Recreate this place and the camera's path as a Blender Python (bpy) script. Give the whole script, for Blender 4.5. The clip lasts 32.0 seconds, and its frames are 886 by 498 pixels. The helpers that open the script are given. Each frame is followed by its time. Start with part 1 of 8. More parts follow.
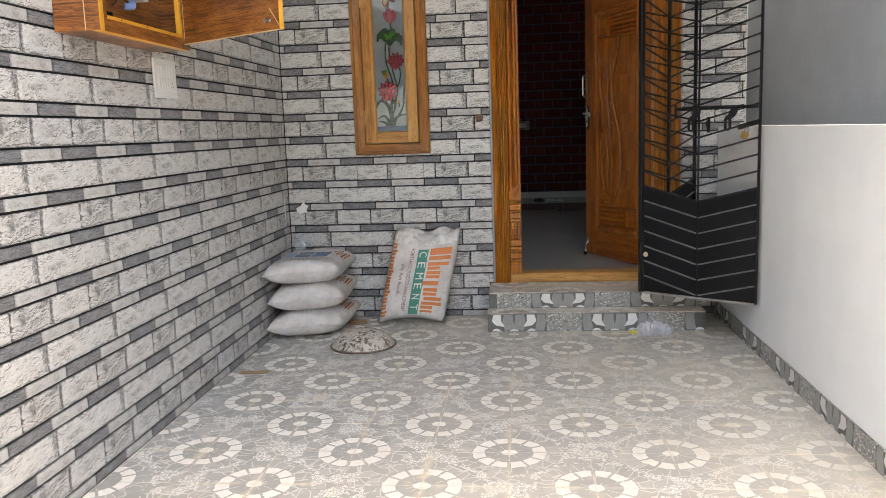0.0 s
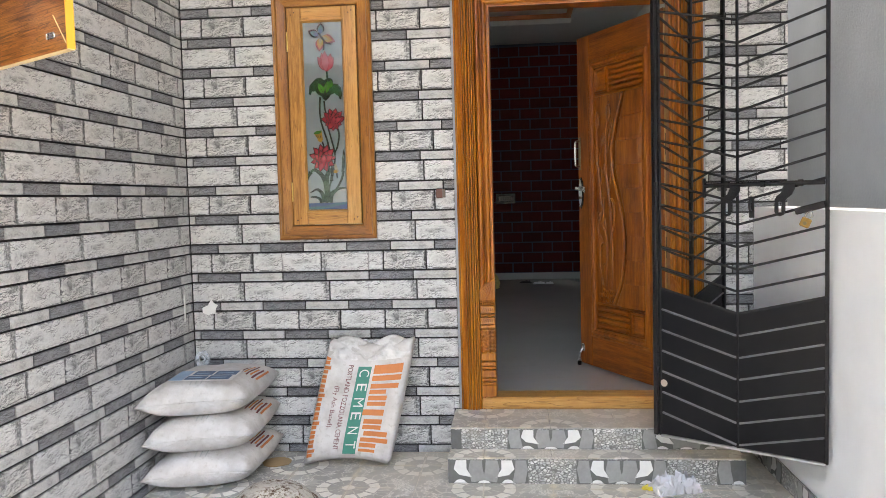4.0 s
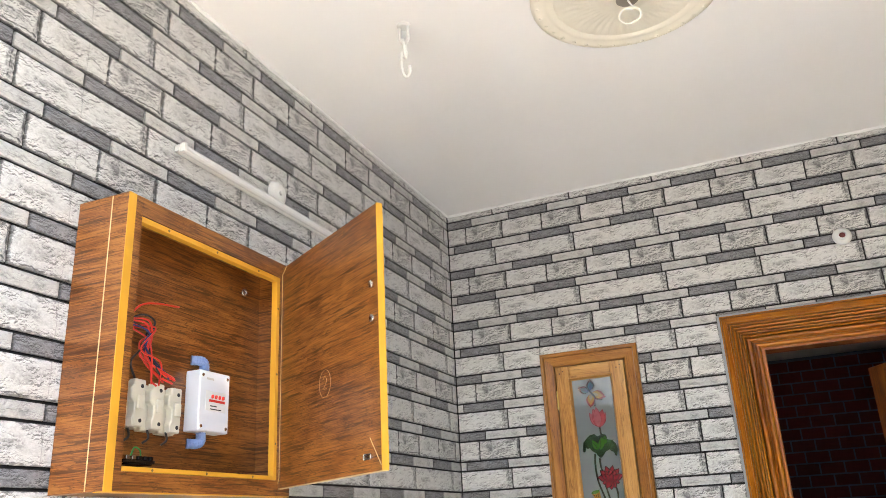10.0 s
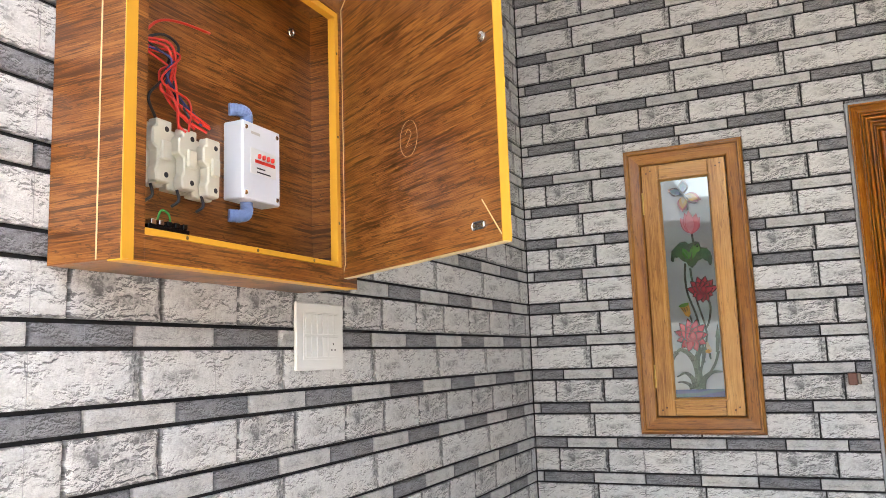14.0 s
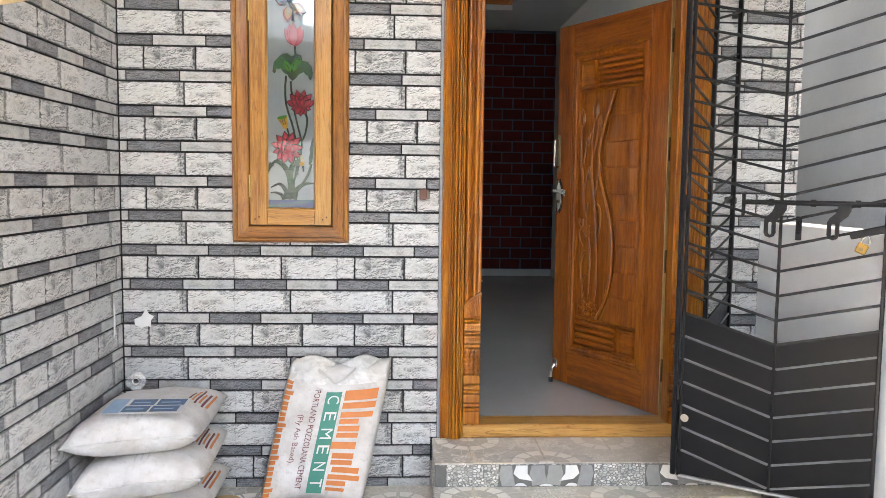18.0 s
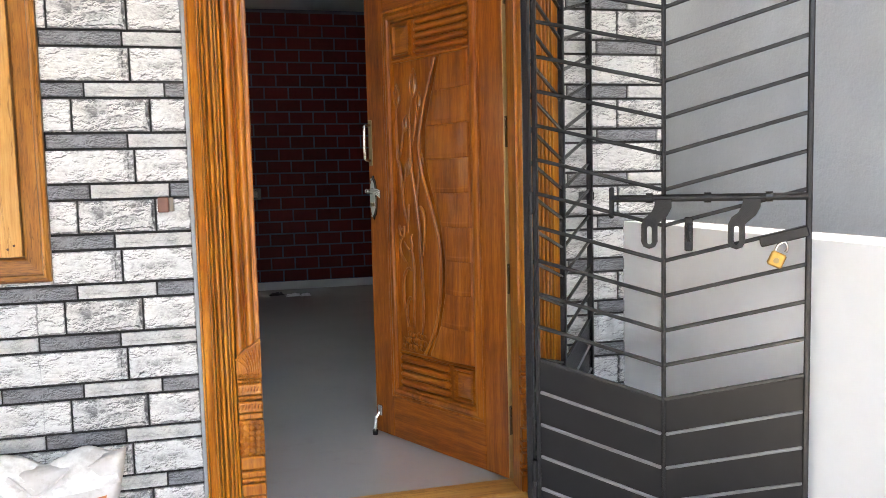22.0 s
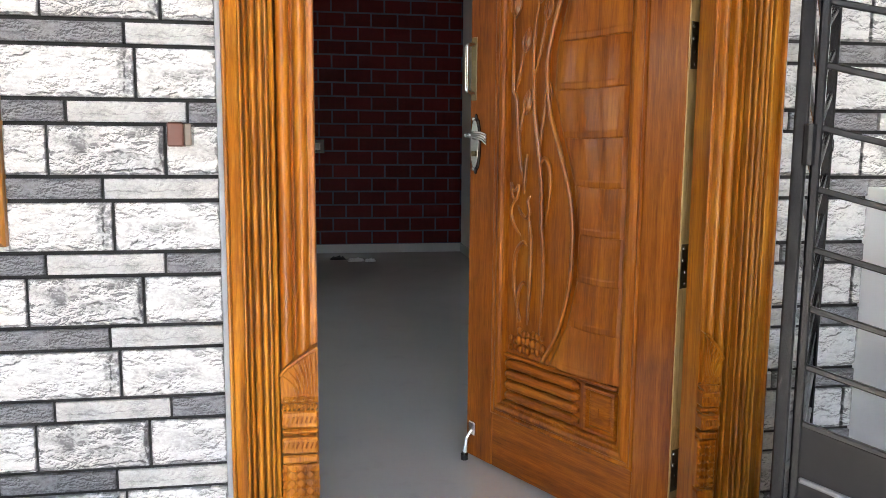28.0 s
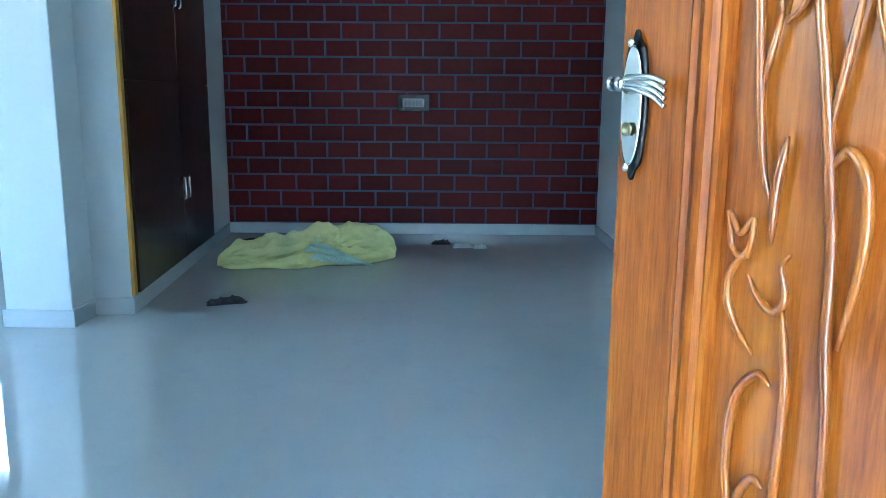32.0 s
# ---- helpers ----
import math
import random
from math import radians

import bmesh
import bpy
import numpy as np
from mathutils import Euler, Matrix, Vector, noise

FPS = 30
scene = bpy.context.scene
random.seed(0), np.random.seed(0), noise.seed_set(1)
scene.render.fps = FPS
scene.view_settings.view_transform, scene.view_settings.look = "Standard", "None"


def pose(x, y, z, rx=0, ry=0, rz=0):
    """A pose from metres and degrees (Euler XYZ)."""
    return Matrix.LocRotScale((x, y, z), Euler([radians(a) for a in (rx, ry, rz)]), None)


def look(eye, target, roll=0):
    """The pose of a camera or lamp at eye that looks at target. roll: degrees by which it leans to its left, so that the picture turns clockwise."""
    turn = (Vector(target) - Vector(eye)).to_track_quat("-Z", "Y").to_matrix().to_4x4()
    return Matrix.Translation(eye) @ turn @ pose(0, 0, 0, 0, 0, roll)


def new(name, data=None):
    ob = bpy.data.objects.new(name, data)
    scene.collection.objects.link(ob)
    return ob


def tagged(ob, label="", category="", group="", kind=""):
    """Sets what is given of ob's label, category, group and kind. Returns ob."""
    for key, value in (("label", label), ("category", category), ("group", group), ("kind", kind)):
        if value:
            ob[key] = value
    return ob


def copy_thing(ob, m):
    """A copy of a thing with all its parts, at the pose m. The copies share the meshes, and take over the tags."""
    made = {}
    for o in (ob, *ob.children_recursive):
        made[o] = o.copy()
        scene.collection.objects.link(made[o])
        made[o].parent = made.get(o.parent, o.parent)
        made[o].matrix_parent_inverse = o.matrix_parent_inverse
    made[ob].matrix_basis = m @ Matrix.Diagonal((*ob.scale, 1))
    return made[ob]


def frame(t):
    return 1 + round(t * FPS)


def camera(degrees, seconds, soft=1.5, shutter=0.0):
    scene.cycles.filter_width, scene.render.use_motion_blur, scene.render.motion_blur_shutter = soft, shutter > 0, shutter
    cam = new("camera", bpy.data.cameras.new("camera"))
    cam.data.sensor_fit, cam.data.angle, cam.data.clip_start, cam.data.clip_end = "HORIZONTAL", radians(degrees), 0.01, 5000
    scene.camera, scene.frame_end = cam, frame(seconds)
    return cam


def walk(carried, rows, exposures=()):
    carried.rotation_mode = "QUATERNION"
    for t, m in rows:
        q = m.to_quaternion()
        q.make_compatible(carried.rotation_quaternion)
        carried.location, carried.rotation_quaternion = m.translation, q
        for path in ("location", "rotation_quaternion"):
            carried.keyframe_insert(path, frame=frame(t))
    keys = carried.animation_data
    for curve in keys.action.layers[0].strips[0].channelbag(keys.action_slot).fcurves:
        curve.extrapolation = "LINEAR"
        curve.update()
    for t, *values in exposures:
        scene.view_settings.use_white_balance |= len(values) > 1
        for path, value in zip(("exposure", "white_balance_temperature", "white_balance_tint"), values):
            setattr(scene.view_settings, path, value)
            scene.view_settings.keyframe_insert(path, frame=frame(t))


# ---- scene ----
cam = camera(58.8, 32.0, 0.7)
PATH = [
    (0, (0.078, 0.172, 1.297), (-0.129, 2.139, 0.999), -2.0),
    (0.5, (0.066, 0.352, 1.31), (-0.067, 2.331, 1.058), -2.5),
    (1, (0.11, 0.547, 1.318), (-0.065, 2.523, 1.069), -3.0),
    (1.5, (0.172, 0.704, 1.321), (-0.089, 2.676, 1.114), -2.5),
    (2, (0.21, 0.891, 1.304), (-0.007, 2.868, 1.095), -1.8),
    (2.5, (0.213, 1.095, 1.317), (0.002, 3.074, 1.118), -2.6),
    (4.5, (0.162, 1.523, 1.364), (-0.022, 3.513, 1.303), -1.1),
    (5, (0.163, 1.518, 1.415), (-0.05, 3.506, 1.449), -1.0),
    (5.5, (0.175, 1.514, 1.438), (-0.047, 3.497, 1.584), -0.5),
    (6, (0.165, 1.51, 1.451), (-0.049, 3.482, 1.707), -0.2),
    (6.5, (0.159, 1.5, 1.467), (-0.043, 3.461, 1.802), 0.2),
    (7, (0.158, 1.503, 1.502), (-0.045, 3.443, 1.945), 0.3),
    (7.5, (0.147, 1.493, 1.529), (-0.053, 3.404, 2.084), 0.2),
    (8, (0.141, 1.476, 1.55), (-0.063, 3.346, 2.23), 0.8),
    (8.5, (0.132, 1.466, 1.567), (-0.11, 3.297, 2.336), 1.0),
    (9, (0.121, 1.461, 1.564), (-0.227, 3.272, 2.34), -0.7),
    (9.5, (0.096, 1.463, 1.565), (-0.425, 3.254, 2.287), -2.0),
    (10, (0.066, 1.468, 1.564), (-0.645, 3.212, 2.238), -3.1),
    (10.5, (0.046, 1.469, 1.555), (-0.782, 3.175, 2.191), -4.6),
    (11, (0.007, 1.476, 1.538), (-0.945, 3.148, 2.086), -4.5),
    (11.5, (-0.069, 1.506, 1.523), (-1.093, 3.167, 1.965), -3.5),
    (12, (-0.16, 1.564, 1.506), (-1.212, 3.216, 1.911), -3.1),
    (12.5, (-0.231, 1.716, 1.502), (-1.306, 3.364, 1.86), -3.1),
    (13, (-0.286, 1.867, 1.503), (-1.424, 3.473, 1.859), -3.3),
    (13.5, (-0.343, 1.915, 1.499), (-1.453, 3.55, 1.808), -3.1),
    (14, (-0.386, 1.948, 1.506), (-1.197, 3.754, 1.784), -2.0),
    (14.5, (-0.354, 1.969, 1.513), (-0.838, 3.889, 1.792), -0.6),
    (15, (-0.317, 1.967, 1.512), (-0.591, 3.927, 1.795), 0.2),
    (15.5, (-0.289, 1.948, 1.499), (-0.408, 3.926, 1.772), 1.0),
    (17.5, (-0.298, 1.973, 1.449), (-0.254, 3.97, 1.366), 1.0),
    (18, (-0.302, 1.977, 1.423), (-0.202, 3.967, 1.256), 0.7),
    (18.5, (-0.305, 1.993, 1.412), (-0.219, 3.983, 1.229), 0.1),
    (19, (-0.252, 2.096, 1.408), (-0.174, 4.086, 1.223), -0.4),
    (19.5, (-0.171, 2.267, 1.409), (-0.178, 4.262, 1.271), -0.3),
    (20, (-0.132, 2.435, 1.404), (-0.149, 4.426, 1.213), -0.1),
    (20.5, (-0.112, 2.641, 1.4), (0.029, 4.627, 1.206), -0.3),
    (21, (-0.037, 2.809, 1.388), (0.284, 4.77, 1.161), -0.3),
    (21.5, (0.023, 2.921, 1.405), (0.449, 4.865, 1.212), -0.8),
    (22, (0.039, 2.955, 1.425), (0.515, 4.89, 1.252), -1.4),
    (22.5, (0.024, 2.969, 1.456), (0.514, 4.906, 1.378), -1.0),
    (23, (0.011, 2.984, 1.496), (0.506, 4.921, 1.535), -0.6),
    (23.5, (-0.008, 2.993, 1.511), (0.499, 4.924, 1.626), -0.6),
    (24, (-0.036, 3.009, 1.501), (0.452, 4.946, 1.6), -0.9),
    (24.5, (-0.091, 3.037, 1.501), (0.293, 4.998, 1.584), -1.2),
    (25, (-0.127, 3.067, 1.499), (0.12, 5.05, 1.577), -1.2),
    (25.5, (-0.165, 3.097, 1.484), (0.023, 5.087, 1.537), -0.3),
    (26, (-0.191, 3.147, 1.464), (0.044, 5.133, 1.475), 0.2),
    (26.5, (-0.127, 3.274, 1.43), (0.165, 5.251, 1.34), 0.1),
    (28.5, (0.109, 4.085, 1.335), (0.437, 6.036, 1.043), 0.5),
    (29, (0.172, 4.277, 1.314), (0.369, 6.24, 0.99), 1.5),
    (29.5, (0.184, 4.5, 1.304), (0.405, 6.455, 0.944), 1.4),
    (30, (0.215, 4.679, 1.297), (0.481, 6.626, 0.923), 0.8),
    (30.5, (0.29, 4.852, 1.31), (0.403, 6.809, 0.916), 0.2),
    (31, (0.343, 4.969, 1.315), (0.361, 6.93, 0.925), -0.7),
    (31.5, (0.353, 5.152, 1.318), (0.372, 7.11, 0.914), -0.3),
    (32, (0.334, 5.353, 1.366), (0.322, 7.317, 0.99), 0.4),
]
walk(cam, [(t, look(eye, target, roll)) for t, eye, target, roll in PATH],
     exposures=[(0.0, 3.15, 7900, 10), (1.0, 3.42, 7900, 10), (2.5, 3.6, 7800, 10), (5.0, 3.95, 7600, 10), (6.5, 3.85, 7500, 10), (8.0, 3.6, 7300, 9), (10.5, 3.65, 7550, 9), (12.0, 3.55, 7550, 10), (14.0, 3.6, 7600, 11), (15.0, 3.95, 7600, 11), (18.0, 4.1, 7600, 10), (20.5, 4.15, 7600, 10), (23.5, 4.5, 7500, 10), (28.5, 4.5, 7550, 10), (29.4, 4.55, 7500, 10), (30.0, 5.0, 6200, 7), (30.6, 5.1, 6100, 6), (31.0, 5.65, 4650, -6), (31.5, 5.9, 4550, -8), (32.0, 6.1, 4750, -12)])

# ---- light ----
world = bpy.data.worlds.new("sky")
scene.world = world
world.use_nodes = True
wn = world.node_tree.nodes
sky = wn.new("ShaderNodeTexSky")
sky.sky_type, sky.sun_disc = "NISHITA", False
sky.sun_elevation, sky.sun_rotation = radians(84), radians(180)
sky.dust_density, sky.air_density = 4.0, 1.2
world.node_tree.links.new(sky.outputs[0], wn["Background"].inputs[0])
wn["Background"].inputs[1].default_value = 0.15
sun = new("sun", bpy.data.lights.new("sun", "SUN"))
sun.data.energy, sun.data.angle, sun.data.color = 0.9, radians(25), (1.0, 0.96, 0.9)
sun.matrix_world = look((0, -0.9, 9), (0, 0, 0))

# ---- plan ----
LX, WY, CZ = -1.569, 5.57, 3.352          # inner faces of the side wall, the door wall, the ceiling
RX, RX2, RX3 = 1.365, 1.53, 1.44          # side wall: low part, recess, upper part
Y0, YC = -0.9, 1.65                        # ends of the side walls and of the roof
HZ = 0.285                                # floor of the hall
TW, TH = 0.4665, 0.3110                   # wall tile


# ---- node helpers ----
def material(name, rough=0.6, metal=0.0):
    m = bpy.data.materials.new(name)
    m.use_nodes = True
    b = m.node_tree.nodes["Principled BSDF"]
    b.inputs["Roughness"].default_value, b.inputs["Metallic"].default_value = rough, metal
    return m, m.node_tree, b


def node(nt, kind, **kw):
    n = nt.nodes.new("ShaderNode" + kind)
    for k, v in kw.items():
        if k in n.inputs:
            n.inputs[k].default_value = v
        elif k == "op":
            n.operation = v
        elif k == "blend":
            n.data_type, n.blend_type = "RGBA", v
        elif k == "feature":
            n.feature = v
        elif k == "attr":
            n.attribute_name = v
    return n


def link(nt, a, b):
    nt.links.new(a, b)


def math_node(nt, op, a, b=None, c=None):
    n = nt.nodes.new("ShaderNodeMath")
    n.operation = op
    for i, v in enumerate((a, b, c)):
        if v is None:
            continue
        if isinstance(v, (int, float)):
            n.inputs[i].default_value = v
        else:
            nt.links.new(v, n.inputs[i])
    return n.outputs[0]


def ramp(nt, fac, stops):
    n = nt.nodes.new("ShaderNodeValToRGB")
    e = n.color_ramp.elements
    while len(e) < len(stops):
        e.new(0.5)
    for el, (p, c) in zip(e, stops):
        el.position = p
        el.color = (*c, 1) if len(c) == 3 else c
    nt.links.new(fac, n.inputs[0])
    return n.outputs[0]


def mix(nt, fac, a, b, blend="MIX"):
    n = nt.nodes.new("ShaderNodeMix")
    n.data_type, n.blend_type = "RGBA", blend
    for sock, v in ((n.inputs[0], fac), (n.inputs[6], a), (n.inputs[7], b)):
        if isinstance(v, (int, float)):
            sock.default_value = v
        elif isinstance(v, tuple):
            sock.default_value = (*v, 1)
        else:
            nt.links.new(v, sock)
    return n.outputs[2]


def noise_of(nt, scale, detail=4, rough=0.55, vec=None, distort=0.0):
    n = node(nt, "TexNoise", Scale=scale, Detail=detail, Roughness=rough, Distortion=distort)
    if vec is not None:
        nt.links.new(vec, n.inputs["Vector"])
    return n.outputs[0]


def coords(nt, which="Object", scale=(1, 1, 1), rot=(0, 0, 0)):
    c = nt.nodes.new("ShaderNodeTexCoord")
    mp = nt.nodes.new("ShaderNodeMapping")
    mp.inputs["Scale"].default_value, mp.inputs["Rotation"].default_value = scale, rot
    nt.links.new(c.outputs[which], mp.inputs[0])
    return mp.outputs[0]


def world_coords(nt, scale=(1, 1, 1)):
    g = nt.nodes.new("ShaderNodeNewGeometry")
    mp = nt.nodes.new("ShaderNodeMapping")
    mp.inputs["Scale"].default_value = scale
    nt.links.new(g.outputs["Position"], mp.inputs[0])
    return mp.outputs[0]


def bump(nt, b, height, strength=0.3, dist=0.01):
    n = node(nt, "Bump", Strength=strength, Distance=dist)
    nt.links.new(height, n.inputs["Height"])
    nt.links.new(n.outputs[0], b.inputs["Normal"])
    return n


def rand(nt):
    return nt.nodes.new("ShaderNodeObjectInfo").outputs["Random"]


def plain(name, color, rough=0.5, metal=0.0, vary=0.12, scale=20, relief=0.1, dist=0.003):
    """A surface of one colour with fine mottling and relief."""
    m, nt, b = material(name, rough, metal)
    v = world_coords(nt)
    n1 = noise_of(nt, scale, 5, 0.6, v)
    n2 = noise_of(nt, scale * 0.12, 3, 0.5, v)
    f = math_node(nt, "ADD", math_node(nt, "MULTIPLY", n1, 0.5), math_node(nt, "MULTIPLY", n2, 0.5))
    lo = tuple(c * (1 - vary) for c in color)
    hi = tuple(min(1, c * (1 + vary)) for c in color)
    link(nt, ramp(nt, f, [(0.3, lo), (0.7, hi)]), b.inputs["Base Color"])
    if relief:
        bump(nt, b, n1, relief, dist)
    return m


def wood(name, dark, mid, light, axis="z", scale=1.0, rough=0.35, coat=0.3, coat_rough=0.18, streak=1.0, spec=0.4, stain=0.0):
    """Varnished timber, its grain along the given axis of the object."""
    m, nt, b = material(name, rough)
    k = {"x": (1.2, 22, 22), "y": (22, 1.2, 22), "z": (22, 22, 1.2)}[axis]
    v = coords(nt, "Object", tuple(s * scale for s in k))
    off = node(nt, "VectorMath")
    off.operation = "ADD"
    sp = nt.nodes.new("ShaderNodeCombineXYZ")
    r = math_node(nt, "MULTIPLY", rand(nt), 37.0)
    for i in range(3):
        link(nt, r, sp.inputs[i])
    link(nt, v, off.inputs[0]), link(nt, sp.outputs[0], off.inputs[1])
    v = off.outputs[0]
    big = noise_of(nt, 0.30, 3, 0.5, v, 1.2)
    grain = noise_of(nt, 1.7, 6, 0.7, v, 0.6)
    fine = noise_of(nt, 11.0, 4, 0.65, v, 0.2)
    blotch = noise_of(nt, 5.0, 3, 0.55, world_coords(nt), 0.6)
    f = math_node(nt, "ADD", math_node(nt, "MULTIPLY", big, 0.28), math_node(nt, "MULTIPLY", grain, 0.36))
    f = math_node(nt, "ADD", f, math_node(nt, "MULTIPLY", fine, 0.24))
    f = math_node(nt, "ADD", f, math_node(nt, "MULTIPLY", blotch, 0.12))
    col = ramp(nt, f, [(0.38, dark), (0.48, mid), (0.59, light)])
    line = ramp(nt, noise_of(nt, 1.1, 4, 0.55, v, 1.4), [(0.485, (0, 0, 0)), (0.497, (0.7 * streak,) * 3), (0.503, (0.7 * streak,) * 3), (0.515, (0, 0, 0))])
    col = mix(nt, line, col, tuple(c * 0.7 for c in dark))
    fleck = noise_of(nt, 0.22, 2, 0.4, v, 2.0)
    col = mix(nt, ramp(nt, fleck, [(0.66, (0, 0, 0)), (0.74, (0.6 * streak,) * 3)]), col, tuple(c * 0.35 for c in dark))
    if stain:
        k2 = {"x": (0.5, 2, 2), "y": (2, 0.5, 2), "z": (2, 2, 0.8)}[axis]
        s1 = noise_of(nt, 7.0, 5, 0.65, coords(nt, "Object", k2), 0.5)
        col = mix(nt, ramp(nt, s1, [(0.52, (0, 0, 0)), (0.68, (stain,) * 3)]), col, tuple(c * 0.6 for c in dark))
        s2 = noise_of(nt, 13.0, 3, 0.5, coords(nt, "Object", k2), 0.3)
        col = mix(nt, ramp(nt, s2, [(0.56, (0, 0, 0)), (0.72, (stain * 0.6,) * 3)]), col, light)
    link(nt, col, b.inputs["Base Color"])
    b.inputs["Coat Weight"].default_value, b.inputs["Coat Roughness"].default_value = coat, coat_rough
    b.inputs["Specular IOR Level"].default_value = spec
    wave = noise_of(nt, 16.0, 3, 0.5, world_coords(nt), 0.4)
    bump(nt, b, math_node(nt, "ADD", math_node(nt, "MULTIPLY", grain, 0.5), math_node(nt, "MULTIPLY", wave, 1.2)), 0.25, 0.004)
    return m


# ---- mesh helpers ----
def mesh_of(bm, name, mat=None, smooth=False):
    me = bpy.data.meshes.new(name)
    bm.to_mesh(me)
    bm.free()
    if mat is not None:
        for q in (mat if isinstance(mat, (list, tuple)) else [mat]):
            me.materials.append(q)
    if smooth:
        for p in me.polygons:
            p.use_smooth = True
    return me


def part(name, bm, mat, parent=None, label="", smooth=False, at=None):
    """One bmesh as one mesh object, under a thing or a part of it."""
    ob = new(name, mesh_of(bm, name, mat, smooth))
    if parent is not None:
        ob.parent = parent
    if at is not None:
        ob.matrix_basis = at
    if label:
        ob["label"] = label
    return ob


def thing(name, at=None, label="", category="", group="", kind=""):
    """An empty that holds the parts of one thing."""
    ob = new(name)
    ob.empty_display_size = 0.05
    if at is not None:
        ob.matrix_basis = at
    return tagged(ob, label, category, group, kind)


def box(x0, y0, z0, x1, y1, z1, bevel=0.0, bm=None, seg=1):
    """A block between two corners, its edges rounded; added to bm if one is given."""
    b = bmesh.new()
    bmesh.ops.create_cube(b, size=1)
    for v in b.verts:
        v.co = Vector((x0 + (v.co.x + 0.5) * (x1 - x0), y0 + (v.co.y + 0.5) * (y1 - y0), z0 + (v.co.z + 0.5) * (z1 - z0)))
    if bevel:
        bmesh.ops.bevel(b, geom=b.edges[:], offset=bevel, segments=seg, affect="EDGES", profile=0.6)
    return join(bm, b)


def join(bm, b):
    """b added to bm (b is freed), or b itself where there is no bm."""
    if bm is None:
        return b
    me = bpy.data.meshes.new("tmp")
    b.to_mesh(me)
    b.free()
    bm.from_mesh(me)
    bpy.data.meshes.remove(me)
    return bm


def tube(points, radius, sides=8, bm=None, closed=False, taper=None, caps=True):
    """A round rod along points."""
    b = bmesh.new()
    pts = [Vector(p) for p in points]
    rings, n = [], len(pts)
    up = None
    for i, p in enumerate(pts):
        if closed:
            d = pts[(i + 1) % n] - pts[i - 1]
        else:
            d = pts[min(i + 1, n - 1)] - pts[max(i - 1, 0)]
        d.normalize()
        if up is None:
            up = d.orthogonal().normalized()
        up = (up - d * up.dot(d))
        up = up.normalized() if up.length > 1e-6 else d.orthogonal().normalized()
        side = d.cross(up)
        r = radius * (taper[i] if taper else 1.0)
        rings.append([b.verts.new(p + (up * math.cos(a) + side * math.sin(a)) * r) for a in (2 * math.pi * k / sides for k in range(sides))])
    for i in range(n if closed else n - 1):
        r0, r1 = rings[i], rings[(i + 1) % n]
        for k in range(sides):
            b.faces.new((r0[k], r0[(k + 1) % sides], r1[(k + 1) % sides], r1[k]))
    if not closed and caps:
        b.faces.new(rings[0][::-1])
        b.faces.new(rings[-1])
    bmesh.ops.recalc_face_normals(b, faces=b.faces[:])
    return join(bm, b)


def bar(p, q, w, h, bm=None, bevel=0.0):
    """A square bar from p to q, w wide across and h high."""
    p, q = Vector(p), Vector(q)
    d = q - p
    b = box(-w / 2, 0, -h / 2, w / 2, d.length, h / 2, bevel)
    m = d.to_track_quat("Y", "Z").to_matrix().to_4x4()
    m.translation = p
    bmesh.ops.transform(b, matrix=m, verts=b.verts[:])
    return join(bm, b)


def lathe(profile, sides=32, bm=None, at=(0, 0, 0)):
    """A turned body: (radius, height) pairs round the z axis."""
    b = bmesh.new()
    rings = []
    for r, z in profile:
        if r < 1e-5:
            rings.append([b.verts.new((at[0], at[1], at[2] + z))])
        else:
            rings.append([b.verts.new((at[0] + r * math.cos(a), at[1] + r * math.sin(a), at[2] + z)) for a in (2 * math.pi * k / sides for k in range(sides))])
    for r0, r1 in zip(rings, rings[1:]):
        for k in range(sides):
            k2 = (k + 1) % sides
            vs = [r0[k % len(r0)], r0[k2 % len(r0)], r1[k2 % len(r1)], r1[k % len(r1)]]
            vs = [v for i, v in enumerate(vs) if v not in vs[:i]]
            if len(vs) > 2:
                b.faces.new(vs)
    bmesh.ops.recalc_face_normals(b, faces=b.faces[:])
    return join(bm, b)


def turned(bm, m):
    bmesh.ops.transform(bm, matrix=m, verts=bm.verts[:])
    return bm


def extruded(outline, depth, bm=None, bevel=0.0):
    """A flat outline in the xz plane (x, z), thickened towards -y."""
    b = bmesh.new()
    f = b.faces.new([b.verts.new((x, 0, z)) for x, z in outline])
    r = bmesh.ops.extrude_face_region(b, geom=[f])
    bmesh.ops.translate(b, vec=(0, -depth, 0), verts=[v for v in r["geom"] if isinstance(v, bmesh.types.BMVert)])
    bmesh.ops.recalc_face_normals(b, faces=b.faces[:])
    if bevel:
        bmesh.ops.bevel(b, geom=b.edges[:], offset=bevel, segments=1, affect="EDGES")
    return join(bm, b)


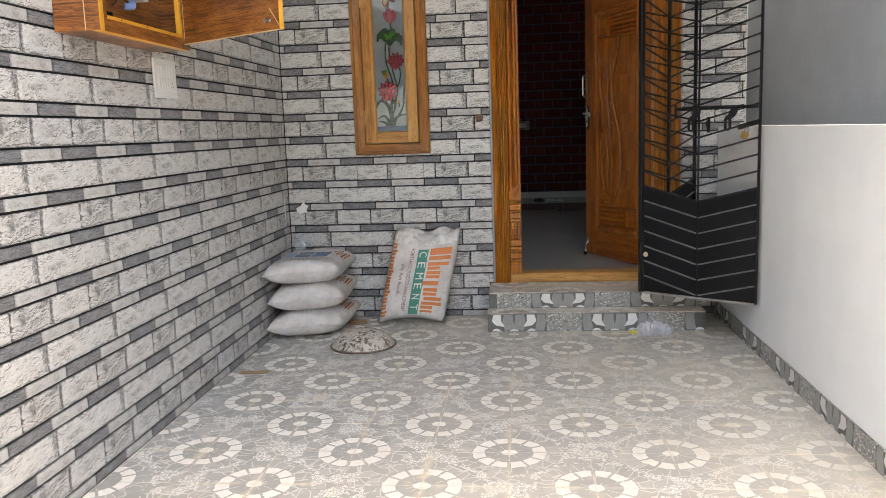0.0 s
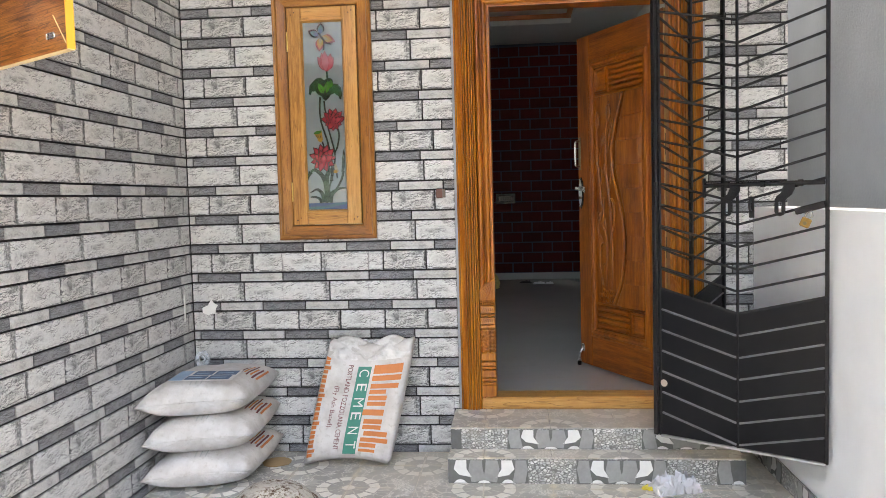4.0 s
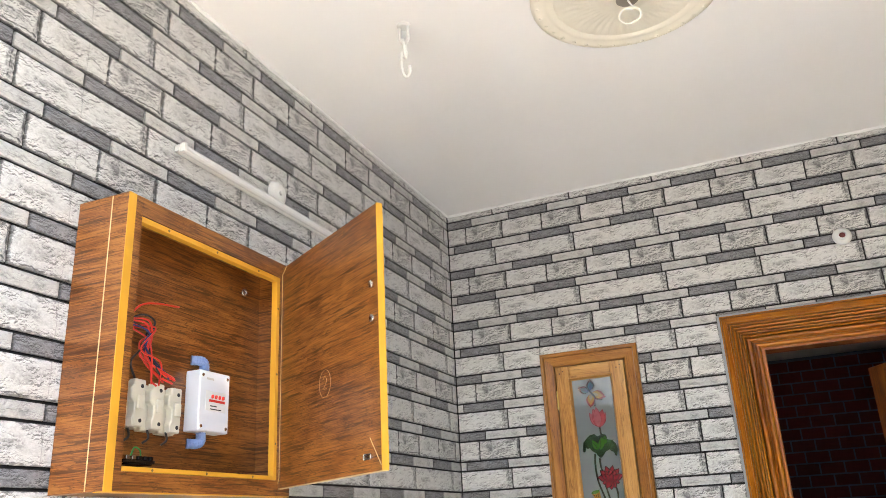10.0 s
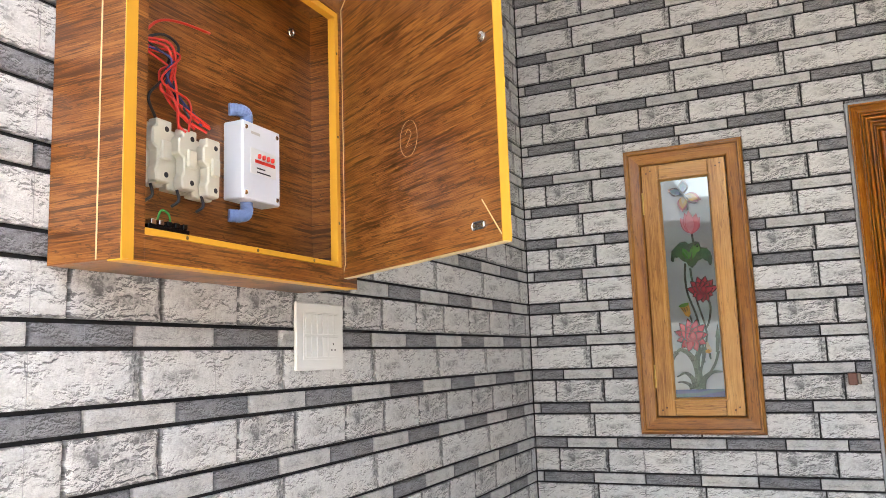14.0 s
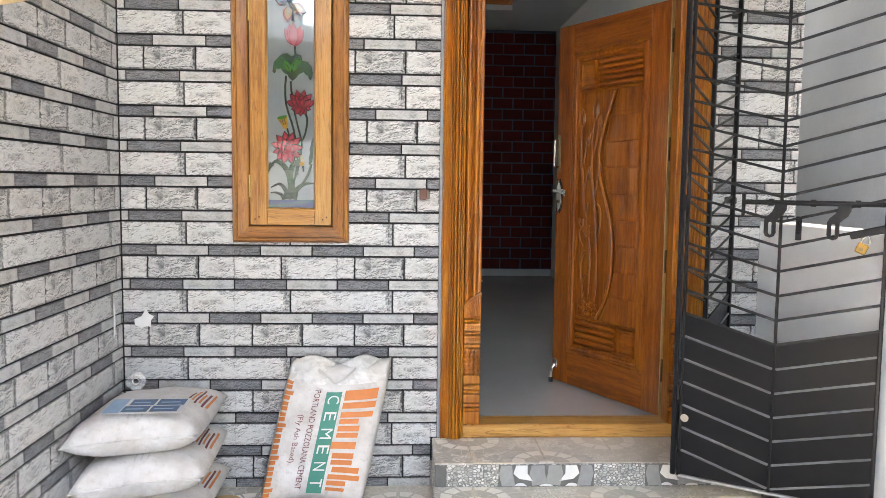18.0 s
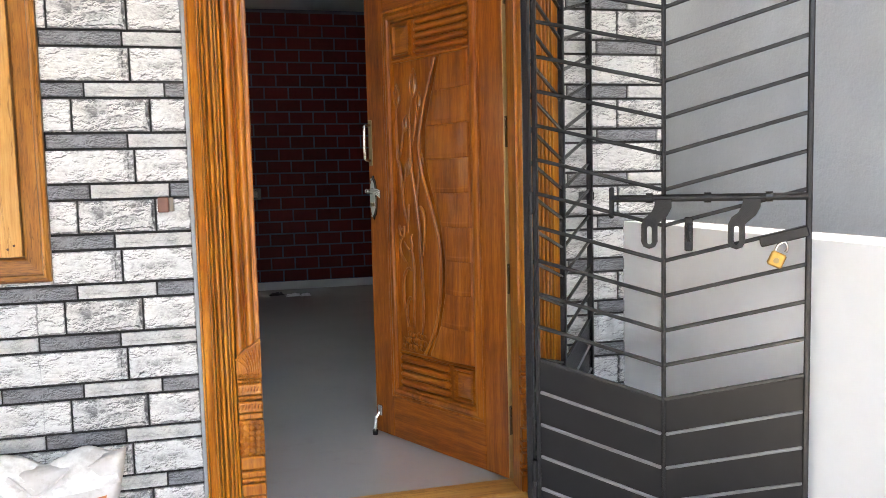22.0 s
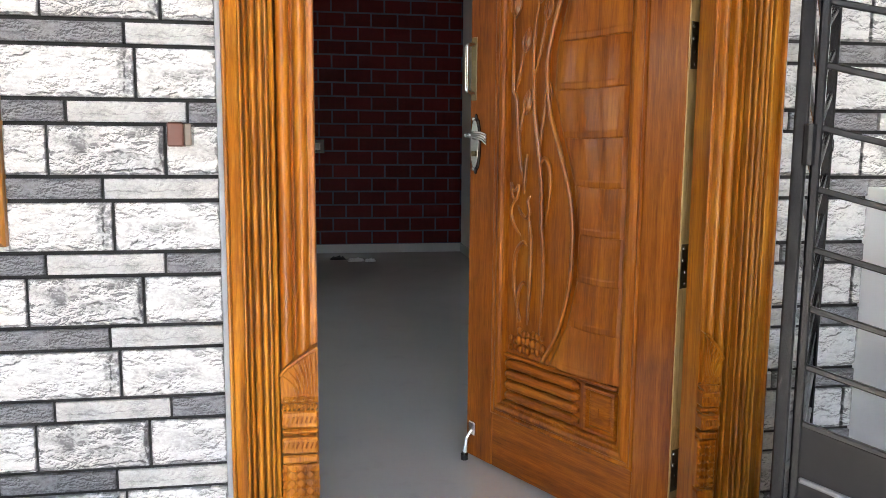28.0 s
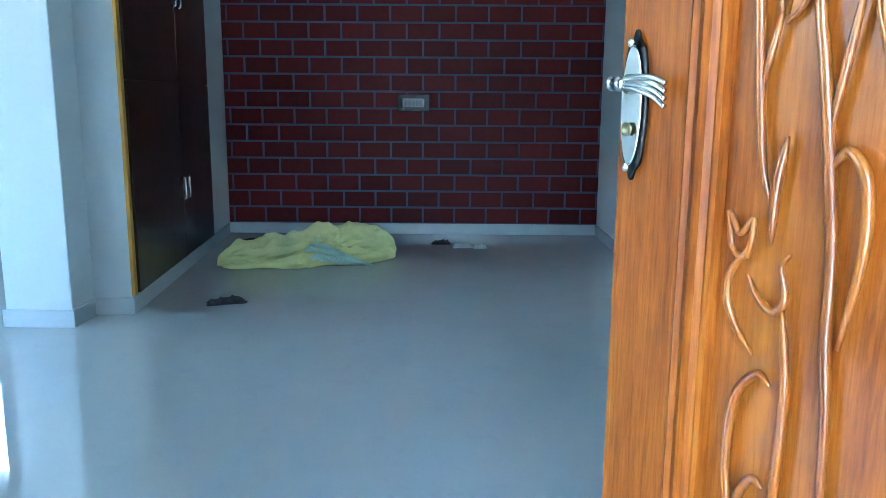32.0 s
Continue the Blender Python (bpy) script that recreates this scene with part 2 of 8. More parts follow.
# ---- materials ----
def stone(name, lo, mid, hi, ink, grit=0.5, cracks=(), smears=(), seam=None, rim=0.5, streaks=0.0, seed=0.0, k=1.15):
    """A ceramic wall tile printed and pressed as split stone; its print lies in metres from the low left corner of the stone.
    cracks: (u0, v0, u1, v1, width, depth); smears: (u, v, half width, half height, depth); seam: where two tiles meet within it."""
    m, nt, b = material(name, 0.42)
    at = nt.nodes.new("ShaderNodeAttribute")
    at.attribute_name = "tile"
    sep = nt.nodes.new("ShaderNodeSeparateXYZ")
    link(nt, at.outputs["Vector"], sep.inputs[0])
    u, v = sep.outputs[0], sep.outputs[1]
    M = lambda op, p, q=None, r=None: math_node(nt, op, p, q, r)
    mul = lambda p, q: M("MULTIPLY", p, q)

    def moved(scale=(1, 1, 1), shift=(0, 0, 0)):
        mp = nt.nodes.new("ShaderNodeMapping")
        mp.inputs["Scale"].default_value = scale
        mp.inputs["Location"].default_value = (shift[0] * scale[0] + seed, shift[1] * scale[1] + seed * 0.7, seed * 1.3)
        link(nt, at.outputs["Vector"], mp.inputs["Vector"])
        return mp.outputs[0]

    def step(x, lo_, hi_):
        n = nt.nodes.new("ShaderNodeMapRange")
        n.interpolation_type = "SMOOTHSTEP"
        for i, val in ((1, lo_), (2, hi_)):
            n.inputs[i].default_value = val
        link(nt, x, n.inputs[0])
        return n.outputs[0]

    w1 = M("SUBTRACT", noise_of(nt, 75, 3, 0.6, moved()), 0.5)
    w2 = M("SUBTRACT", noise_of(nt, 24, 2, 0.5, moved((1, 1, 1), (3, 5, 0))), 0.5)
    wob = M("ADD", mul(w1, 0.012), mul(w2, 0.020))
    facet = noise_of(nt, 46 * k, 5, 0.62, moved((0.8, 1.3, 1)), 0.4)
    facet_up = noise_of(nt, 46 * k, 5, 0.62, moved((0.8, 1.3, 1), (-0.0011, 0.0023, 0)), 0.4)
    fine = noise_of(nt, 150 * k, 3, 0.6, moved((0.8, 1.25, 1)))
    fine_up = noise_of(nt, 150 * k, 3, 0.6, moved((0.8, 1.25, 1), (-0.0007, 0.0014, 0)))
    where = noise_of(nt, 19, 3, 0.55, moved((0.8, 1.4, 1), (9, 2, 0)))
    world_n = noise_of(nt, 2.3, 4, 0.6, world_coords(nt))
    tone = M("ADD", M("ADD", mul(facet, 0.55), mul(fine, 0.45)), mul(M("SUBTRACT", rand(nt), 0.5), 0.05))
    tone = M("ADD", tone, mul(M("SUBTRACT", world_n, 0.5), 0.10))
    col = ramp(nt, tone, [(0.36, mid), (0.54, hi)])
    # embossed grain, its light drawn into the print's colour: dark dashes below bumps, pale gleams above
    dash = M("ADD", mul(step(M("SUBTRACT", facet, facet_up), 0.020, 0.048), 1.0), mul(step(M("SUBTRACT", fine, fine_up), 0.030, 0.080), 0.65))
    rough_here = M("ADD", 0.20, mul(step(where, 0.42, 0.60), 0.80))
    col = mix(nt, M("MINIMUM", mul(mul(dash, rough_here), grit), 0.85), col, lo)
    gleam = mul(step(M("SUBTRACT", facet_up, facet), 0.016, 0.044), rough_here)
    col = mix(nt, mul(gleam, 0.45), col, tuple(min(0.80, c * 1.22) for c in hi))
    if streaks:
        st = noise_of(nt, 60, 5, 0.7, moved((0.35, 2.2, 1)), 0.6)
        col = mix(nt, mul(step(st, 0.50, 0.62), streaks), col, lo)
    height = M("ADD", mul(facet, 0.7), mul(fine, 0.25))
    for cu, cv, ru, rv, dp in smears:
        du, dv = M("DIVIDE", M("SUBTRACT", u, cu), ru), M("DIVIDE", M("SUBTRACT", v, cv), rv)
        q = M("SQRT", M("ADD", mul(du, du), mul(dv, dv)))
        q = M("ADD", q, M("ADD", mul(w2, 1.6), mul(w1, 1.2)))
        spot = mul(step(q, 1.05, 0.55), M("ADD", 0.35, mul(step(M("ADD", mul(facet, 0.6), mul(fine, 0.4)), 0.54, 0.44), 0.65)))
        col = mix(nt, mul(spot, dp), col, lo)
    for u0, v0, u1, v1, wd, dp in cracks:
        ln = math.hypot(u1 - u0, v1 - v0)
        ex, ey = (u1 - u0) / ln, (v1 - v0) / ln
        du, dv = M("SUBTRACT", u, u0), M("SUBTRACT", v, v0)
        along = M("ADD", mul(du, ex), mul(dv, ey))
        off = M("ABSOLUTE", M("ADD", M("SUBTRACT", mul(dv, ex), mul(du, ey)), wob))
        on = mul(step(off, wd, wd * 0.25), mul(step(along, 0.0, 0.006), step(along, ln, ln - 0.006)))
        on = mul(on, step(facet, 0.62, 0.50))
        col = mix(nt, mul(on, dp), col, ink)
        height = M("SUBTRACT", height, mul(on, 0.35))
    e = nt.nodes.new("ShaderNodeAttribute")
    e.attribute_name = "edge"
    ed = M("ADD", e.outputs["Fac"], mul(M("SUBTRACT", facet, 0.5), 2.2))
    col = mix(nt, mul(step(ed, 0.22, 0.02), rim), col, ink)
    if seam is not None:
        hair = step(M("ABSOLUTE", M("SUBTRACT", u, seam)), 0.0012, 0.0005)
        col = mix(nt, mul(hair, 0.55), col, (0.30, 0.30, 0.305))
        height = M("SUBTRACT", height, mul(hair, 0.3))
    link(nt, col, b.inputs["Base Color"])
    bump(nt, b, height, 0.9, 0.010)
    return m


INKY = (0.055, 0.055, 0.060)
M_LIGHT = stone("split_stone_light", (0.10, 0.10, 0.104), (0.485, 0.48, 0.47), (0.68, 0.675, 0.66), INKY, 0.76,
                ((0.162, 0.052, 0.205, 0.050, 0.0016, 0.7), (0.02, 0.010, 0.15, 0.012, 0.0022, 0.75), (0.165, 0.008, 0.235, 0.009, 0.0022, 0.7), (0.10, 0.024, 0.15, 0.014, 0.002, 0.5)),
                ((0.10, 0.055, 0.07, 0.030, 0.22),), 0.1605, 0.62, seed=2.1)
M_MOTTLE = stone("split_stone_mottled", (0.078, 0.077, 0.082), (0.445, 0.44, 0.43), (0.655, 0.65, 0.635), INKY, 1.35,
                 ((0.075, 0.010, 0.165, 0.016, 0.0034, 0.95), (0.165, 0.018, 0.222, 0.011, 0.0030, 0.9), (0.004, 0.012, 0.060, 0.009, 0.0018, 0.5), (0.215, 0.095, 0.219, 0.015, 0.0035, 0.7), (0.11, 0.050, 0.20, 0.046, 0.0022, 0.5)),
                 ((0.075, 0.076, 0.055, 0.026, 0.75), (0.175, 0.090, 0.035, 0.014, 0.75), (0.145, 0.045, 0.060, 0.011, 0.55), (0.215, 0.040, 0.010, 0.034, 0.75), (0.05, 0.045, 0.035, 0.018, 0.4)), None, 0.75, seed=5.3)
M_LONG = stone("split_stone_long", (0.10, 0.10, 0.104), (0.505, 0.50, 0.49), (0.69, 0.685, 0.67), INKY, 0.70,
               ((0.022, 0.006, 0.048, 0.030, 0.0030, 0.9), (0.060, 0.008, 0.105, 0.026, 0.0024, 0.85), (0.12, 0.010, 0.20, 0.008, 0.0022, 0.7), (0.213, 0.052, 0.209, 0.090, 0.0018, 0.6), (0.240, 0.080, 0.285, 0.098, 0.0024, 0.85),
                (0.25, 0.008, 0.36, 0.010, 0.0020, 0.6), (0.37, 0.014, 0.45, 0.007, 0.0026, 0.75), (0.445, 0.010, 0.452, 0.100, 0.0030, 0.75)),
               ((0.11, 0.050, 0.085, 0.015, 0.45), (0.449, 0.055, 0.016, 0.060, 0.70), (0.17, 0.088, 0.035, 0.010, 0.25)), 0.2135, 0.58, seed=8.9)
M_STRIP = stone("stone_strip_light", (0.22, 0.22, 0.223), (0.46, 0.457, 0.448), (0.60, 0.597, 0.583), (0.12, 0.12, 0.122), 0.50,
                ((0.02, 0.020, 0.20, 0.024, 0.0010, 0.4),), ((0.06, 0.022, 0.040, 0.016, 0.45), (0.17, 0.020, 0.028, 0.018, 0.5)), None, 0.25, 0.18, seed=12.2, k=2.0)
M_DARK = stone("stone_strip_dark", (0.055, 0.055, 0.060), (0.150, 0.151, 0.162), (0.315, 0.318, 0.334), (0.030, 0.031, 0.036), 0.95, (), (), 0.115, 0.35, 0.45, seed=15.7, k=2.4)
M_GROUT = plain("dark_grout", (0.019, 0.019, 0.020), 0.9, vary=0.25, scale=60)
M_CEIL = plain("ceiling_paint", (0.86, 0.86, 0.86), 0.7, vary=0.02, scale=3, relief=0.03)
M_PALE = plain("pale_grey_plaster", (0.88, 0.905, 0.915), 0.6, vary=0.05, scale=5, relief=0.08, dist=0.004)
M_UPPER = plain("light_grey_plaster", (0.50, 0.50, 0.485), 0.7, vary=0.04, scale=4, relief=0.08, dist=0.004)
# for the unseen wall across the lane; dull grey to cut bounced light
M_ACROSS = plain("bounce_cutting_grey", (0.30, 0.295, 0.28), 0.8, vary=0.15, scale=2, relief=0.1)
M_WHITE = plain("white_wall_paint", (0.66, 0.68, 0.68), 0.55, vary=0.03, scale=4, relief=0.04)


def rough_plaster():
    m, nt, b = material("blue_grey_rough_plaster", 0.65)
    v = world_coords(nt)
    n1 = noise_of(nt, 55, 4, 0.6, v)
    n2 = noise_of(nt, 2.5, 4, 0.55, v)
    n3 = noise_of(nt, 140, 3, 0.6, v)
    link(nt, ramp(nt, n2, [(0.3, (0.300, 0.332, 0.370)), (0.7, (0.365, 0.400, 0.440))]), b.inputs["Base Color"])
    bump(nt, b, math_node(nt, "ADD", n1, math_node(nt, "MULTIPLY", n3, 0.4)), 0.45, 0.006)
    return m


M_ROUGH = rough_plaster()
TEAK_D, TEAK_M, TEAK_L = (0.165, 0.046, 0.0042), (0.335, 0.107, 0.008), (0.55, 0.225, 0.024)
M_TEAK = {a: wood("teak_" + a, TEAK_D, TEAK_M, TEAK_L, a, scale=1.8, rough=0.28, coat=0.3, coat_rough=0.12, streak=0.45, spec=0.3) for a in "xz"}
M_TEAKWIN = {a: wood("teak_window_" + a, (0.13, 0.043, 0.007), (0.30, 0.112, 0.017), (0.43, 0.185, 0.034), a, scale=1.5) for a in "xz"}
M_TEAKPALE = {a: wood("pale_teak_" + a, (0.25, 0.098, 0.020), (0.47, 0.225, 0.054), (0.60, 0.335, 0.098), a) for a in "xz"}
M_LEAF = {a: wood("carved_teak_" + a, (0.105, 0.0215, 0.0017), (0.232, 0.056, 0.0034), (0.365, 0.113, 0.0086), a, rough=0.42, coat=0.12, coat_rough=0.14, streak=0.25, spec=0.16, stain=0.25) for a in "xz"}
# the leaf's own wood, slightly lighter and glossier to put highlights on the carved ridges
M_CARVE = wood("highlit_carving", (0.085, 0.018, 0.0014), (0.24, 0.060, 0.0038), (0.38, 0.122, 0.0098), "z", rough=0.34, coat=0.65, coat_rough=0.10, streak=0.15, spec=0.3)
M_POST = {a: wood("varnished_post_" + a, (0.09, 0.019, 0.0015), (0.30, 0.082, 0.005), (0.48, 0.175, 0.016), a, rough=0.28, coat=0.3, coat_rough=0.12, streak=0.5, spec=0.3) for a in "xz"}
M_SAP = wood("raw_sapwood", (0.38, 0.22, 0.075), (0.52, 0.33, 0.13), (0.60, 0.42, 0.19), "z", rough=0.5, coat=0.1)
M_BLACK = plain("black_enamel", (0.007, 0.007, 0.008), 0.26, vary=0.3, scale=40, relief=0.15)
M_BLACKG = plain("glossy_black_enamel", (0.016, 0.016, 0.017), 0.20, vary=0.3, scale=40, relief=0.2)
# lighter than the enamel: the highlights on the rib edges are in this grey
M_RIB = plain("rib_highlight_grey", (0.13, 0.13, 0.135), 0.30, vary=0.4, scale=30, relief=0.2)
M_BLACKP = plain("black_sheet", (0.007, 0.007, 0.008), 0.24, vary=0.3, scale=9, relief=0.16, dist=0.006)

for m, gloss in ((M_BLACK, 0.36), (M_BLACKG, 0.36), (M_BLACKP, 0.20)):
    m.node_tree.nodes["Principled BSDF"].inputs["Specular IOR Level"].default_value = gloss


# ---- the shell ----
def wall(name, boxes, mat, label):
    bm = bmesh.new()
    for b in boxes:
        box(*b, bm=bm)
    ob = part(name, bm, mat)
    return tagged(ob, label, "wall", kind="structure")


WX0, WX1, WZ0, WZ1 = -1.072, -0.553, 1.147, 2.432      # window
DX0, DX1, DZ0, DZ1 = -0.127, 1.115, 0.237, 2.50        # door with its architrave
g = 0.012
NX = 1.76                                              # face of the next house, across a narrow gap
wall_door = wall("wall_north", [
    (LX - 0.2, WY + g, -0.1, WX0 + 0.03, WY + 0.22, 3.45), (WX0 + 0.03, WY + g, -0.1, WX1 - 0.03, WY + 0.22, WZ0 + 0.03),
    (WX0 + 0.03, WY + g, WZ1 - 0.03, WX1 - 0.03, WY + 0.22, 3.45), (WX1 - 0.03, WY + g, -0.1, DX0 + 0.05, WY + 0.22, 3.45),
    (DX0 + 0.05, WY + g, DZ1 - 0.05, DX1 - 0.05, WY + 0.22, 3.45), (DX1 - 0.05, WY + g, -0.1, RX2, WY + 0.22, 3.45),
    (DX0 + 0.05, WY + g, -0.1, DX1 - 0.05, WY + 0.22, 0.23)],
    M_GROUT, "front wall of grey and white split-stone tiles with dark joints")
wall_side = wall("wall_west", [(LX - 0.2, Y0, -0.1, LX - g, WY + g, 3.45)], M_GROUT,
                 "side wall of grey and white split-stone tiles with dark joints")
wall("wall_east", [(RX, Y0, -0.1, RX2 - 0.004, WY + g, 1.262)], M_PALE, "low pale grey plastered side wall with a ledge")
wall("wall_neighbour", [(NX, Y0 - 1.5, -0.1, NX + 0.22, 9.0, 3.05)], M_ROUGH, "rough blue-grey plastered wall of the next house")
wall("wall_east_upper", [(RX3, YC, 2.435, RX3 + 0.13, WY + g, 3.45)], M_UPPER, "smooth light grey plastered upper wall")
# unseen: height taken from the pane's reflection, keeps low sky off the upper walls
tagged(part("wall_across", box(-14, -9.2, -0.1, 14, -8.9, 4.9), M_ACROSS), "plain unseen house front across the lane, shading the upper walls", "wall", kind="structure")
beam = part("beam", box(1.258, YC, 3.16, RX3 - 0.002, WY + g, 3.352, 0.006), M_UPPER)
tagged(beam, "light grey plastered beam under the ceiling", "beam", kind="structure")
ceiling = part("ceiling", box(LX - 0.2, YC, CZ, RX3, WY + g, CZ + 0.12), M_CEIL)
tagged(ceiling, "smooth white painted portico ceiling", "ceiling", kind="structure")


def ragged_edge(length, m, label):
    """The uneven lip of ceiling plaster along the top of a tiled wall."""
    bm_ = bmesh.new()
    n_ = int(length / 0.022)
    rows_ = []
    for i in range(n_ + 1):
        x_ = length * i / n_
        low = -0.011 - 0.008 * noise.noise((x_ * 9, length, 0.3)) - 0.004 * noise.noise((x_ * 37, length, 4.0))
        rows_.append([bm_.verts.new((x_, y_, z_)) for y_, z_ in ((0.0, low), (-0.004, low + 0.002), (-0.006, -0.0005), (0.0, -0.0005))])
    for p_, q_ in zip(rows_, rows_[1:]):
        for k_ in range(3):
            bm_.faces.new((p_[k_], q_[k_], q_[k_ + 1], p_[k_ + 1]))
    bmesh.ops.recalc_face_normals(bm_, faces=bm_.faces[:])
    tagged(part("trim", bm_, M_CEIL, at=m), label, "trim", kind="structure")


ragged_edge(1.258 - LX, pose(LX, WY - 0.0005, CZ), "uneven white plaster lip along the ceiling")
ragged_edge(WY - YC, pose(LX + 0.0005, YC, CZ, 0, 0, 90), "uneven white plaster lip along the ceiling")


# ---- door surround ----
PROFILE = [(0, 0), (0, 0.019), (0.002, 0.021), (0.007, 0.020), (0.0095, 0.010), (0.011, 0.011), (0.020, 0.014), (0.030, 0.018), (0.036, 0.021), (0.0375, 0.027), (0.041, 0.030), (0.0445, 0.027),
           (0.0465, 0.012), (0.048, 0.012), (0.0495, 0.024), (0.053, 0.028), (0.057, 0.024), (0.059, 0.012), (0.0605, 0.012), (0.063, 0.028), (0.069, 0.033), (0.0755, 0.028), (0.078, 0.014), (0.0795, 0.014),
           (0.082, 0.030), (0.087, 0.034), (0.092, 0.030), (0.0945, 0.016), (0.096, 0.016), (0.0975, 0.027), (0.100, 0.029), (0.103, 0.026), (0.105, 0.006), (0.107, 0.006), (0.1075, 0.012), (0.1165, 0.011), (0.118, -0.03)]
POST = [(0.1185, -0.03), (0.1195, -0.004), (0.1205, 0.002), (0.123, 0.0075), (0.127, 0.0105), (0.131, 0.0115), (0.135, 0.0105), (0.139, 0.0075), (0.1418, 0.002), (0.1430, -0.005), (0.1445, -0.008), (0.1465, -0.0065),
        (0.1485, -0.0075), (0.1500, -0.003), (0.1515, 0.002), (0.154, 0.0075), (0.158, 0.0108), (0.162, 0.0118), (0.166, 0.0105), (0.170, 0.0070), (0.1728, 0.001), (0.1740, -0.005), (0.1760, -0.006), (0.1800, -0.0050), (0.1860, -0.006), (0.1885, -0.009), (0.1885, -0.115)]


def rounded(profile, n=3):
    """More points along a moulding's profile, so that its beads are round."""
    p = [profile[0]] + list(profile) + [profile[-1]]
    out = []
    for i in range(1, len(p) - 2):
        for k in range(n):
            t = k / n
            out.append(tuple(0.5 * (2 * b + (c - a) * t + (2 * a - 5 * b + 4 * c - d) * t * t + (3 * b - a - 3 * c + d) * t ** 3) for a, b, c, d in zip(p[i - 1], p[i], p[i + 1], p[i + 2])))
    return out + [profile[-1]]


def moulding(profile, side, deep=1.0):
    """A mitred run of moulding round the doorway: 'l', 'r' uprights or 't' head."""
    bm = bmesh.new()
    a, b = [], []
    for w, d in rounded(profile):
        y = WY - max(d, -deep)
        wl = w * 0.881 if w <= 0.118 else 0.104 + (w - 0.118) * 1.15
        if side == "l":
            p, q = (DX0 + wl, y, DZ0), (DX0 + wl, y, DZ1 - w)
        elif side == "r":
            k = w * (DX1 - 0.95) / 0.188
            p, q = (DX1 - k, y, DZ0), (DX1 - k, y, DZ1 - w)
        else:
            k = w * (DX1 - 0.95) / 0.188
            p, q = (DX0 + wl, y, DZ1 - w), (DX1 - k, y, DZ1 - w)
        a.append(bm.verts.new(p)), b.append(bm.verts.new(q))
    for i in range(len(a) - 1):
        bm.faces.new((a[i], a[i + 1], b[i + 1], b[i]))
    bmesh.ops.recalc_face_normals(bm, faces=bm.faces[:])
    return bm


M_FILL = plain("grey_cement_joint", (0.33, 0.35, 0.37), 0.8, vary=0.2, scale=25, relief=0.3)
surround = thing("door_frame", label="carved and fluted varnished teak door frame with pale sill", category="door frame", kind="structure")
for s, ax in (("l", "z"), ("r", "z"), ("t", "x")):
    part("architrave", moulding(PROFILE, s), M_TEAK[ax], surround)
    part("jamb" if s != "t" else "head_jamb", moulding(POST, s, 0.079 if s == "r" else 1.0), M_POST[ax], surround)
for x0, x1, z0, z1 in ((DX0 - 0.013, DX0 - 0.0005, DZ0, DZ1 + 0.013), (DX1 + 0.0005, DX1 + 0.013, DZ0, DZ1 + 0.013), (DX0, DX1, DZ1 + 0.0005, DZ1 + 0.013)):
    tagged(part("trim", box(x0, WY - 0.004, z0, x1, WY + g, z1, 0.002), M_FILL), "grey cement joint round the door frame", "joint", kind="structure")
part("sill", box(-0.024, WY - 0.012, 0.2355, 0.999, WY + 0.13, 0.301, 0.006), M_TEAKPALE["x"], surround, "pale worn wooden threshold")


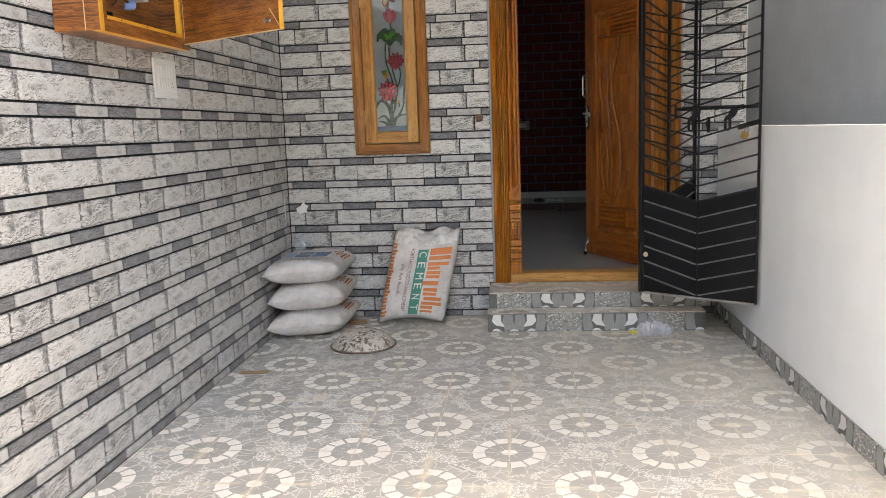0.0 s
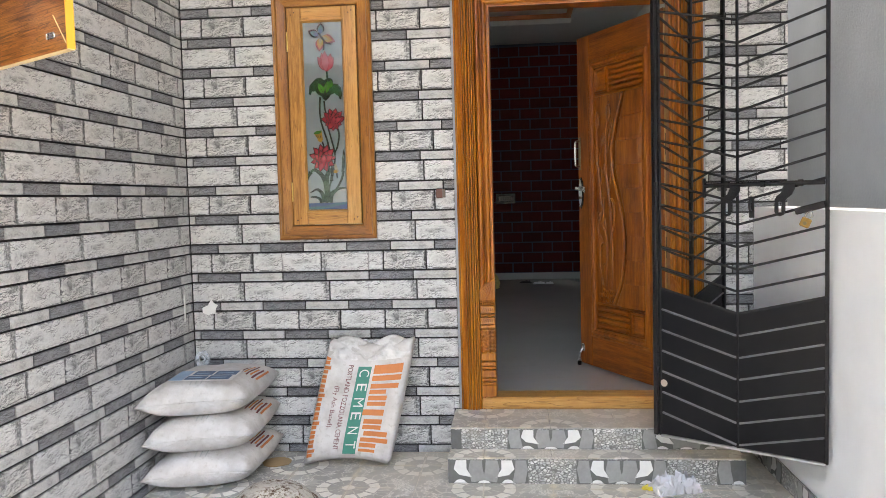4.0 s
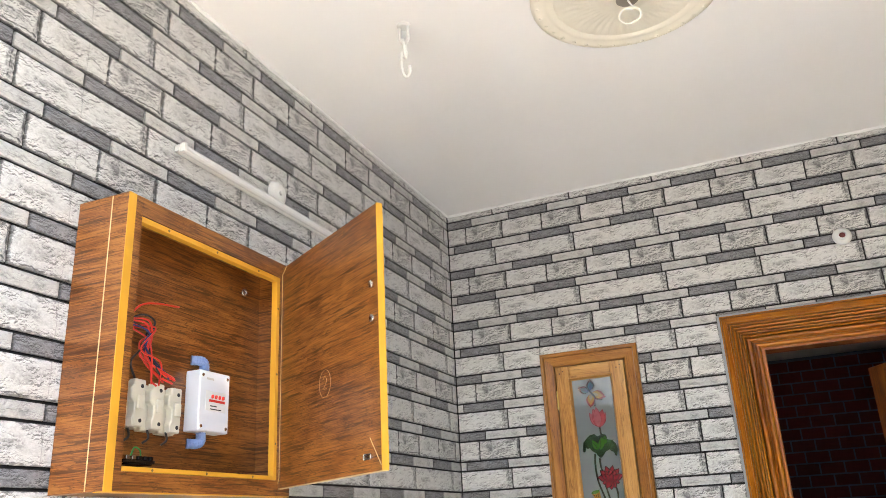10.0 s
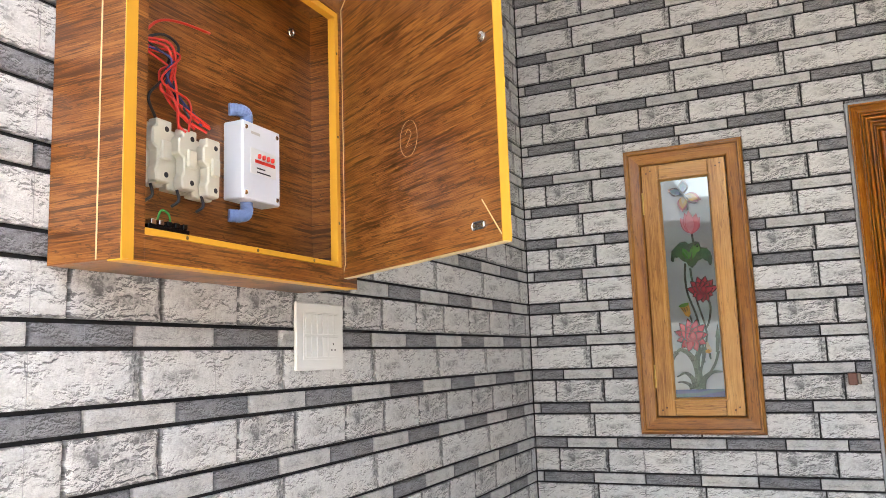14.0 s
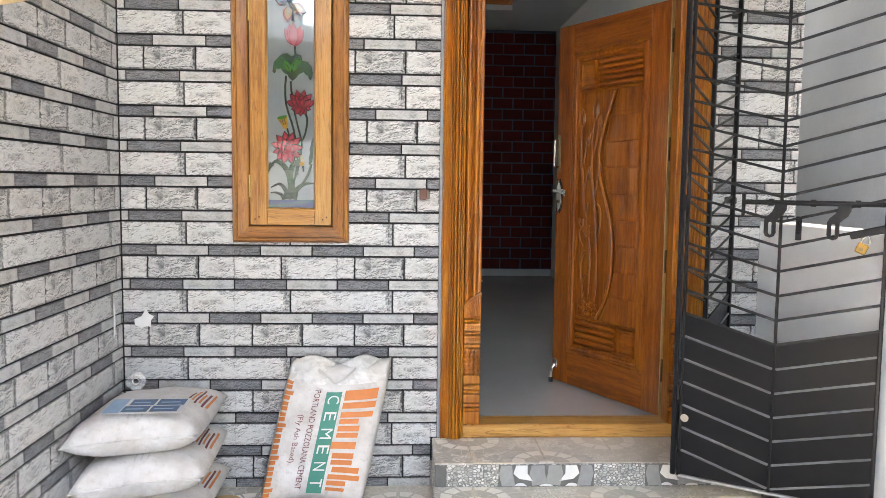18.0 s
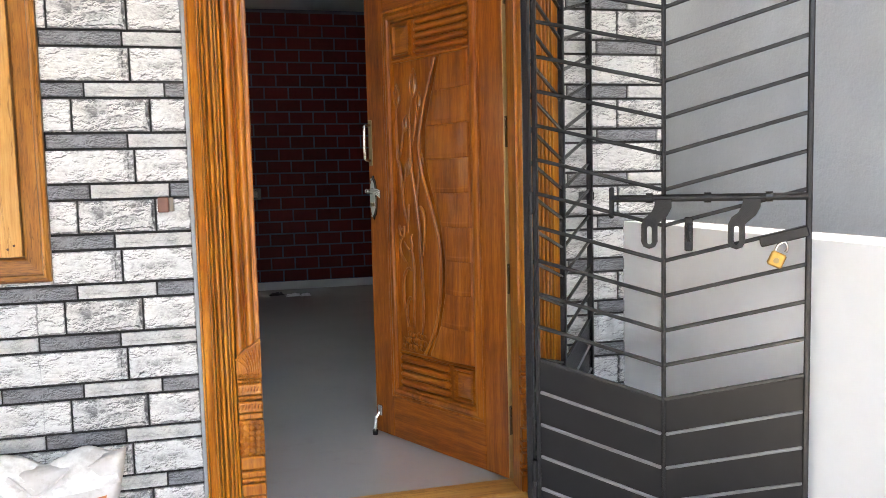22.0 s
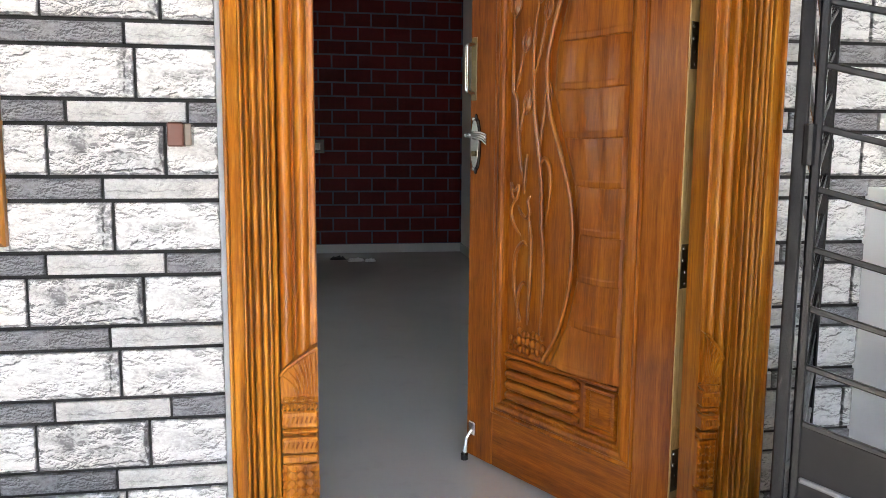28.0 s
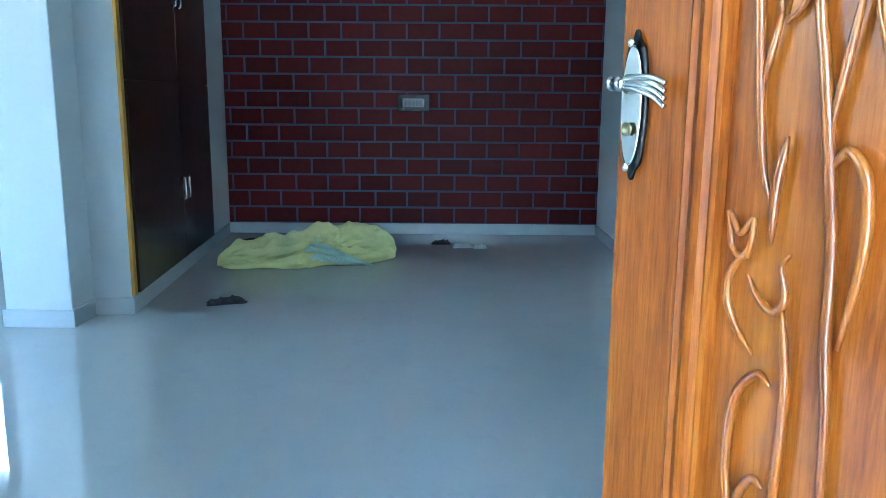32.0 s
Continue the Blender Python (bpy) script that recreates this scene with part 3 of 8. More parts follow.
def shell_base(x0, x1, mirror=False):
    """The carved foot of a door post: a fan above stacked collars and a latticed block."""
    w, c = x1 - x0, (x0 + x1) / 2
    y = WY - 0.004
    made = []
    bm = box(x0, y - 0.012, 0.345, x1, y + 0.02, 0.400, 0.004)
    for z0, z1, d in ((0.400, 0.414, 0.020), (0.418, 0.432, 0.014), (0.436, 0.470, 0.020), (0.474, 0.486, 0.014), (0.490, 0.508, 0.022), (0.512, 0.548, 0.016),
                      (0.660, 0.676, 0.018), (0.680, 0.712, 0.022), (0.716, 0.726, 0.013), (0.730, 0.764, 0.022), (0.766, 0.776, 0.016)):
        box(x0 + 0.001, y - d, z0, x1 - 0.001, y + 0.02, z1, 0.004, bm)
    made.append(("plinth", bm))
    bm = box(x0, y - 0.010, 0.552, x1, y + 0.02, 0.656, 0.003)
    n = 4
    for i in range(n):
        for j in range(6):
            px, pz = x0 + (i + 0.5) * w / n, 0.560 + j * 0.0165
            b = bmesh.new()
            bmesh.ops.create_cone(b, segments=4, radius1=w / n * 0.62, radius2=0.001, depth=0.006, cap_ends=True)
            turned(b, Matrix.Translation((px, y - 0.012, pz)) @ Matrix.Rotation(radians(90), 4, "X"))
            join(bm, b)
    made.append(("lattice_block", bm))
    def at_u(u, z, out=0.0):
        return ((x1 - u * w) if mirror else (x0 + u * w), y - 0.008 - out, z)

    top = lambda u: 0.834 + 0.052 * u ** 0.75
    bm = bmesh.new()
    n = 12
    rim = [[bm.verts.new(at_u(k / n, zz, o)) for k in range(n + 1)] for zz, o in ((0.776, 0.0), (0.790, 0.007))]
    rim.append([bm.verts.new(at_u(k / n, top(k / n), 0.014)) for k in range(n + 1)])
    rim.append([bm.verts.new(at_u(k / n, top(k / n) + 0.004, -0.014)) for k in range(n + 1)])
    for a_, b_ in zip(rim, rim[1:]):
        for k in range(n):
            bm.faces.new((a_[k], a_[k + 1], b_[k + 1], b_[k]))
    for k in range(7):
        us, ue = 0.42 + 0.085 * k, 0.03 + 0.15 * k
        pts = []
        for q in range(7):
            f = q / 6
            u = us + (ue - us) * f + 0.10 * math.sin(math.pi * f) * (1 - k / 6)
            u = min(max(u, 0.02), 0.98)
            zz = 0.796 + (top(ue) - 0.004 - 0.796) * f
            pts.append(at_u(u, zz, 0.008 + 0.007 * f))
        tube(pts, 0.0030, 6, bm, taper=[0.6, 0.9, 1, 1, 1, 0.9, 0.7])
    tube([at_u(k / 10, top(k / 10) - 0.001, 0.015) for k in range(11)], 0.0042, 6, bm)
    for k in range(4):
        u0 = 0.14 + 0.22 * k
        tube([at_u(u0 + 0.09 * math.cos(q) * (1 - q / 9), 0.786 + 0.0068 * math.sin(q) * (1 - q / 9), 0.009) for q in (0.6 * p for p in range(11))], 0.0022, 5, bm)
    for zc in (0.771, 0.747, 0.697):
        for k in range(8):
            tube([at_u(0.03 + 0.125 * k, zc - 0.006, 0.014), at_u(0.09 + 0.125 * k, zc + 0.006, 0.014)], 0.0026, 5, bm)
    made.append(("shell_carving", bm))
    return made


for x0, x1 in ((-0.0222, 0.0570), (0.9505, 0.998)):
    for nm, bm in shell_base(x0, x1, x0 > 0.5):
        for v in bm.verts:
            v.co.z = 0.301 + (v.co.z - 0.345) * 1.151
        part(nm, bm, M_POST["z"], surround, smooth=False)

# ---- door leaf: x runs from the hinges to the lock, y is the carved face ----
LW, LH = 0.855, 2.000
leaf = thing("carved_door", pose(0.958, 5.68, 0.298, 0, 0, 117.3), "open teak front door carved with flowers, stems and blocks", "door")
P0, P1, Q0, Q1 = 0.171, 0.694, 0.216, 1.814
XS, TK = 0.020, 0.042
part("hinge_stile", box(XS, -TK, 0, P0 - 0.03, 0, LH, 0.003), M_LEAF["z"], leaf)
part("lock_stile", box(P1 + 0.03, -TK, 0, LW, 0, LH, 0.003), M_LEAF["z"], leaf)
part("top_rail", box(P0 - 0.0295, -0.036, Q1 + 0.03, P1 + 0.0295, -0.0008, LH, 0.003), M_LEAF["x"], leaf)
part("bottom_rail", box(P0 - 0.0295, -0.036, 0, P1 + 0.0295, -0.0008, Q0 - 0.03, 0.003), M_LEAF["x"], leaf)
part("door_panel", box(P0 - 0.0295, -0.032, Q0 - 0.0295, P1 + 0.0295, -0.012, Q1 + 0.0295), M_LEAF["z"], leaf)
part("raw_edge", box(XS - 0.0035, -TK + 0.001, 0.002, XS - 0.0002, -0.001, LH - 0.002), M_SAP, leaf, "pale unvarnished hinge edge")


def ring(x0, z0, x1, z1, prof):
    """A rectangular moulding; prof: (inset, height above the face)."""
    bm = bmesh.new()
    loops = []
    for w, h in prof:
        loops.append([bm.verts.new(p) for p in ((x0 + w, h, z0 + w), (x1 - w, h, z0 + w), (x1 - w, h, z1 - w), (x0 + w, h, z1 - w))])
    for l0, l1 in zip(loops, loops[1:]):
        for k in range(4):
            bm.faces.new((l0[k], l0[(k + 1) % 4], l1[(k + 1) % 4], l1[k]))
    bmesh.ops.recalc_face_normals(bm, faces=bm.faces[:])
    return bm


part("panel_moulding", ring(P0 - 0.034, Q0 - 0.034, P1 + 0.034, Q1 + 0.034,
     [(0, -0.003), (0.0015, 0.004), (0.007, 0.007), (0.013, 0.002), (0.017, 0.002), (0.022, 0.009), (0.032, 0.014), (0.042, 0.011), (0.047, 0.003), (0.051, 0.004), (0.056, 0.001), (0.059, -0.013)]), M_LEAF["z"], leaf)


def slats(x0, x1, z0, z1, n, square_left):
    """A panel of half-round slats with a small raised square beside it."""
    bm = bmesh.new()
    sq = min(0.13, (x1 - x0) * 0.26)
    a, b = (x0, x1 - sq - 0.02) if square_left else (x0 + sq + 0.02, x1)
    h = (z1 - z0) / n
    for k in range(n):
        z = z0 + (k + 0.5) * h
        tube([(a + 0.004, -0.008, z), (a + 0.02, -0.004, z), (b - 0.02, -0.004, z), (b - 0.004, -0.008, z)], h * 0.43, 10, bm, taper=[0.5, 1, 1, 0.5])
    c, d = (x1 - sq, x1) if square_left else (x0, x0 + sq)
    join(bm, ring(c, z0, d, z1, [(0, -0.013), (0.004, 0.004), (0.012, 0.004), (0.018, -0.008), (0.024, -0.002), (min(sq, z1 - z0) * 0.49, 0.003)]))
    return bm


part("upper_slat_panel", slats(0.200, 0.666, 1.640, 1.786, 5, True), M_LEAF["x"], leaf)
part("lower_slat_panel", slats(0.200, 0.666, 0.244, 0.384, 4, False), M_LEAF["x"], leaf)
for z in (1.627, 0.393):
    part("panel_bar", box(0.197, -0.013, z - 0.006, 0.669, 0.003, z + 0.006, 0.004), M_LEAF["x"], leaf)


def smooth_path(pts, n=6):
    """More points along a bent line (Catmull-Rom)."""
    p = [Vector(q) for q in pts]
    p = [2 * p[0] - p[1]] + p + [2 * p[-1] - p[-2]]
    out = []
    for i in range(1, len(p) - 2):
        for s in range(n):
            t = s / n
            a, b, c, d = p[i - 1], p[i], p[i + 1], p[i + 2]
            out.append(0.5 * (2 * b + (c - a) * t + (2 * a - 5 * b + 4 * c - d) * t * t + (3 * b - a - 3 * c + d) * t ** 3))
    return out + [p[-2]]


CURVE = smooth_path([(0.392, 0, 1.615), (0.43, 0, 1.52), (0.47, 0, 1.42), (0.502, 0, 1.292), (0.488, 0, 1.161), (0.457, 0, 1.08), (0.416, 0, 0.97), (0.388, 0, 0.861), (0.385, 0, 0.727), (0.396, 0, 0.629), (0.433, 0, 0.508), (0.495, 0, 0.405)], 8)


def curve_x(z):
    return min(CURVE, key=lambda p: abs(p.z - z)).x


LAP = ((0.0, -0.0125), (0.008, 0.002), (0.04, 0.0065), (0.13, 0.0075), (0.17, 0.0055), (0.5, 0.0025), (0.8, -0.0005), (1.0, -0.0045))


def lapped(x0, x1, xa, xb, z0, z1, n=16):
    """A lapped block with a lip along its foot; x0, x1 on its lower edge and xa, xb on its upper edge."""
    bm = bmesh.new()
    grid = []
    for f, h in LAP:
        row = []
        for i in range(n + 1):
            e = i / n
            x = (x0 + (x1 - x0) * e) * (1 - f) + (xa + (xb - xa) * e) * f
            side = 1 - (2 * e - 1) ** 10
            crease = 0.0010 * math.sin(e * 9.0 + 12 * z0) + 0.0006 * math.sin(e * 21.0 + 5 * z0)
            row.append(bm.verts.new((x, -0.0125 + (h * 0.42 + 0.0125) * side - crease, z0 + (z1 - z0) * f - 0.004 * math.sin(math.pi * e))))
        grid.append(row)
    for j in range(len(LAP) - 1):
        for i in range(n):
            bm.faces.new((grid[j][i], grid[j][i + 1], grid[j + 1][i + 1], grid[j + 1][i]))
    bmesh.ops.recalc_face_normals(bm, faces=bm.faces[:])
    return bm


NB = 9
for k in range(NB):
    z0, z1 = 0.402 + k * 0.1355, 0.402 + (k + 1) * 0.1355 + 0.001
    for a, b in ((0.0, 1.0),):
        xa, xb = curve_x(z0) - 0.016, curve_x(z1) - 0.016
        part("carved_block", lapped(0.199, xa, 0.199, xb, z0, z1), M_LEAF["z"], leaf)
part("carved_ridge", tube([(p.x, -0.001, p.z) for p in CURVE], 0.0066, 8), M_CARVE, leaf, smooth=True)


def carve(pts, r=0.0085, name="carved_stem", n=6, taper=True):
    q = smooth_path([(x, -0.0022, z) for x, z in pts], n)
    t = [0.15 + 0.85 * math.sin(math.pi * min(0.985, max(0.015, i / (len(q) - 1)))) ** 0.45 for i in range(len(q))] if taper else None
    return part(name, tube(q, r * 0.74, 10, taper=t), M_CARVE, leaf, smooth=True)


def carved_leaf(x, z, ln, wd, ang, name="carved_leaf"):
    """A domed pointed leaf with a raised rim; ang: degrees from upright."""
    bm = bmesh.new()
    n = 10
    mid, lft, rgt = [], [], []
    for i in range(n + 1):
        f = i / n
        w = wd * math.sin(math.pi * f ** 0.8) * 0.5
        mid.append(bm.verts.new((0, 0.001, f * ln)))
        lft.append(bm.verts.new((-w, -0.004, f * ln)))
        rgt.append(bm.verts.new((w, -0.004, f * ln)))
    for i in range(n):
        for s in (lft, rgt):
            try:
                bm.faces.new((mid[i], mid[i + 1], s[i + 1], s[i]))
            except ValueError:
                pass
    rim = [(-wd * 0.5 * math.sin(math.pi * (i / n) ** 0.8), -0.003, i / n * ln) for i in range(n + 1)]
    rim += [(wd * 0.5 * math.sin(math.pi * (i / n) ** 0.8), -0.003, i / n * ln) for i in range(n - 1, 0, -1)]
    tube(rim, 0.0033, 6, bm, closed=True)
    tube([(0, 0.001, 0.1 * ln), (0, 0.002, 0.8 * ln)], 0.0025, 5, bm)
    turned(bm, Matrix.Translation((x, -0.004, z)) @ Matrix.Rotation(radians(ang), 4, "Y"))
    bmesh.ops.recalc_face_normals(bm, faces=bm.faces[:])
    return part(name, bm, M_CARVE, leaf, smooth=True)


# long stems, then side stems, loops and leaves
carve([(0.648, 1.45), (0.650, 1.34), (0.646, 1.228), (0.633, 1.194), (0.622, 1.086), (0.610, 0.998), (0.594, 0.954)], 0.0085)
carve([(0.542, 1.476), (0.559, 1.377), (0.556, 1.187), (0.543, 1.104), (0.526, 1.0), (0.515, 0.914), (0.512, 0.817), (0.503, 0.729), (0.501, 0.582), (0.513, 0.485)], 0.0095)
carve([(0.506, 1.183), (0.519, 1.103), (0.532, 1.031)], 0.0065)
carve([(0.511, 1.43), (0.528, 1.35), (0.552, 1.27)], 0.0065)
carve([(0.604, 1.34), (0.620, 1.27), (0.644, 1.21)], 0.0065)
carve([(0.580, 1.031), (0.589, 0.976), (0.591, 0.910)], 0.0085)
carve([(0.526, 0.999), (0.506, 1.020), (0.484, 0.989), (0.481, 0.916), (0.498, 0.818)], 0.0090)
carve([(0.568, 0.844), (0.556, 0.755), (0.558, 0.639), (0.566, 0.507)], 0.0090)
carve([(0.575, 0.753), (0.595, 0.762), (0.623, 0.723), (0.630, 0.649), (0.622, 0.590), (0.596, 0.511)], 0.0088)
carve([(0.574, 0.630), (0.591, 0.635), (0.610, 0.593), (0.610, 0.507)], 0.0080)
for x, z, ln, wd, a in ((0.648, 1.44, 0.095, 0.044, 0), (0.541, 1.470, 0.118, 0.048, -3), (0.511, 1.42, 0.070, 0.032, -8), (0.604, 1.335, 0.070, 0.034, -14),
                        (0.506, 1.175, 0.065, 0.030, -10), (0.596, 1.150, 0.075, 0.034, -12)):
    carved_leaf(x, z, ln, wd, a)
carve([(0.600, 1.16), (0.610, 1.12), (0.620, 1.08)], 0.0060)
# a tulip bud and a heart-shaped flower on the stem
carve([(0.651, 0.943), (0.645, 0.905), (0.632, 0.893), (0.620, 0.899), (0.616, 0.937), (0.634, 0.919), (0.651, 0.943)], 0.0055, "carved_bud", taper=False)
carve([(0.620, 0.906), (0.648, 0.860), (0.635, 0.815), (0.603, 0.781)], 0.0070, "carved_flower")
carve([(0.618, 0.874), (0.604, 0.853), (0.581, 0.838), (0.566, 0.856), (0.574, 0.889), (0.563, 0.906)], 0.0070, "carved_flower")
bm = bmesh.new()
rr = random.Random(5)
for k in range(22):
    b = bmesh.new()
    bmesh.ops.create_icosphere(b, subdivisions=1, radius=0.010 + rr.random() * 0.006)
    turned(b, Matrix.Translation((0.500 + (k % 8) * 0.0205 + rr.random() * 0.007, -0.0085, 0.418 + (k // 8) * 0.027 + rr.random() * 0.01)) @ Matrix.Diagonal((0.85, 0.50, 1.1, 1)))
    join(bm, b)
part("carved_cluster", bm, M_LEAF["z"], leaf, smooth=True)

# fittings of the door
M_BRASSB = plain("antique_brass", (0.20, 0.155, 0.085), 0.32, 0.9, vary=0.25, scale=60)
M_CHROME = plain("brushed_nickel", (0.60, 0.585, 0.55), 0.22, 1.0, vary=0.06, scale=80, relief=0.03)
M_DARKM = plain("black_nickel", (0.02, 0.018, 0.017), 0.25, 0.6, vary=0.2, scale=50)
M_BRONZE = plain("dark_bronze", (0.13, 0.095, 0.050), 0.32, 0.9, vary=0.2, scale=60)
for hz in (0.225, 0.760, 1.300, 1.810):
    h = part("hinge", box(XS - 0.0058, -TK + 0.001, hz - 0.056, XS - 0.0037, -0.004, hz + 0.056, 0.0006), M_BRONZE, leaf, "dark bronze butt hinge")
    part("jamb_plate", box(XS - 0.044, -TK - 0.010, hz - 0.056, XS - 0.010, -TK - 0.008, hz + 0.056, 0.0006), M_BRONZE, h)
    for k in range(5):
        z0 = hz - 0.056 + k * 0.0226
        part("hinge_knuckle", tube([(XS - 0.008, -TK - 0.003, z0), (XS - 0.008, -TK - 0.003, z0 + 0.0212)], 0.0052, 10), M_CHROME, h)
    for k in range(4):
        part("screw", lathe([(0.0042, 0), (0.0032, 0.0012), (0, 0.0014)], 8), M_CHROME, h,
             at=pose(XS - 0.0058, -0.012 - 0.010 * (k // 2 == 0), hz - 0.045 + 0.03 * k, 0, -90, 0))
lx = LW - 0.036
lock = part("lock_plate", extruded([(lx + 0.025 * math.sin(t) * (1 if abs(math.cos(t)) < 0.86 else 0.55), 1.06 + 0.098 * math.cos(t)) for t in (2 * math.pi * k / 36 for k in range(36))], 0.006, bevel=0.0012), M_DARKM, leaf, "black and nickel lever lock plate", at=pose(0, 0.0075, 0))
part("plate_face", extruded([(lx + 0.0195 * math.sin(t), 1.06 + 0.078 * math.cos(t)) for t in (2 * math.pi * k / 32 for k in range(32))], 0.003, bevel=0.001), M_CHROME, lock, at=pose(0, 0.004, 0))
bm = lathe([(0, 0), (0.013, 0), (0.013, 0.008), (0.009, 0.012), (0.009, 0.022), (0.010, 0.027), (0, 0.029)], 20)
turned(bm, Matrix.Translation((lx, 0.002, 1.088)) @ Matrix.Rotation(radians(-90), 4, "X"))
for k, dz in enumerate((-0.008, -0.003, 0.002, 0.007)):
    tube(smooth_path([(lx + 0.008, 0.022, 1.088 + dz * 0.4), (lx - 0.03, 0.025, 1.089 + dz * 1.0), (lx - 0.062, 0.024, 1.085 + dz * 1.5), (lx - 0.082, 0.021, 1.075 + dz * 1.9)]), 0.0036, 8, bm)
tube([(lx + 0.004, 0.022, 1.088), (lx + 0.016, 0.022, 1.089)], 0.006, 10, bm)
b = bmesh.new()
bmesh.ops.create_icosphere(b, subdivisions=2, radius=0.009)
turned(b, Matrix.Translation((lx + 0.019, 0.022, 1.089)) @ Matrix.Diagonal((1, 0.7, 1.1, 1)))
join(bm, b)
part("lever_handle", bm, M_CHROME, lock, smooth=True)
part("keyhole", lathe([(0.009, 0), (0.009, 0.003), (0.006, 0.004), (0, 0.003)], 16), M_BRASSB, lock, at=pose(lx, 0.0075, 1.030, -90, 0, 0))
for dz in (0.080, -0.080):
    part("screw", lathe([(0.006, 0), (0.005, 0.002), (0, 0.003)], 10), M_CHROME, lock, at=pose(lx, 0.0075, 1.06 + dz, -90, 0, 0))
px = LW - 0.022
pull = part("pull_handle", tube(smooth_path([(px, 0.0, 1.222), (px, 0.030, 1.228), (px, 0.033, 1.25), (px, 0.033, 1.35), (px, 0.030, 1.372), (px, 0.0, 1.378)]), 0.007, 8), M_CHROME, leaf, "slim upright pull handle", smooth=True)
part("pull_plate", box(px - 0.012, 0.0005, 1.20, px + 0.014, 0.004, 1.40, 0.0015), M_BRASSB, pull)
stop = part("door_stop", tube([(LW - 0.035, 0.006, 0.095), (LW - 0.03, 0.020, 0.07), (LW - 0.022, 0.026, 0.0)], 0.007, 10), M_CHROME, leaf, "tilting chrome door stop")
part("stop_bracket", box(LW - 0.052, 0.0003, 0.078, LW - 0.020, 0.010, 0.125, 0.003), M_CHROME, stop)
part("rubber_tip", lathe([(0, 0), (0.012, 0), (0.013, 0.02), (0.009, 0.026), (0, 0.026)], 14), M_DARKM, stop, at=pose(LW - 0.022, 0.026, -0.010))

# ---- window with painted glass ----
window = thing("window_1", label="narrow teak casement window with lotus flowers painted on the glass", category="window", kind="structure")
SX0, SX1, SZ0, SZ1 = -0.9945, -0.6315, 1.2255, 2.3535
GX0, GX1, GZ0, GZ1 = -0.918, -0.705, 1.300, 2.280


def frame_sides(x0, z0, x1, z1, prof, name, mats, parent):
    """The four mitred members of a rectangular frame, each a part; prof: (inset, height off the wall)."""
    c = [(x0, z0, 1, 1), (x1, z0, -1, 1), (x1, z1, -1, -1), (x0, z1, 1, -1)]
    for k in range(4):
        (ax, az, asx, asz), (bx, bz, bsx, bsz) = c[k], c[(k + 1) % 4]
        bm = bmesh.new()
        p = [bm.verts.new((ax + asx * w, WY - h, az + asz * w)) for w, h in prof]
        q = [bm.verts.new((bx + bsx * w, WY - h, bz + bsz * w)) for w, h in prof]
        for i in range(len(p) - 1):
            bm.faces.new((p[i], p[i + 1], q[i + 1], q[i]))
        bmesh.ops.recalc_face_normals(bm, faces=bm.faces[:])
        part(name, bm, mats["x" if k % 2 == 0 else "z"], parent)


frame_sides(WX0, WZ0, WX1, WZ1, [(0, -0.02), (0, 0.012), (0.004, 0.017), (0.010, 0.015), (0.013, 0.019), (0.020, 0.019), (0.024, 0.010), (0.066, 0.006), (0.072, 0.002), (0.0755, -0.012), (0.0755, -0.06)], "window_frame", M_TEAKWIN, window)
sash = part("sash", box(SX0, WY - 0.006, SZ0, GX0, WY + 0.028, SZ1, 0.002), M_TEAKPALE["z"], window, "pale teak casement sash")
part("sash_stile", box(GX1, WY - 0.006, SZ0, SX1, WY + 0.028, SZ1, 0.002), M_TEAKPALE["z"], sash)
for z0, z1 in ((SZ0, GZ0), (GZ1, SZ1)):
    part("sash_rail", box(GX0 + 0.0005, WY - 0.005, z0, GX1 - 0.0005, WY + 0.027, z1, 0.002), M_TEAKPALE["x"], sash)
frame_sides(GX0 - 0.004, GZ0 - 0.004, GX1 + 0.004, GZ1 + 0.004, [(-0.006, 0.005), (-0.004, 0.010), (0.000, 0.010), (0.003, 0.006), (0.005, 0.002), (0.008, -0.006)], "glazing_bead", M_TEAKPALE, sash)
M_PEG = plain("dark_peg", (0.10, 0.04, 0.012), 0.5)
for x in (SX0 + 0.03, SX1 - 0.03):
    for z in (SZ0 + 0.03, SZ1 - 0.03):
        for d in (-0.009, 0.009):
            part("peg", lathe([(0.004, 0), (0.003, 0.001), (0, 0.0012)], 8), M_PEG, sash, at=pose(x + d, WY - 0.006, z + d * 0.6, 90, 0, 0))
M_BRASS = plain("bright_brass", (0.62, 0.42, 0.14), 0.28, 1.0, vary=0.1, scale=60)
for z in (1.40, 2.18):
    part("window_hinge", tube([(SX0 - 0.001, WY - 0.008, z - 0.05), (SX0 - 0.001, WY - 0.008, z + 0.05)], 0.0045, 8), M_BRASS, window, "thin brass hinge")


def glass_mat():
    m, nt, b = material("frosted_glass", 0.08)
    n = noise_of(nt, 5, 3, 0.5, world_coords(nt))
    link(nt, ramp(nt, n, [(0.3, (0.22, 0.255, 0.265)), (0.7, (0.27, 0.305, 0.315))]), b.inputs["Base Color"])
    b.inputs["Transmission Weight"].default_value = 0.25
    b.inputs["Coat Weight"].default_value, b.inputs["Coat Roughness"].default_value, b.inputs["Coat IOR"].default_value = 1.0, 0.01, 1.9
    return m


part("pane", box(GX0 - 0.004, WY + 0.008, GZ0 - 0.004, GX1 + 0.004, WY + 0.013, GZ1 + 0.004), glass_mat(), window, "pale frosted pane with a painted lotus")


def gx(cx):
    return GX0 + (cx - 233) / 133 * (GX1 - GX0)


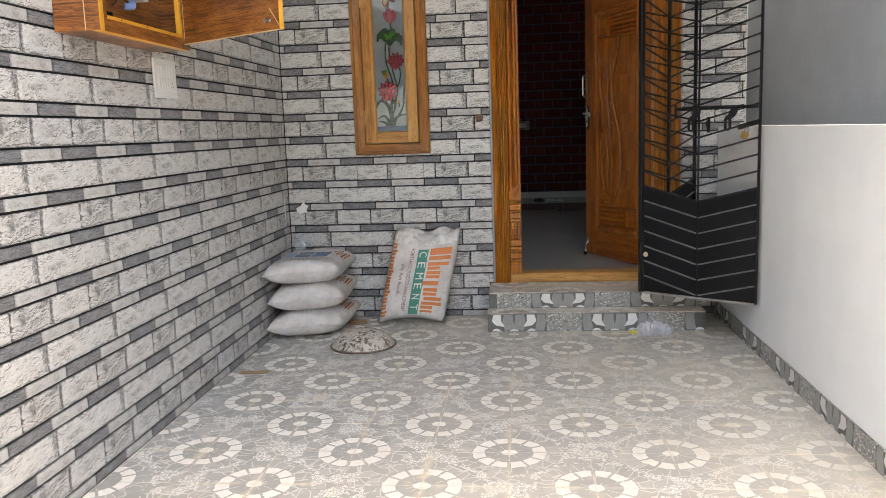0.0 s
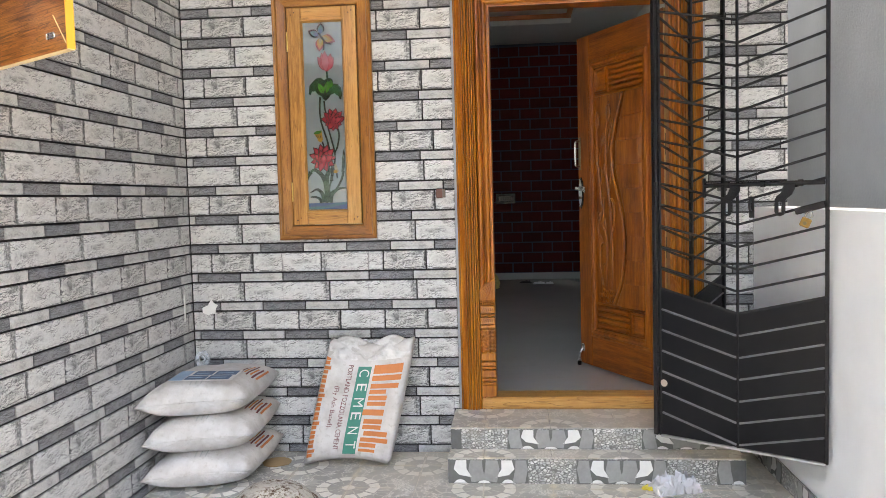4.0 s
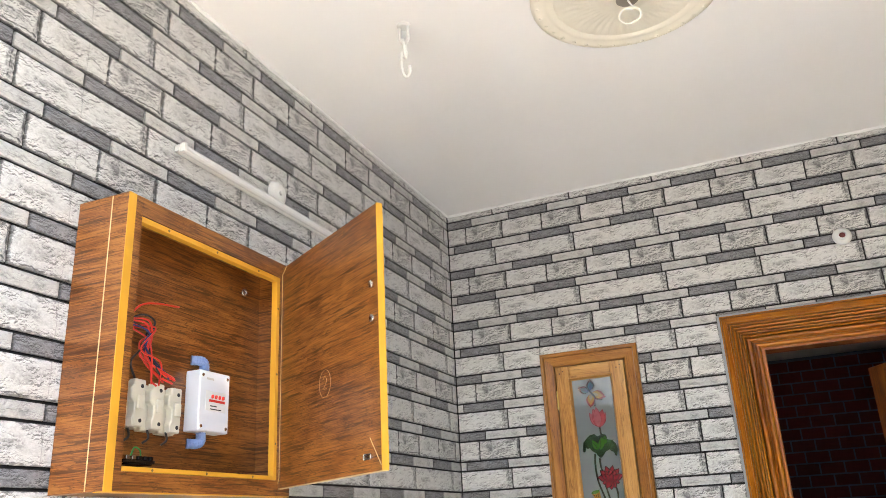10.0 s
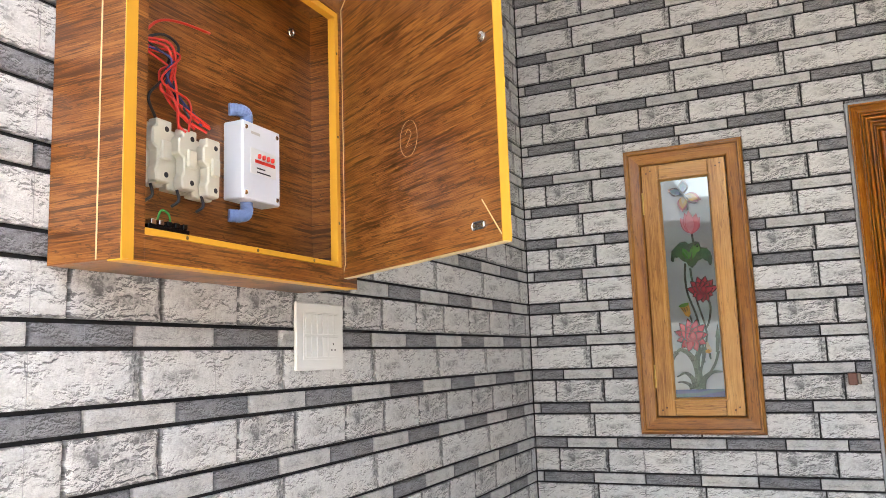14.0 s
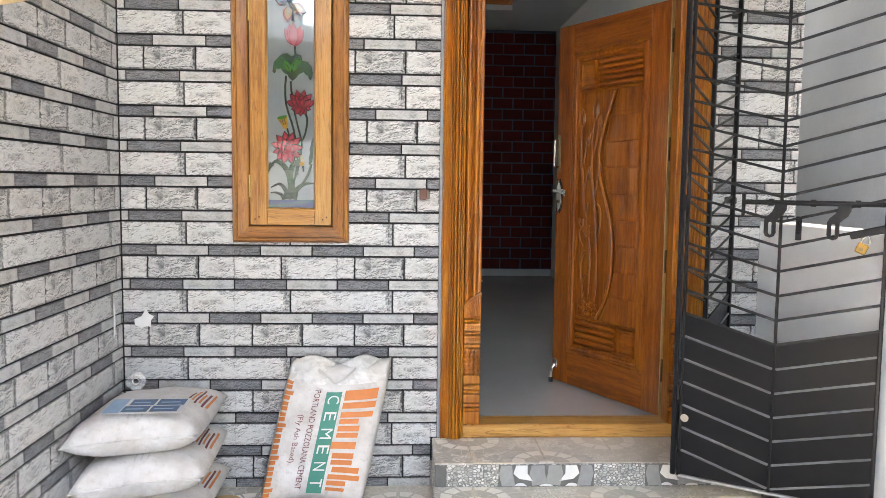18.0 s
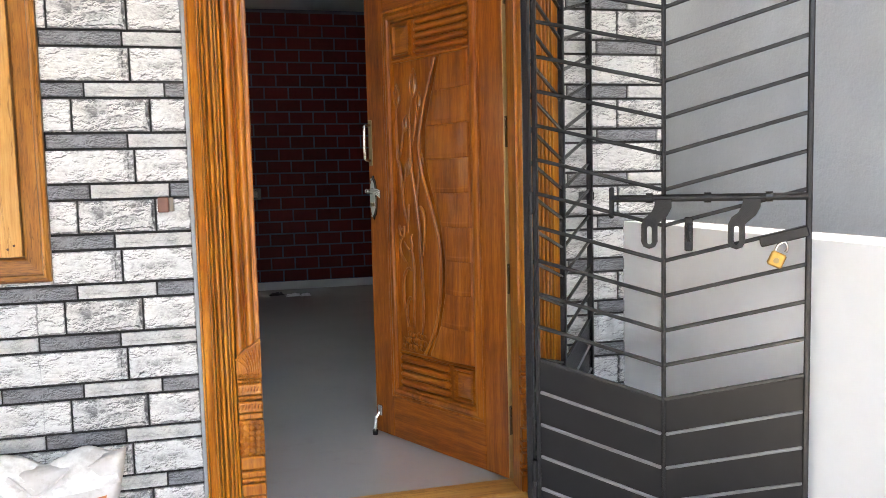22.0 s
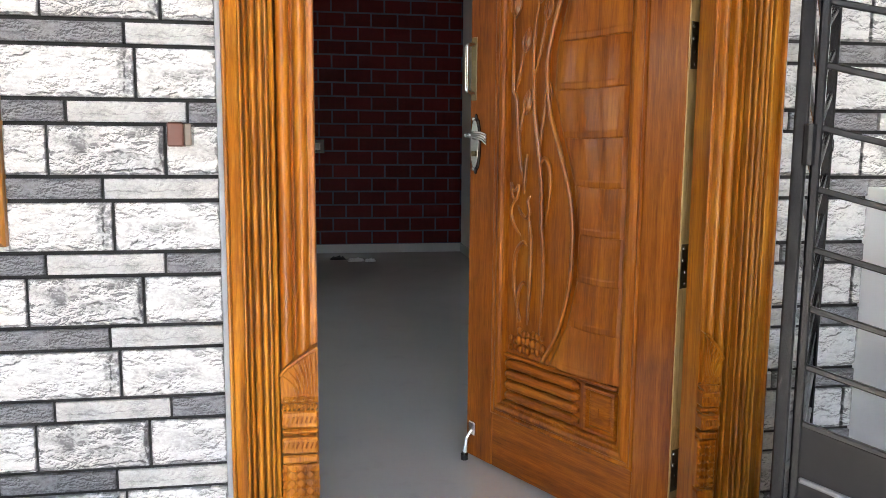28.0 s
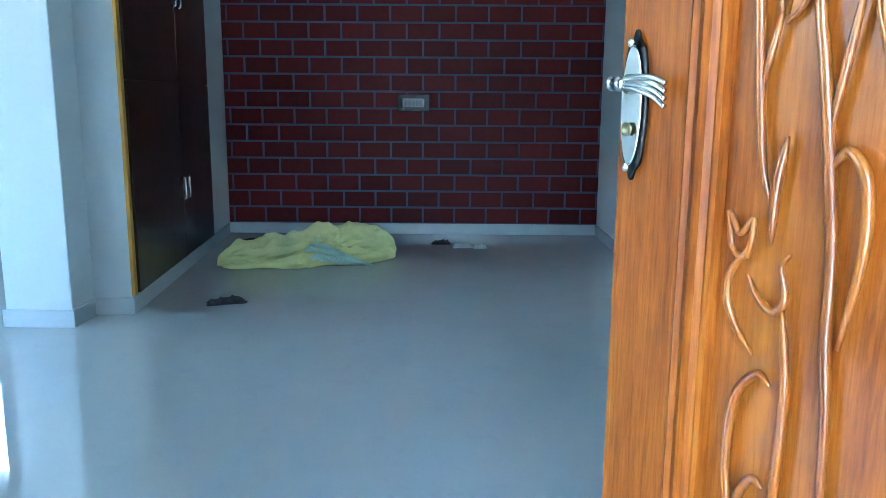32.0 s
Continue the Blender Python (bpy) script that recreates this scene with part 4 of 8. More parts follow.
def gz(cy):
    return GZ1 - (cy - 27) / 596 * (GZ1 - GZ0)


def paint(name, c, rough=0.25):
    m, nt, b = material(name, rough)
    n = noise_of(nt, 45, 3, 0.6, world_coords(nt))
    link(nt, ramp(nt, n, [(0.3, tuple(v * 0.72 for v in c)), (0.65, c)]), b.inputs["Base Color"])
    b.inputs["Coat Weight"].default_value, b.inputs["Coat Roughness"].default_value = 0.8, 0.02
    b.inputs["Coat IOR"].default_value = 1.8
    return m


INK = {"red": paint("red_paint", (0.165, 0.004, 0.011)), "rose": paint("rose_paint", (0.24, 0.010, 0.020)), "pink": paint("pink_paint", (0.31, 0.035, 0.048)),
       "palepink": paint("pale_pink_paint", (0.32, 0.080, 0.100)), "cream": paint("cream_paint", (0.244, 0.209, 0.139)), "green": paint("green_paint", (0.004, 0.040, 0.014)), "leaf": paint("leaf_paint", (0.008, 0.070, 0.006)),
       "blue": paint("blue_paint", (0.012, 0.045, 0.13)), "ochre": paint("ochre_paint", (0.29, 0.157, 0.0174)), "teal": paint("teal_paint", (0.0116, 0.0754, 0.104)), "crimson": paint("crimson_paint", (0.075, 0.002, 0.006)), "lime": paint("lime_paint", (0.030, 0.115, 0.006)), "black": paint("black_paint", (0.00696, 0.0058, 0.00696))}
layer = [0.0]


def flat(polys, name, ink, label=""):
    """A painted shape on the pane, a film of its own thickness above the last one."""
    layer[0] += 0.00006
    bm = bmesh.new()
    for poly in polys:
        layer[0] += 0.00002
        b = bmesh.new()
        put = lambda pts: [b.verts.new((gx(x), WY + 0.0078 - layer[0], gz(y))) for x, y in pts]
        if isinstance(poly, tuple):
            lft, rgt = put(poly[0]), put(poly[1])
            for k in range(len(lft) - 1):
                b.faces.new((lft[k], lft[k + 1], rgt[k + 1], rgt[k]))
        else:
            b.faces.new(put(poly))
            bmesh.ops.triangulate(b, faces=b.faces[:])
        b.normal_update()
        for f in b.faces:
            if f.normal.y > 0:
                f.normal_flip()
        join(bm, b)
    return part(name, bm, INK[ink], window, label)


def petal(cx, cy, ln, wd, ang, n=8):
    """A pointed oval outline from its foot at (cx, cy), ang degrees clockwise from up."""
    a = radians(ang)
    pts = []
    for i in range(n + 1):
        f = i / n
        pts.append((wd / 2 * math.sin(math.pi * f ** 0.85), f * ln))
    pts += [(-x, y) for x, y in pts[-2:0:-1]]
    return [(cx + x * math.cos(a) + y * math.sin(a), cy + x * math.sin(a) - y * math.cos(a)) for x, y in pts]


def ribbon(pts, w0, w1):
    q = smooth_path([(x, 0, y) for x, y in pts], 5)
    lft, rgt = [], []
    for i, p in enumerate(q):
        d = (q[min(i + 1, len(q) - 1)] - q[max(i - 1, 0)]).normalized()
        w = (w0 + (w1 - w0) * i / (len(q) - 1)) / 2
        lft.append((p.x - d.z * w, p.z + d.x * w)), rgt.append((p.x + d.z * w, p.z - d.x * w))
    return (lft, rgt)


def lotus(cx, cy, rows, inks, name):
    """A lotus: rows of petals from the back to the front, (reach, width, angles, lift); each petal has a rim, a body and a paler middle."""
    rim_, body_, glow_ = inks
    for ln, wd, angles, dy in rows:
        for a_ in angles:
            flat([petal(cx, cy + dy, ln, wd, a_)], name, rim_)
            flat([petal(cx, cy + dy, ln * 0.94, wd * 0.82, a_)], name, body_)
            flat([petal(cx + 0.30 * ln * math.sin(radians(a_)), cy + dy - 0.30 * ln * math.cos(radians(a_)), ln * 0.58, wd * 0.46, a_)], name, glow_)


flat([[(233, 600), (366, 599), (366, 623), (233, 623)]], "painted_water", "blue")
flat([[(233, 612), (296, 608), (330, 600), (366, 600), (366, 604), (300, 616), (240, 623), (233, 623)]], "painted_water_light", "teal")
# stems from the flowers down to the roots
flat([ribbon([(286, 262), (283, 300), (287, 345), (304, 400), (312, 440), (317, 490), (308, 545), (296, 600)], 6, 5), ribbon([(299, 276), (300, 300), (304, 318)], 6, 5),
      ribbon([(307, 352), (316, 390), (326, 430), (328, 460), (318, 515), (302, 560), (296, 598)], 5, 6), ribbon([(332, 346), (344, 380), (338, 420), (328, 440)], 6, 5),
      ribbon([(296, 470), (312, 500), (318, 530)], 5, 4), ribbon([(318, 468), (300, 500), (288, 535)], 5, 4), ribbon([(310, 178), (312, 206)], 5, 6), ribbon([(288, 404), (294, 425), (300, 440)], 5, 4)], "painted_stem", "green")
# blades at the foot
for pts, w0, w1 in (([(302, 598), (296, 540), (280, 508), (258, 494), (246, 500)], 20, 5), ([(246, 500), (238, 512), (233, 530)], 12, 2), ([(288, 598), (284, 574), (266, 556), (242, 566)], 16, 2),
                    ([(280, 598), (272, 586), (258, 580), (242, 580)], 10, 2), ([(305, 598), (314, 572), (336, 556), (364, 554)], 18, 2), ([(296, 545), (300, 512), (316, 494), (330, 500), (334, 522)], 16, 3), ([(328, 560), (346, 530), (356, 500)], 5, 6)):
    flat([ribbon(pts, w0 + 2, w1 + 1)], "painted_blade", "green")
    flat([ribbon([(x - 1, y - 1) for x, y in pts], w0 * 0.45, w1 * 0.4)], "painted_blade_light", "leaf")
flat([[(348, 502), (350, 478), (352, 468), (350, 462), (354, 448), (358, 428), (362, 448), (362, 470), (358, 494), (352, 506)]], "painted_spear_leaf", "green")
flat([[(352, 500), (354, 470), (357, 446), (360, 470), (356, 494)]], "painted_blade_light", "leaf")
flat([[(324, 478), (330, 474), (340, 500), (334, 506), (326, 500)]], "painted_bud", "cream")
flat([[(322, 498), (330, 494), (336, 500), (332, 506), (322, 504)]], "painted_bud_foot", "ochre")
# the drooping leaf
flat([[(248, 252), (252, 226), (266, 212), (276, 204), (290, 202), (300, 210), (318, 204), (328, 208), (331, 222), (344, 224), (356, 236), (360, 254), (355, 274), (349, 270), (346, 256), (334, 248),
       (326, 252), (314, 268), (304, 276), (294, 268), (284, 246), (274, 234), (262, 238), (256, 254), (254, 256)]], "painted_lotus_leaf", "green")
for cx_, cy_, ln, wd, a_, ink_ in ((300, 262, 60, 30, -32, "leaf"), (300, 264, 58, 28, 14, "leaf"), (308, 256, 52, 26, 52, "leaf"), (262, 246, 34, 18, 30, "leaf"), (350, 262, 32, 16, -30, "leaf"), (298, 252, 36, 18, -26, "lime"), (306, 252, 40, 18, 10, "lime"), (318, 236, 26, 18, 14, "lime")):
    flat([petal(cx_, cy_, ln, wd, a_)], "painted_leaf_lobe", ink_)
flat([ribbon([(300, 270), (292, 240), (278, 222)], 2, 1), ribbon([(302, 272), (306, 236), (312, 214)], 2, 1), ribbon([(306, 268), (326, 242), (346, 236)], 2, 1)], "painted_vein", "green")
# bud, flowers and pod
for cx_, cy_, ln, wd, a_, rim_, body_ in ((310, 182, 54, 24, -32, "red", "palepink"), (310, 182, 50, 24, 30, "red", "palepink"), (310, 184, 62, 26, -14, "rose", "palepink"), (312, 184, 58, 28, 14, "rose", "pink"), (308, 184, 66, 26, -2, "rose", "palepink")):
    flat([petal(cx_, cy_, ln, wd, a_)], "painted_bud", rim_)
    flat([petal(cx_, cy_ - 1, ln * 0.96, wd * 0.86, a_)], "painted_bud_petal", body_)
RED3, ROSE3 = ("crimson", "red", "rose"), ("crimson", "rose", "pink")
lotus(327, 342, ((44, 24, (-76, -46, -16, 14, 44, 74), 0), (30, 22, (-112, 112, 150, 182, 214), 0), (33, 20, (-58, -26, 6, 38, 66), 2), (24, 17, (-24, 14), 5)), RED3, "painted_red_petal")
lotus(290, 462, ((50, 26, (-72, -40, -10, 20, 50), -2), (44, 24, (-104, 84), -2), (42, 26, (-132, 118), 0), (46, 26, (164, 196), -4), (38, 27, (-50, -14, 24, 62), 6), (30, 24, (-30, 10), 12)), ROSE3, "painted_pink_petal")
flat([[(262, 378), (272, 372), (288, 370), (289, 384), (292, 398), (286, 408), (278, 404), (270, 390)]], "painted_pod", "ochre")
flat([[(261, 377), (270, 371), (288, 369), (287, 376), (276, 381), (264, 381)]], "painted_pod_top", "lime")
flat([ribbon([(268, 382), (275, 392)], 2, 1), ribbon([(275, 382), (280, 396)], 2, 1), ribbon([(282, 380), (285, 394)], 2, 1)], "painted_pod_line", "black")
# butterfly: dark red wings edged with white spots, two of them blue inside, two yellow
for cx_, cy_, ln, wd, a_, rim_, body_, eye_ in ((289, 71, 38, 24, -66, "crimson", "teal", "blue"), (296, 67, 36, 25, 3, "crimson", "teal", "blue"), (298, 77, 48, 30, 109, "red", "ochre", "cream"), (296, 78, 44, 30, 187, "red", "ochre", "cream")):
    flat([petal(cx_, cy_, ln, wd, a_)], "painted_wing", rim_)
    flat([petal(cx_, cy_, ln * 0.82, wd * 0.72, a_)], "painted_wing_field", body_)
    flat([petal(cx_, cy_, ln * 0.50, wd * 0.34, a_)], "painted_wing_eye", eye_)
    for q_ in (-0.24, -0.08, 0.08, 0.24):
        r_ = ln * 0.86
        flat([petal(cx_ + r_ * math.sin(radians(a_) + q_), cy_ - r_ * math.cos(radians(a_) + q_), 3.5, 3, a_)], "painted_wing_spot", "cream")
flat([ribbon([(290, 64), (298, 76), (307, 88)], 5, 6)], "painted_butterfly_body", "black")
flat([ribbon([(307, 88), (316, 96), (331, 100)], 2, 4), ribbon([(306, 89), (306, 104), (305, 117)], 2, 4)], "painted_butterfly_tail", "black")


# ---- folding grille gate ----
gate = thing("folding_gate", pose(0, 0, 0), "black enamelled folding steel grille gate with solid lower panels", "gate")
M_WORN = plain("worn_silver_edge", (0.45, 0.45, 0.44), 0.4, 0.8, vary=0.3, scale=50)
M_RUST = plain("bare_primer_patch", (0.50, 0.42, 0.33), 0.7, vary=0.2, scale=30)
GZ_TOP, PITCH, PAN, DROP = 2.452, 0.0905, 0.932, 0.087


def gate_leaf(p, q, mid, post, thin):
    """One leaf between two posts, with a middle post; returns its frame."""
    p, q = Vector((*p, 0)), Vector((*q, 0))
    d = q - p
    n = d.length
    m = pose(p.x, p.y, 0, 0, 0, math.degrees(math.atan2(d.y, d.x)))
    a = part("leaf_frame", box(0, -post / 2, GZ_TOP - 0.008, n, post / 2, GZ_TOP + 0.008, 0.003), M_BLACK, gate, at=m)
    for x, w in ((0.0, post), (mid, thin), (n, post)):
        part("post", box(x - w / 2, -w / 2, 0.285, x + w / 2, w / 2, GZ_TOP + 0.004, 0.003), M_BLACK, a)
    z, k = PAN, 0
    while z < GZ_TOP - 0.03:
        for xa, xb in ((post / 2 - 0.002, mid), (n - post / 2 + 0.002, mid)):
            part("rail", bar((xa, 0, z), (xb, 0, z - DROP), 0.0098, 0.0098, bevel=0.002), M_BLACKG, a)
        z += PITCH
    for x0, x1 in ((post / 2, mid - thin / 2), (mid + thin / 2, n - post / 2)):
        out = (x0, x1) if x0 < mid else (x1, x0)
        pb = bmesh.new()
        bmesh.ops.recalc_face_normals(pb, faces=[pb.faces.new([pb.verts.new(c) for c in ((out[0], 0, 0.292), (out[1], 0, 0.292), (out[1], 0, PAN - DROP), (out[0], 0, PAN))])])
        bmesh.ops.solidify(pb, geom=pb.faces[:], thickness=0.0024)
        part("sheet_panel", pb, M_BLACKP, a)
        for k in range(1, 8):
            z = PAN - k * PITCH
            za, zb = z, z - DROP
            if za < 0.30:
                continue
            f = 1.0 if zb > 0.294 else (za - 0.294) / DROP
            part("panel_rib", bar((out[0], 0, za), (out[0] + (out[1] - out[0]) * f, 0, za - DROP * f), 0.014, 0.008, bevel=0.002), M_RIB, a)
    part("bottom_bar", box(0, -0.010, 0.280, n, 0.010, 0.290, 0.002), M_WORN, a, "bottom bar with worn silvery paint")
    return a


back = gate_leaf((1.197, 5.500), (0.772, 4.965), 0.345, 0.020, 0.018)
front = gate_leaf((0.789, 4.950), (1.340, 4.570), 0.333, 0.014, 0.011)
for z in (0.62, 1.36, 2.2):
    part("pivot", tube([(0.778, 4.952, z - 0.03), (0.778, 4.952, z + 0.03)], 0.010, 10), M_BLACK, gate)
    part("wall_lug", box(1.185, 5.500, z - 0.015, 1.215, 5.572, z + 0.015, 0.003), M_BLACK, gate)
# sliding bolt on the front leaf: local x along the leaf, -y towards the visitor
bolt = part("sliding_bolt", tube([(0.205, -0.022, 1.368), (0.664, -0.022, 1.368)], 0.0095, 12), M_BLACK, front, "round sliding bolt with two hasps")
for x in (0.30, 0.44, 0.58):
    part("bolt_staple", lathe([(0.013, -0.008), (0.013, 0.008)], 12), M_BLACK, front, at=pose(x, -0.022, 1.368, 0, 90, 0))
part("bolt_knob", box(0.200, -0.030, 1.318, 0.212, -0.014, 1.398, 0.003), M_BLACK, front)


def hasp(x, z):
    """A bent slotted plate hanging from the bolt."""
    out = [(0.020, 0.0), (0.020, -0.02), (0.010, -0.040), (-0.004, -0.052), (-0.014, -0.062), (-0.014, -0.105), (-0.020, -0.118), (-0.034, -0.123), (-0.048, -0.118),
           (-0.054, -0.105), (-0.054, -0.062), (-0.046, -0.045), (-0.030, -0.032), (-0.022, -0.015), (-0.020, 0.0)]
    slot = [(-0.034 + 0.006 * math.cos(q), (-0.072 if math.sin(q) > 0 else -0.106) + 0.006 * math.sin(q)) for q in (2 * math.pi * (k + 0.5) / 12 for k in range(12))]
    b = bmesh.new()
    edges = []
    for loop in (out, slot):
        vs = [b.verts.new((px, 0, pz)) for px, pz in loop]
        edges += [b.edges.new((vs[k], vs[(k + 1) % len(vs)])) for k in range(len(vs))]
    bmesh.ops.triangle_fill(b, edges=edges, use_beauty=True)
    r = bmesh.ops.extrude_face_region(b, geom=b.faces[:])
    bmesh.ops.translate(b, vec=(0, -0.005, 0), verts=[v for v in r["geom"] if isinstance(v, bmesh.types.BMVert)])
    bmesh.ops.recalc_face_normals(b, faces=b.faces[:])
    turned(b, Matrix.Translation((x, -0.030, z)))
    return part("hasp", b, M_BLACK, front)


for x in (0.335, 0.541):
    hasp(x, 1.364)
part("staple_plate", box(0.385, -0.020, 1.235, 0.405, -0.014, 1.320, 0.002), M_BLACK, front)
part("staple_loop", tube(smooth_path([(0.395, -0.020, 1.30), (0.395, -0.040, 1.295), (0.395, -0.040, 1.27), (0.395, -0.020, 1.262)]), 0.005, 8), M_BLACK, front)
part("lock_bracket", bar((0.560, -0.018, 1.258), (0.668, -0.018, 1.286), 0.022, 0.026, bevel=0.003), M_BLACK, front)
part("bare_patch", lathe([(0.016, 0), (0.013, 0.0006), (0, 0.0008)], 11), M_RUST, front, "bare patch where the enamel flaked", at=pose(0.018, -0.0085, 0.52, 90, 0, 0))
M_LOCKB = plain("aged_brass", (0.40, 0.24, 0.07), 0.38, 1.0, vary=0.2, scale=80)
padlock = thing("padlock", pose(1.269, 4.590, 1.220, 0, 24, -34.6), "small brass padlock hanging open on the gate", "padlock")
part("lock_body", box(-0.018, -0.008, -0.022, 0.018, 0.008, 0.014, 0.004), M_LOCKB, padlock)
part("shackle", tube(smooth_path([(-0.011, 0, 0.012), (-0.011, 0, 0.030), (0, 0, 0.042), (0.011, 0, 0.030), (0.011, 0, 0.020)]), 0.0035, 8), M_CHROME, padlock, smooth=True)
part("keyhole_disc", lathe([(0.007, 0), (0.007, 0.001), (0, 0.0012)], 14), M_BRASSB, padlock, at=pose(0, -0.008, -0.006, 90, 0, 0))

# ---- meter cabinet on the side wall ----
def laminate():
    m, nt, b = material("walnut_laminate", 0.38)
    v = coords(nt, "Object", (2.6, 2.6, 24))
    w = noise_of(nt, 1.3, 5, 0.6, v, 0.25)
    g2 = noise_of(nt, 1.2, 5, 0.7, coords(nt, "Object", (8, 8, 330)), 0.15)
    g3 = noise_of(nt, 1.0, 5, 0.62, coords(nt, "Object", (5, 5, 130)), 0.25)
    patch_ = noise_of(nt, 6.0, 3, 0.5, coords(nt, "Object"), 0.4)
    f = math_node(nt, "ADD", math_node(nt, "MULTIPLY", w, 0.26), math_node(nt, "MULTIPLY", g2, 0.54))
    f = math_node(nt, "ADD", f, math_node(nt, "MULTIPLY", patch_, 0.20))
    col = ramp(nt, f, [(0.40, (0.090, 0.025, 0.0054)), (0.49, (0.215, 0.070, 0.0150)), (0.58, (0.350, 0.138, 0.034))])
    dark_fibre = ramp(nt, g3, [(0.40, (0.8, 0.8, 0.8)), (0.45, (0, 0, 0))])
    col = mix(nt, dark_fibre, col, (0.060, 0.016, 0.004))
    line = ramp(nt, w, [(0.470, (0, 0, 0)), (0.476, (0.7, 0.7, 0.7)), (0.482, (0.7, 0.7, 0.7)), (0.492, (0, 0, 0)), (0.566, (0, 0, 0)), (0.571, (0.6, 0.6, 0.6)), (0.580, (0, 0, 0))])
    col = mix(nt, line, col, (0.045, 0.013, 0.003))
    link(nt, col, b.inputs["Base Color"])
    b.inputs["Coat Weight"].default_value, b.inputs["Coat Roughness"].default_value = 0.25, 0.2
    bump(nt, b, g2, 0.06, 0.001)
    return m


M_LAM = laminate()
M_YEL = plain("yellow_edging", (0.66, 0.33, 0.035), 0.4, vary=0.06, scale=20, relief=0.03)
M_CHALK = plain("faint_chalk", (0.40, 0.24, 0.12), 0.8)
M_CREAM = plain("cream_line", (0.62, 0.47, 0.24), 0.5, vary=0.05)
BX, BY0, BY1, BZ0, BZ1 = -1.397, 2.900, 3.660, 1.690, 2.445
cab = thing("meter_cabinet", label="open walnut laminate meter cabinet with yellow edging and fuses inside", category="cabinet")
t = 0.020
part("side_panel", box(LX, BY0, BZ0, BX, BY0 + t, BZ1, 0.001), M_LAM, cab)
part("side_panel", box(LX, BY1 - t, BZ0, BX, BY1, BZ1, 0.001), M_LAM, cab)
part("top_panel", box(LX, BY0 + t, BZ1 - t, BX, BY1 - t, BZ1, 0.001), M_LAM, cab)
part("bottom_panel", box(LX, BY0 + t, BZ0, BX, BY1 - t, BZ0 + t, 0.001), M_LAM, cab)
part("back_panel", box(LX + 0.001, BY0 + t, BZ0 + t, LX + 0.055, BY1 - t, BZ1 - t), M_LAM, cab)
part("edge_band", box(BX, BY0, BZ0, BX + 0.0025, BY0 + 0.026, BZ1), M_YEL, cab, "yellow edge band")
part("lower_band", box(BX - 0.030, BY0 + 0.001, BZ0 - 0.0025, BX + 0.002, BY1 - 0.001, BZ0 - 0.0002), M_YEL, cab, "yellow edge band")
part("side_line", box(BX - 0.056, BY0 - 0.0012, BZ0 + 0.002, BX - 0.053, BY0 - 0.0002, BZ1 - 0.002), M_CREAM, cab)
OY0, OY1, OZ0, OZ1 = 2.952, 3.590, 1.737, 2.392
for y0, y1, z0, z1 in ((BY0 + 0.0262, OY0 - 0.001, BZ0, BZ1), (OY1 + 0.001, BY1, BZ0, BZ1), (OY0 - 0.001, OY1 + 0.001, OZ1 + 0.001, BZ1), (OY0 - 0.001, OY1 + 0.001, BZ0, OZ0 - 0.001)):
    part("face_frame", box(BX - 0.014, y0, z0, BX + 0.002, y1, z1, 0.0008), M_LAM, cab)
for y0, y1, z0, z1 in ((OY1 - 0.016, OY1, OZ0, OZ1), (OY0, OY1 - 0.016, OZ1 - 0.016, OZ1), (OY0, OY1 - 0.016, OZ0, OZ0 + 0.012)):
    lip = part("opening_lip", box(BX - 0.020, y0, z0, BX + 0.0005, y1, z1, 0.0008), M_YEL, cab, "yellow lip round the opening")
    long_y = (y1 - y0) > (z1 - z0)
    for k in range(3):
        f = (k + 0.5) / 3
        part("screw", lathe([(0.004, 0), (0.003, 0.001), (0, 0.001)], 8), M_BRASSB, lip, at=pose(BX + 0.0005, y0 + (y1 - y0) * (f if long_y else 0.5), z0 + (z1 - z0) * (0.5 if long_y else f), 0, 90, 0))
DLEN = 0.652
cdoor = part("cabinet_door", box(0, -0.018, 0, DLEN - 0.003, 0, 0.715, 0.001), M_LAM, cab, "open laminate door with a yellow edge", at=pose(BX + 0.004, 3.618, 1.712, 0, 0, -32.5))
part("edge_band", box(DLEN - 0.0028, -0.019, 0, DLEN, 0.001, 0.715), M_YEL, cdoor, "yellow edge band")
part("lower_edge", box(0, -0.018, -0.002, DLEN, 0, -0.0002), M_CREAM, cdoor)
for x0, x1, z0, z1 in ((0.016, 0.0185, 0.03, 0.69), ):
    part("inlay_line", box(x0, -0.0192, z0, x1, -0.0182, z1), M_CREAM, cdoor)
part("inlay_line", bar((0.0165, -0.0187, 0.69), (0.05, -0.0187, 0.712), 0.0015, 0.002), M_CREAM, cdoor)
part("inlay_line", bar((0.0165, -0.0187, 0.03), (0.004, -0.0187, 0.006), 0.0015, 0.002), M_CREAM, cdoor)
part("inlay_line", bar((0.592, -0.0187, 0.085), (0.648, -0.0187, 0.012), 0.0015, 0.002), M_CREAM, cdoor)
for z in (0.490, 0.395):
    part("bolt_cap", lathe([(0.011, 0), (0.010, 0.003), (0.005, 0.005), (0, 0.005)], 16), M_CHROME, cdoor, at=pose(0.612, -0.018, z, 90, 0, 0))
catch = part("catch_plate", box(0.560, -0.022, 0.030, 0.602, -0.018, 0.046, 0.004), M_CHROME, cdoor)
for x in (0.568, 0.594):
    part("screw", lathe([(0.004, 0), (0.003, 0.001), (0, 0.001)], 8), M_BRASSB, catch, at=pose(x, -0.022, 0.038, 90, 0, 0))
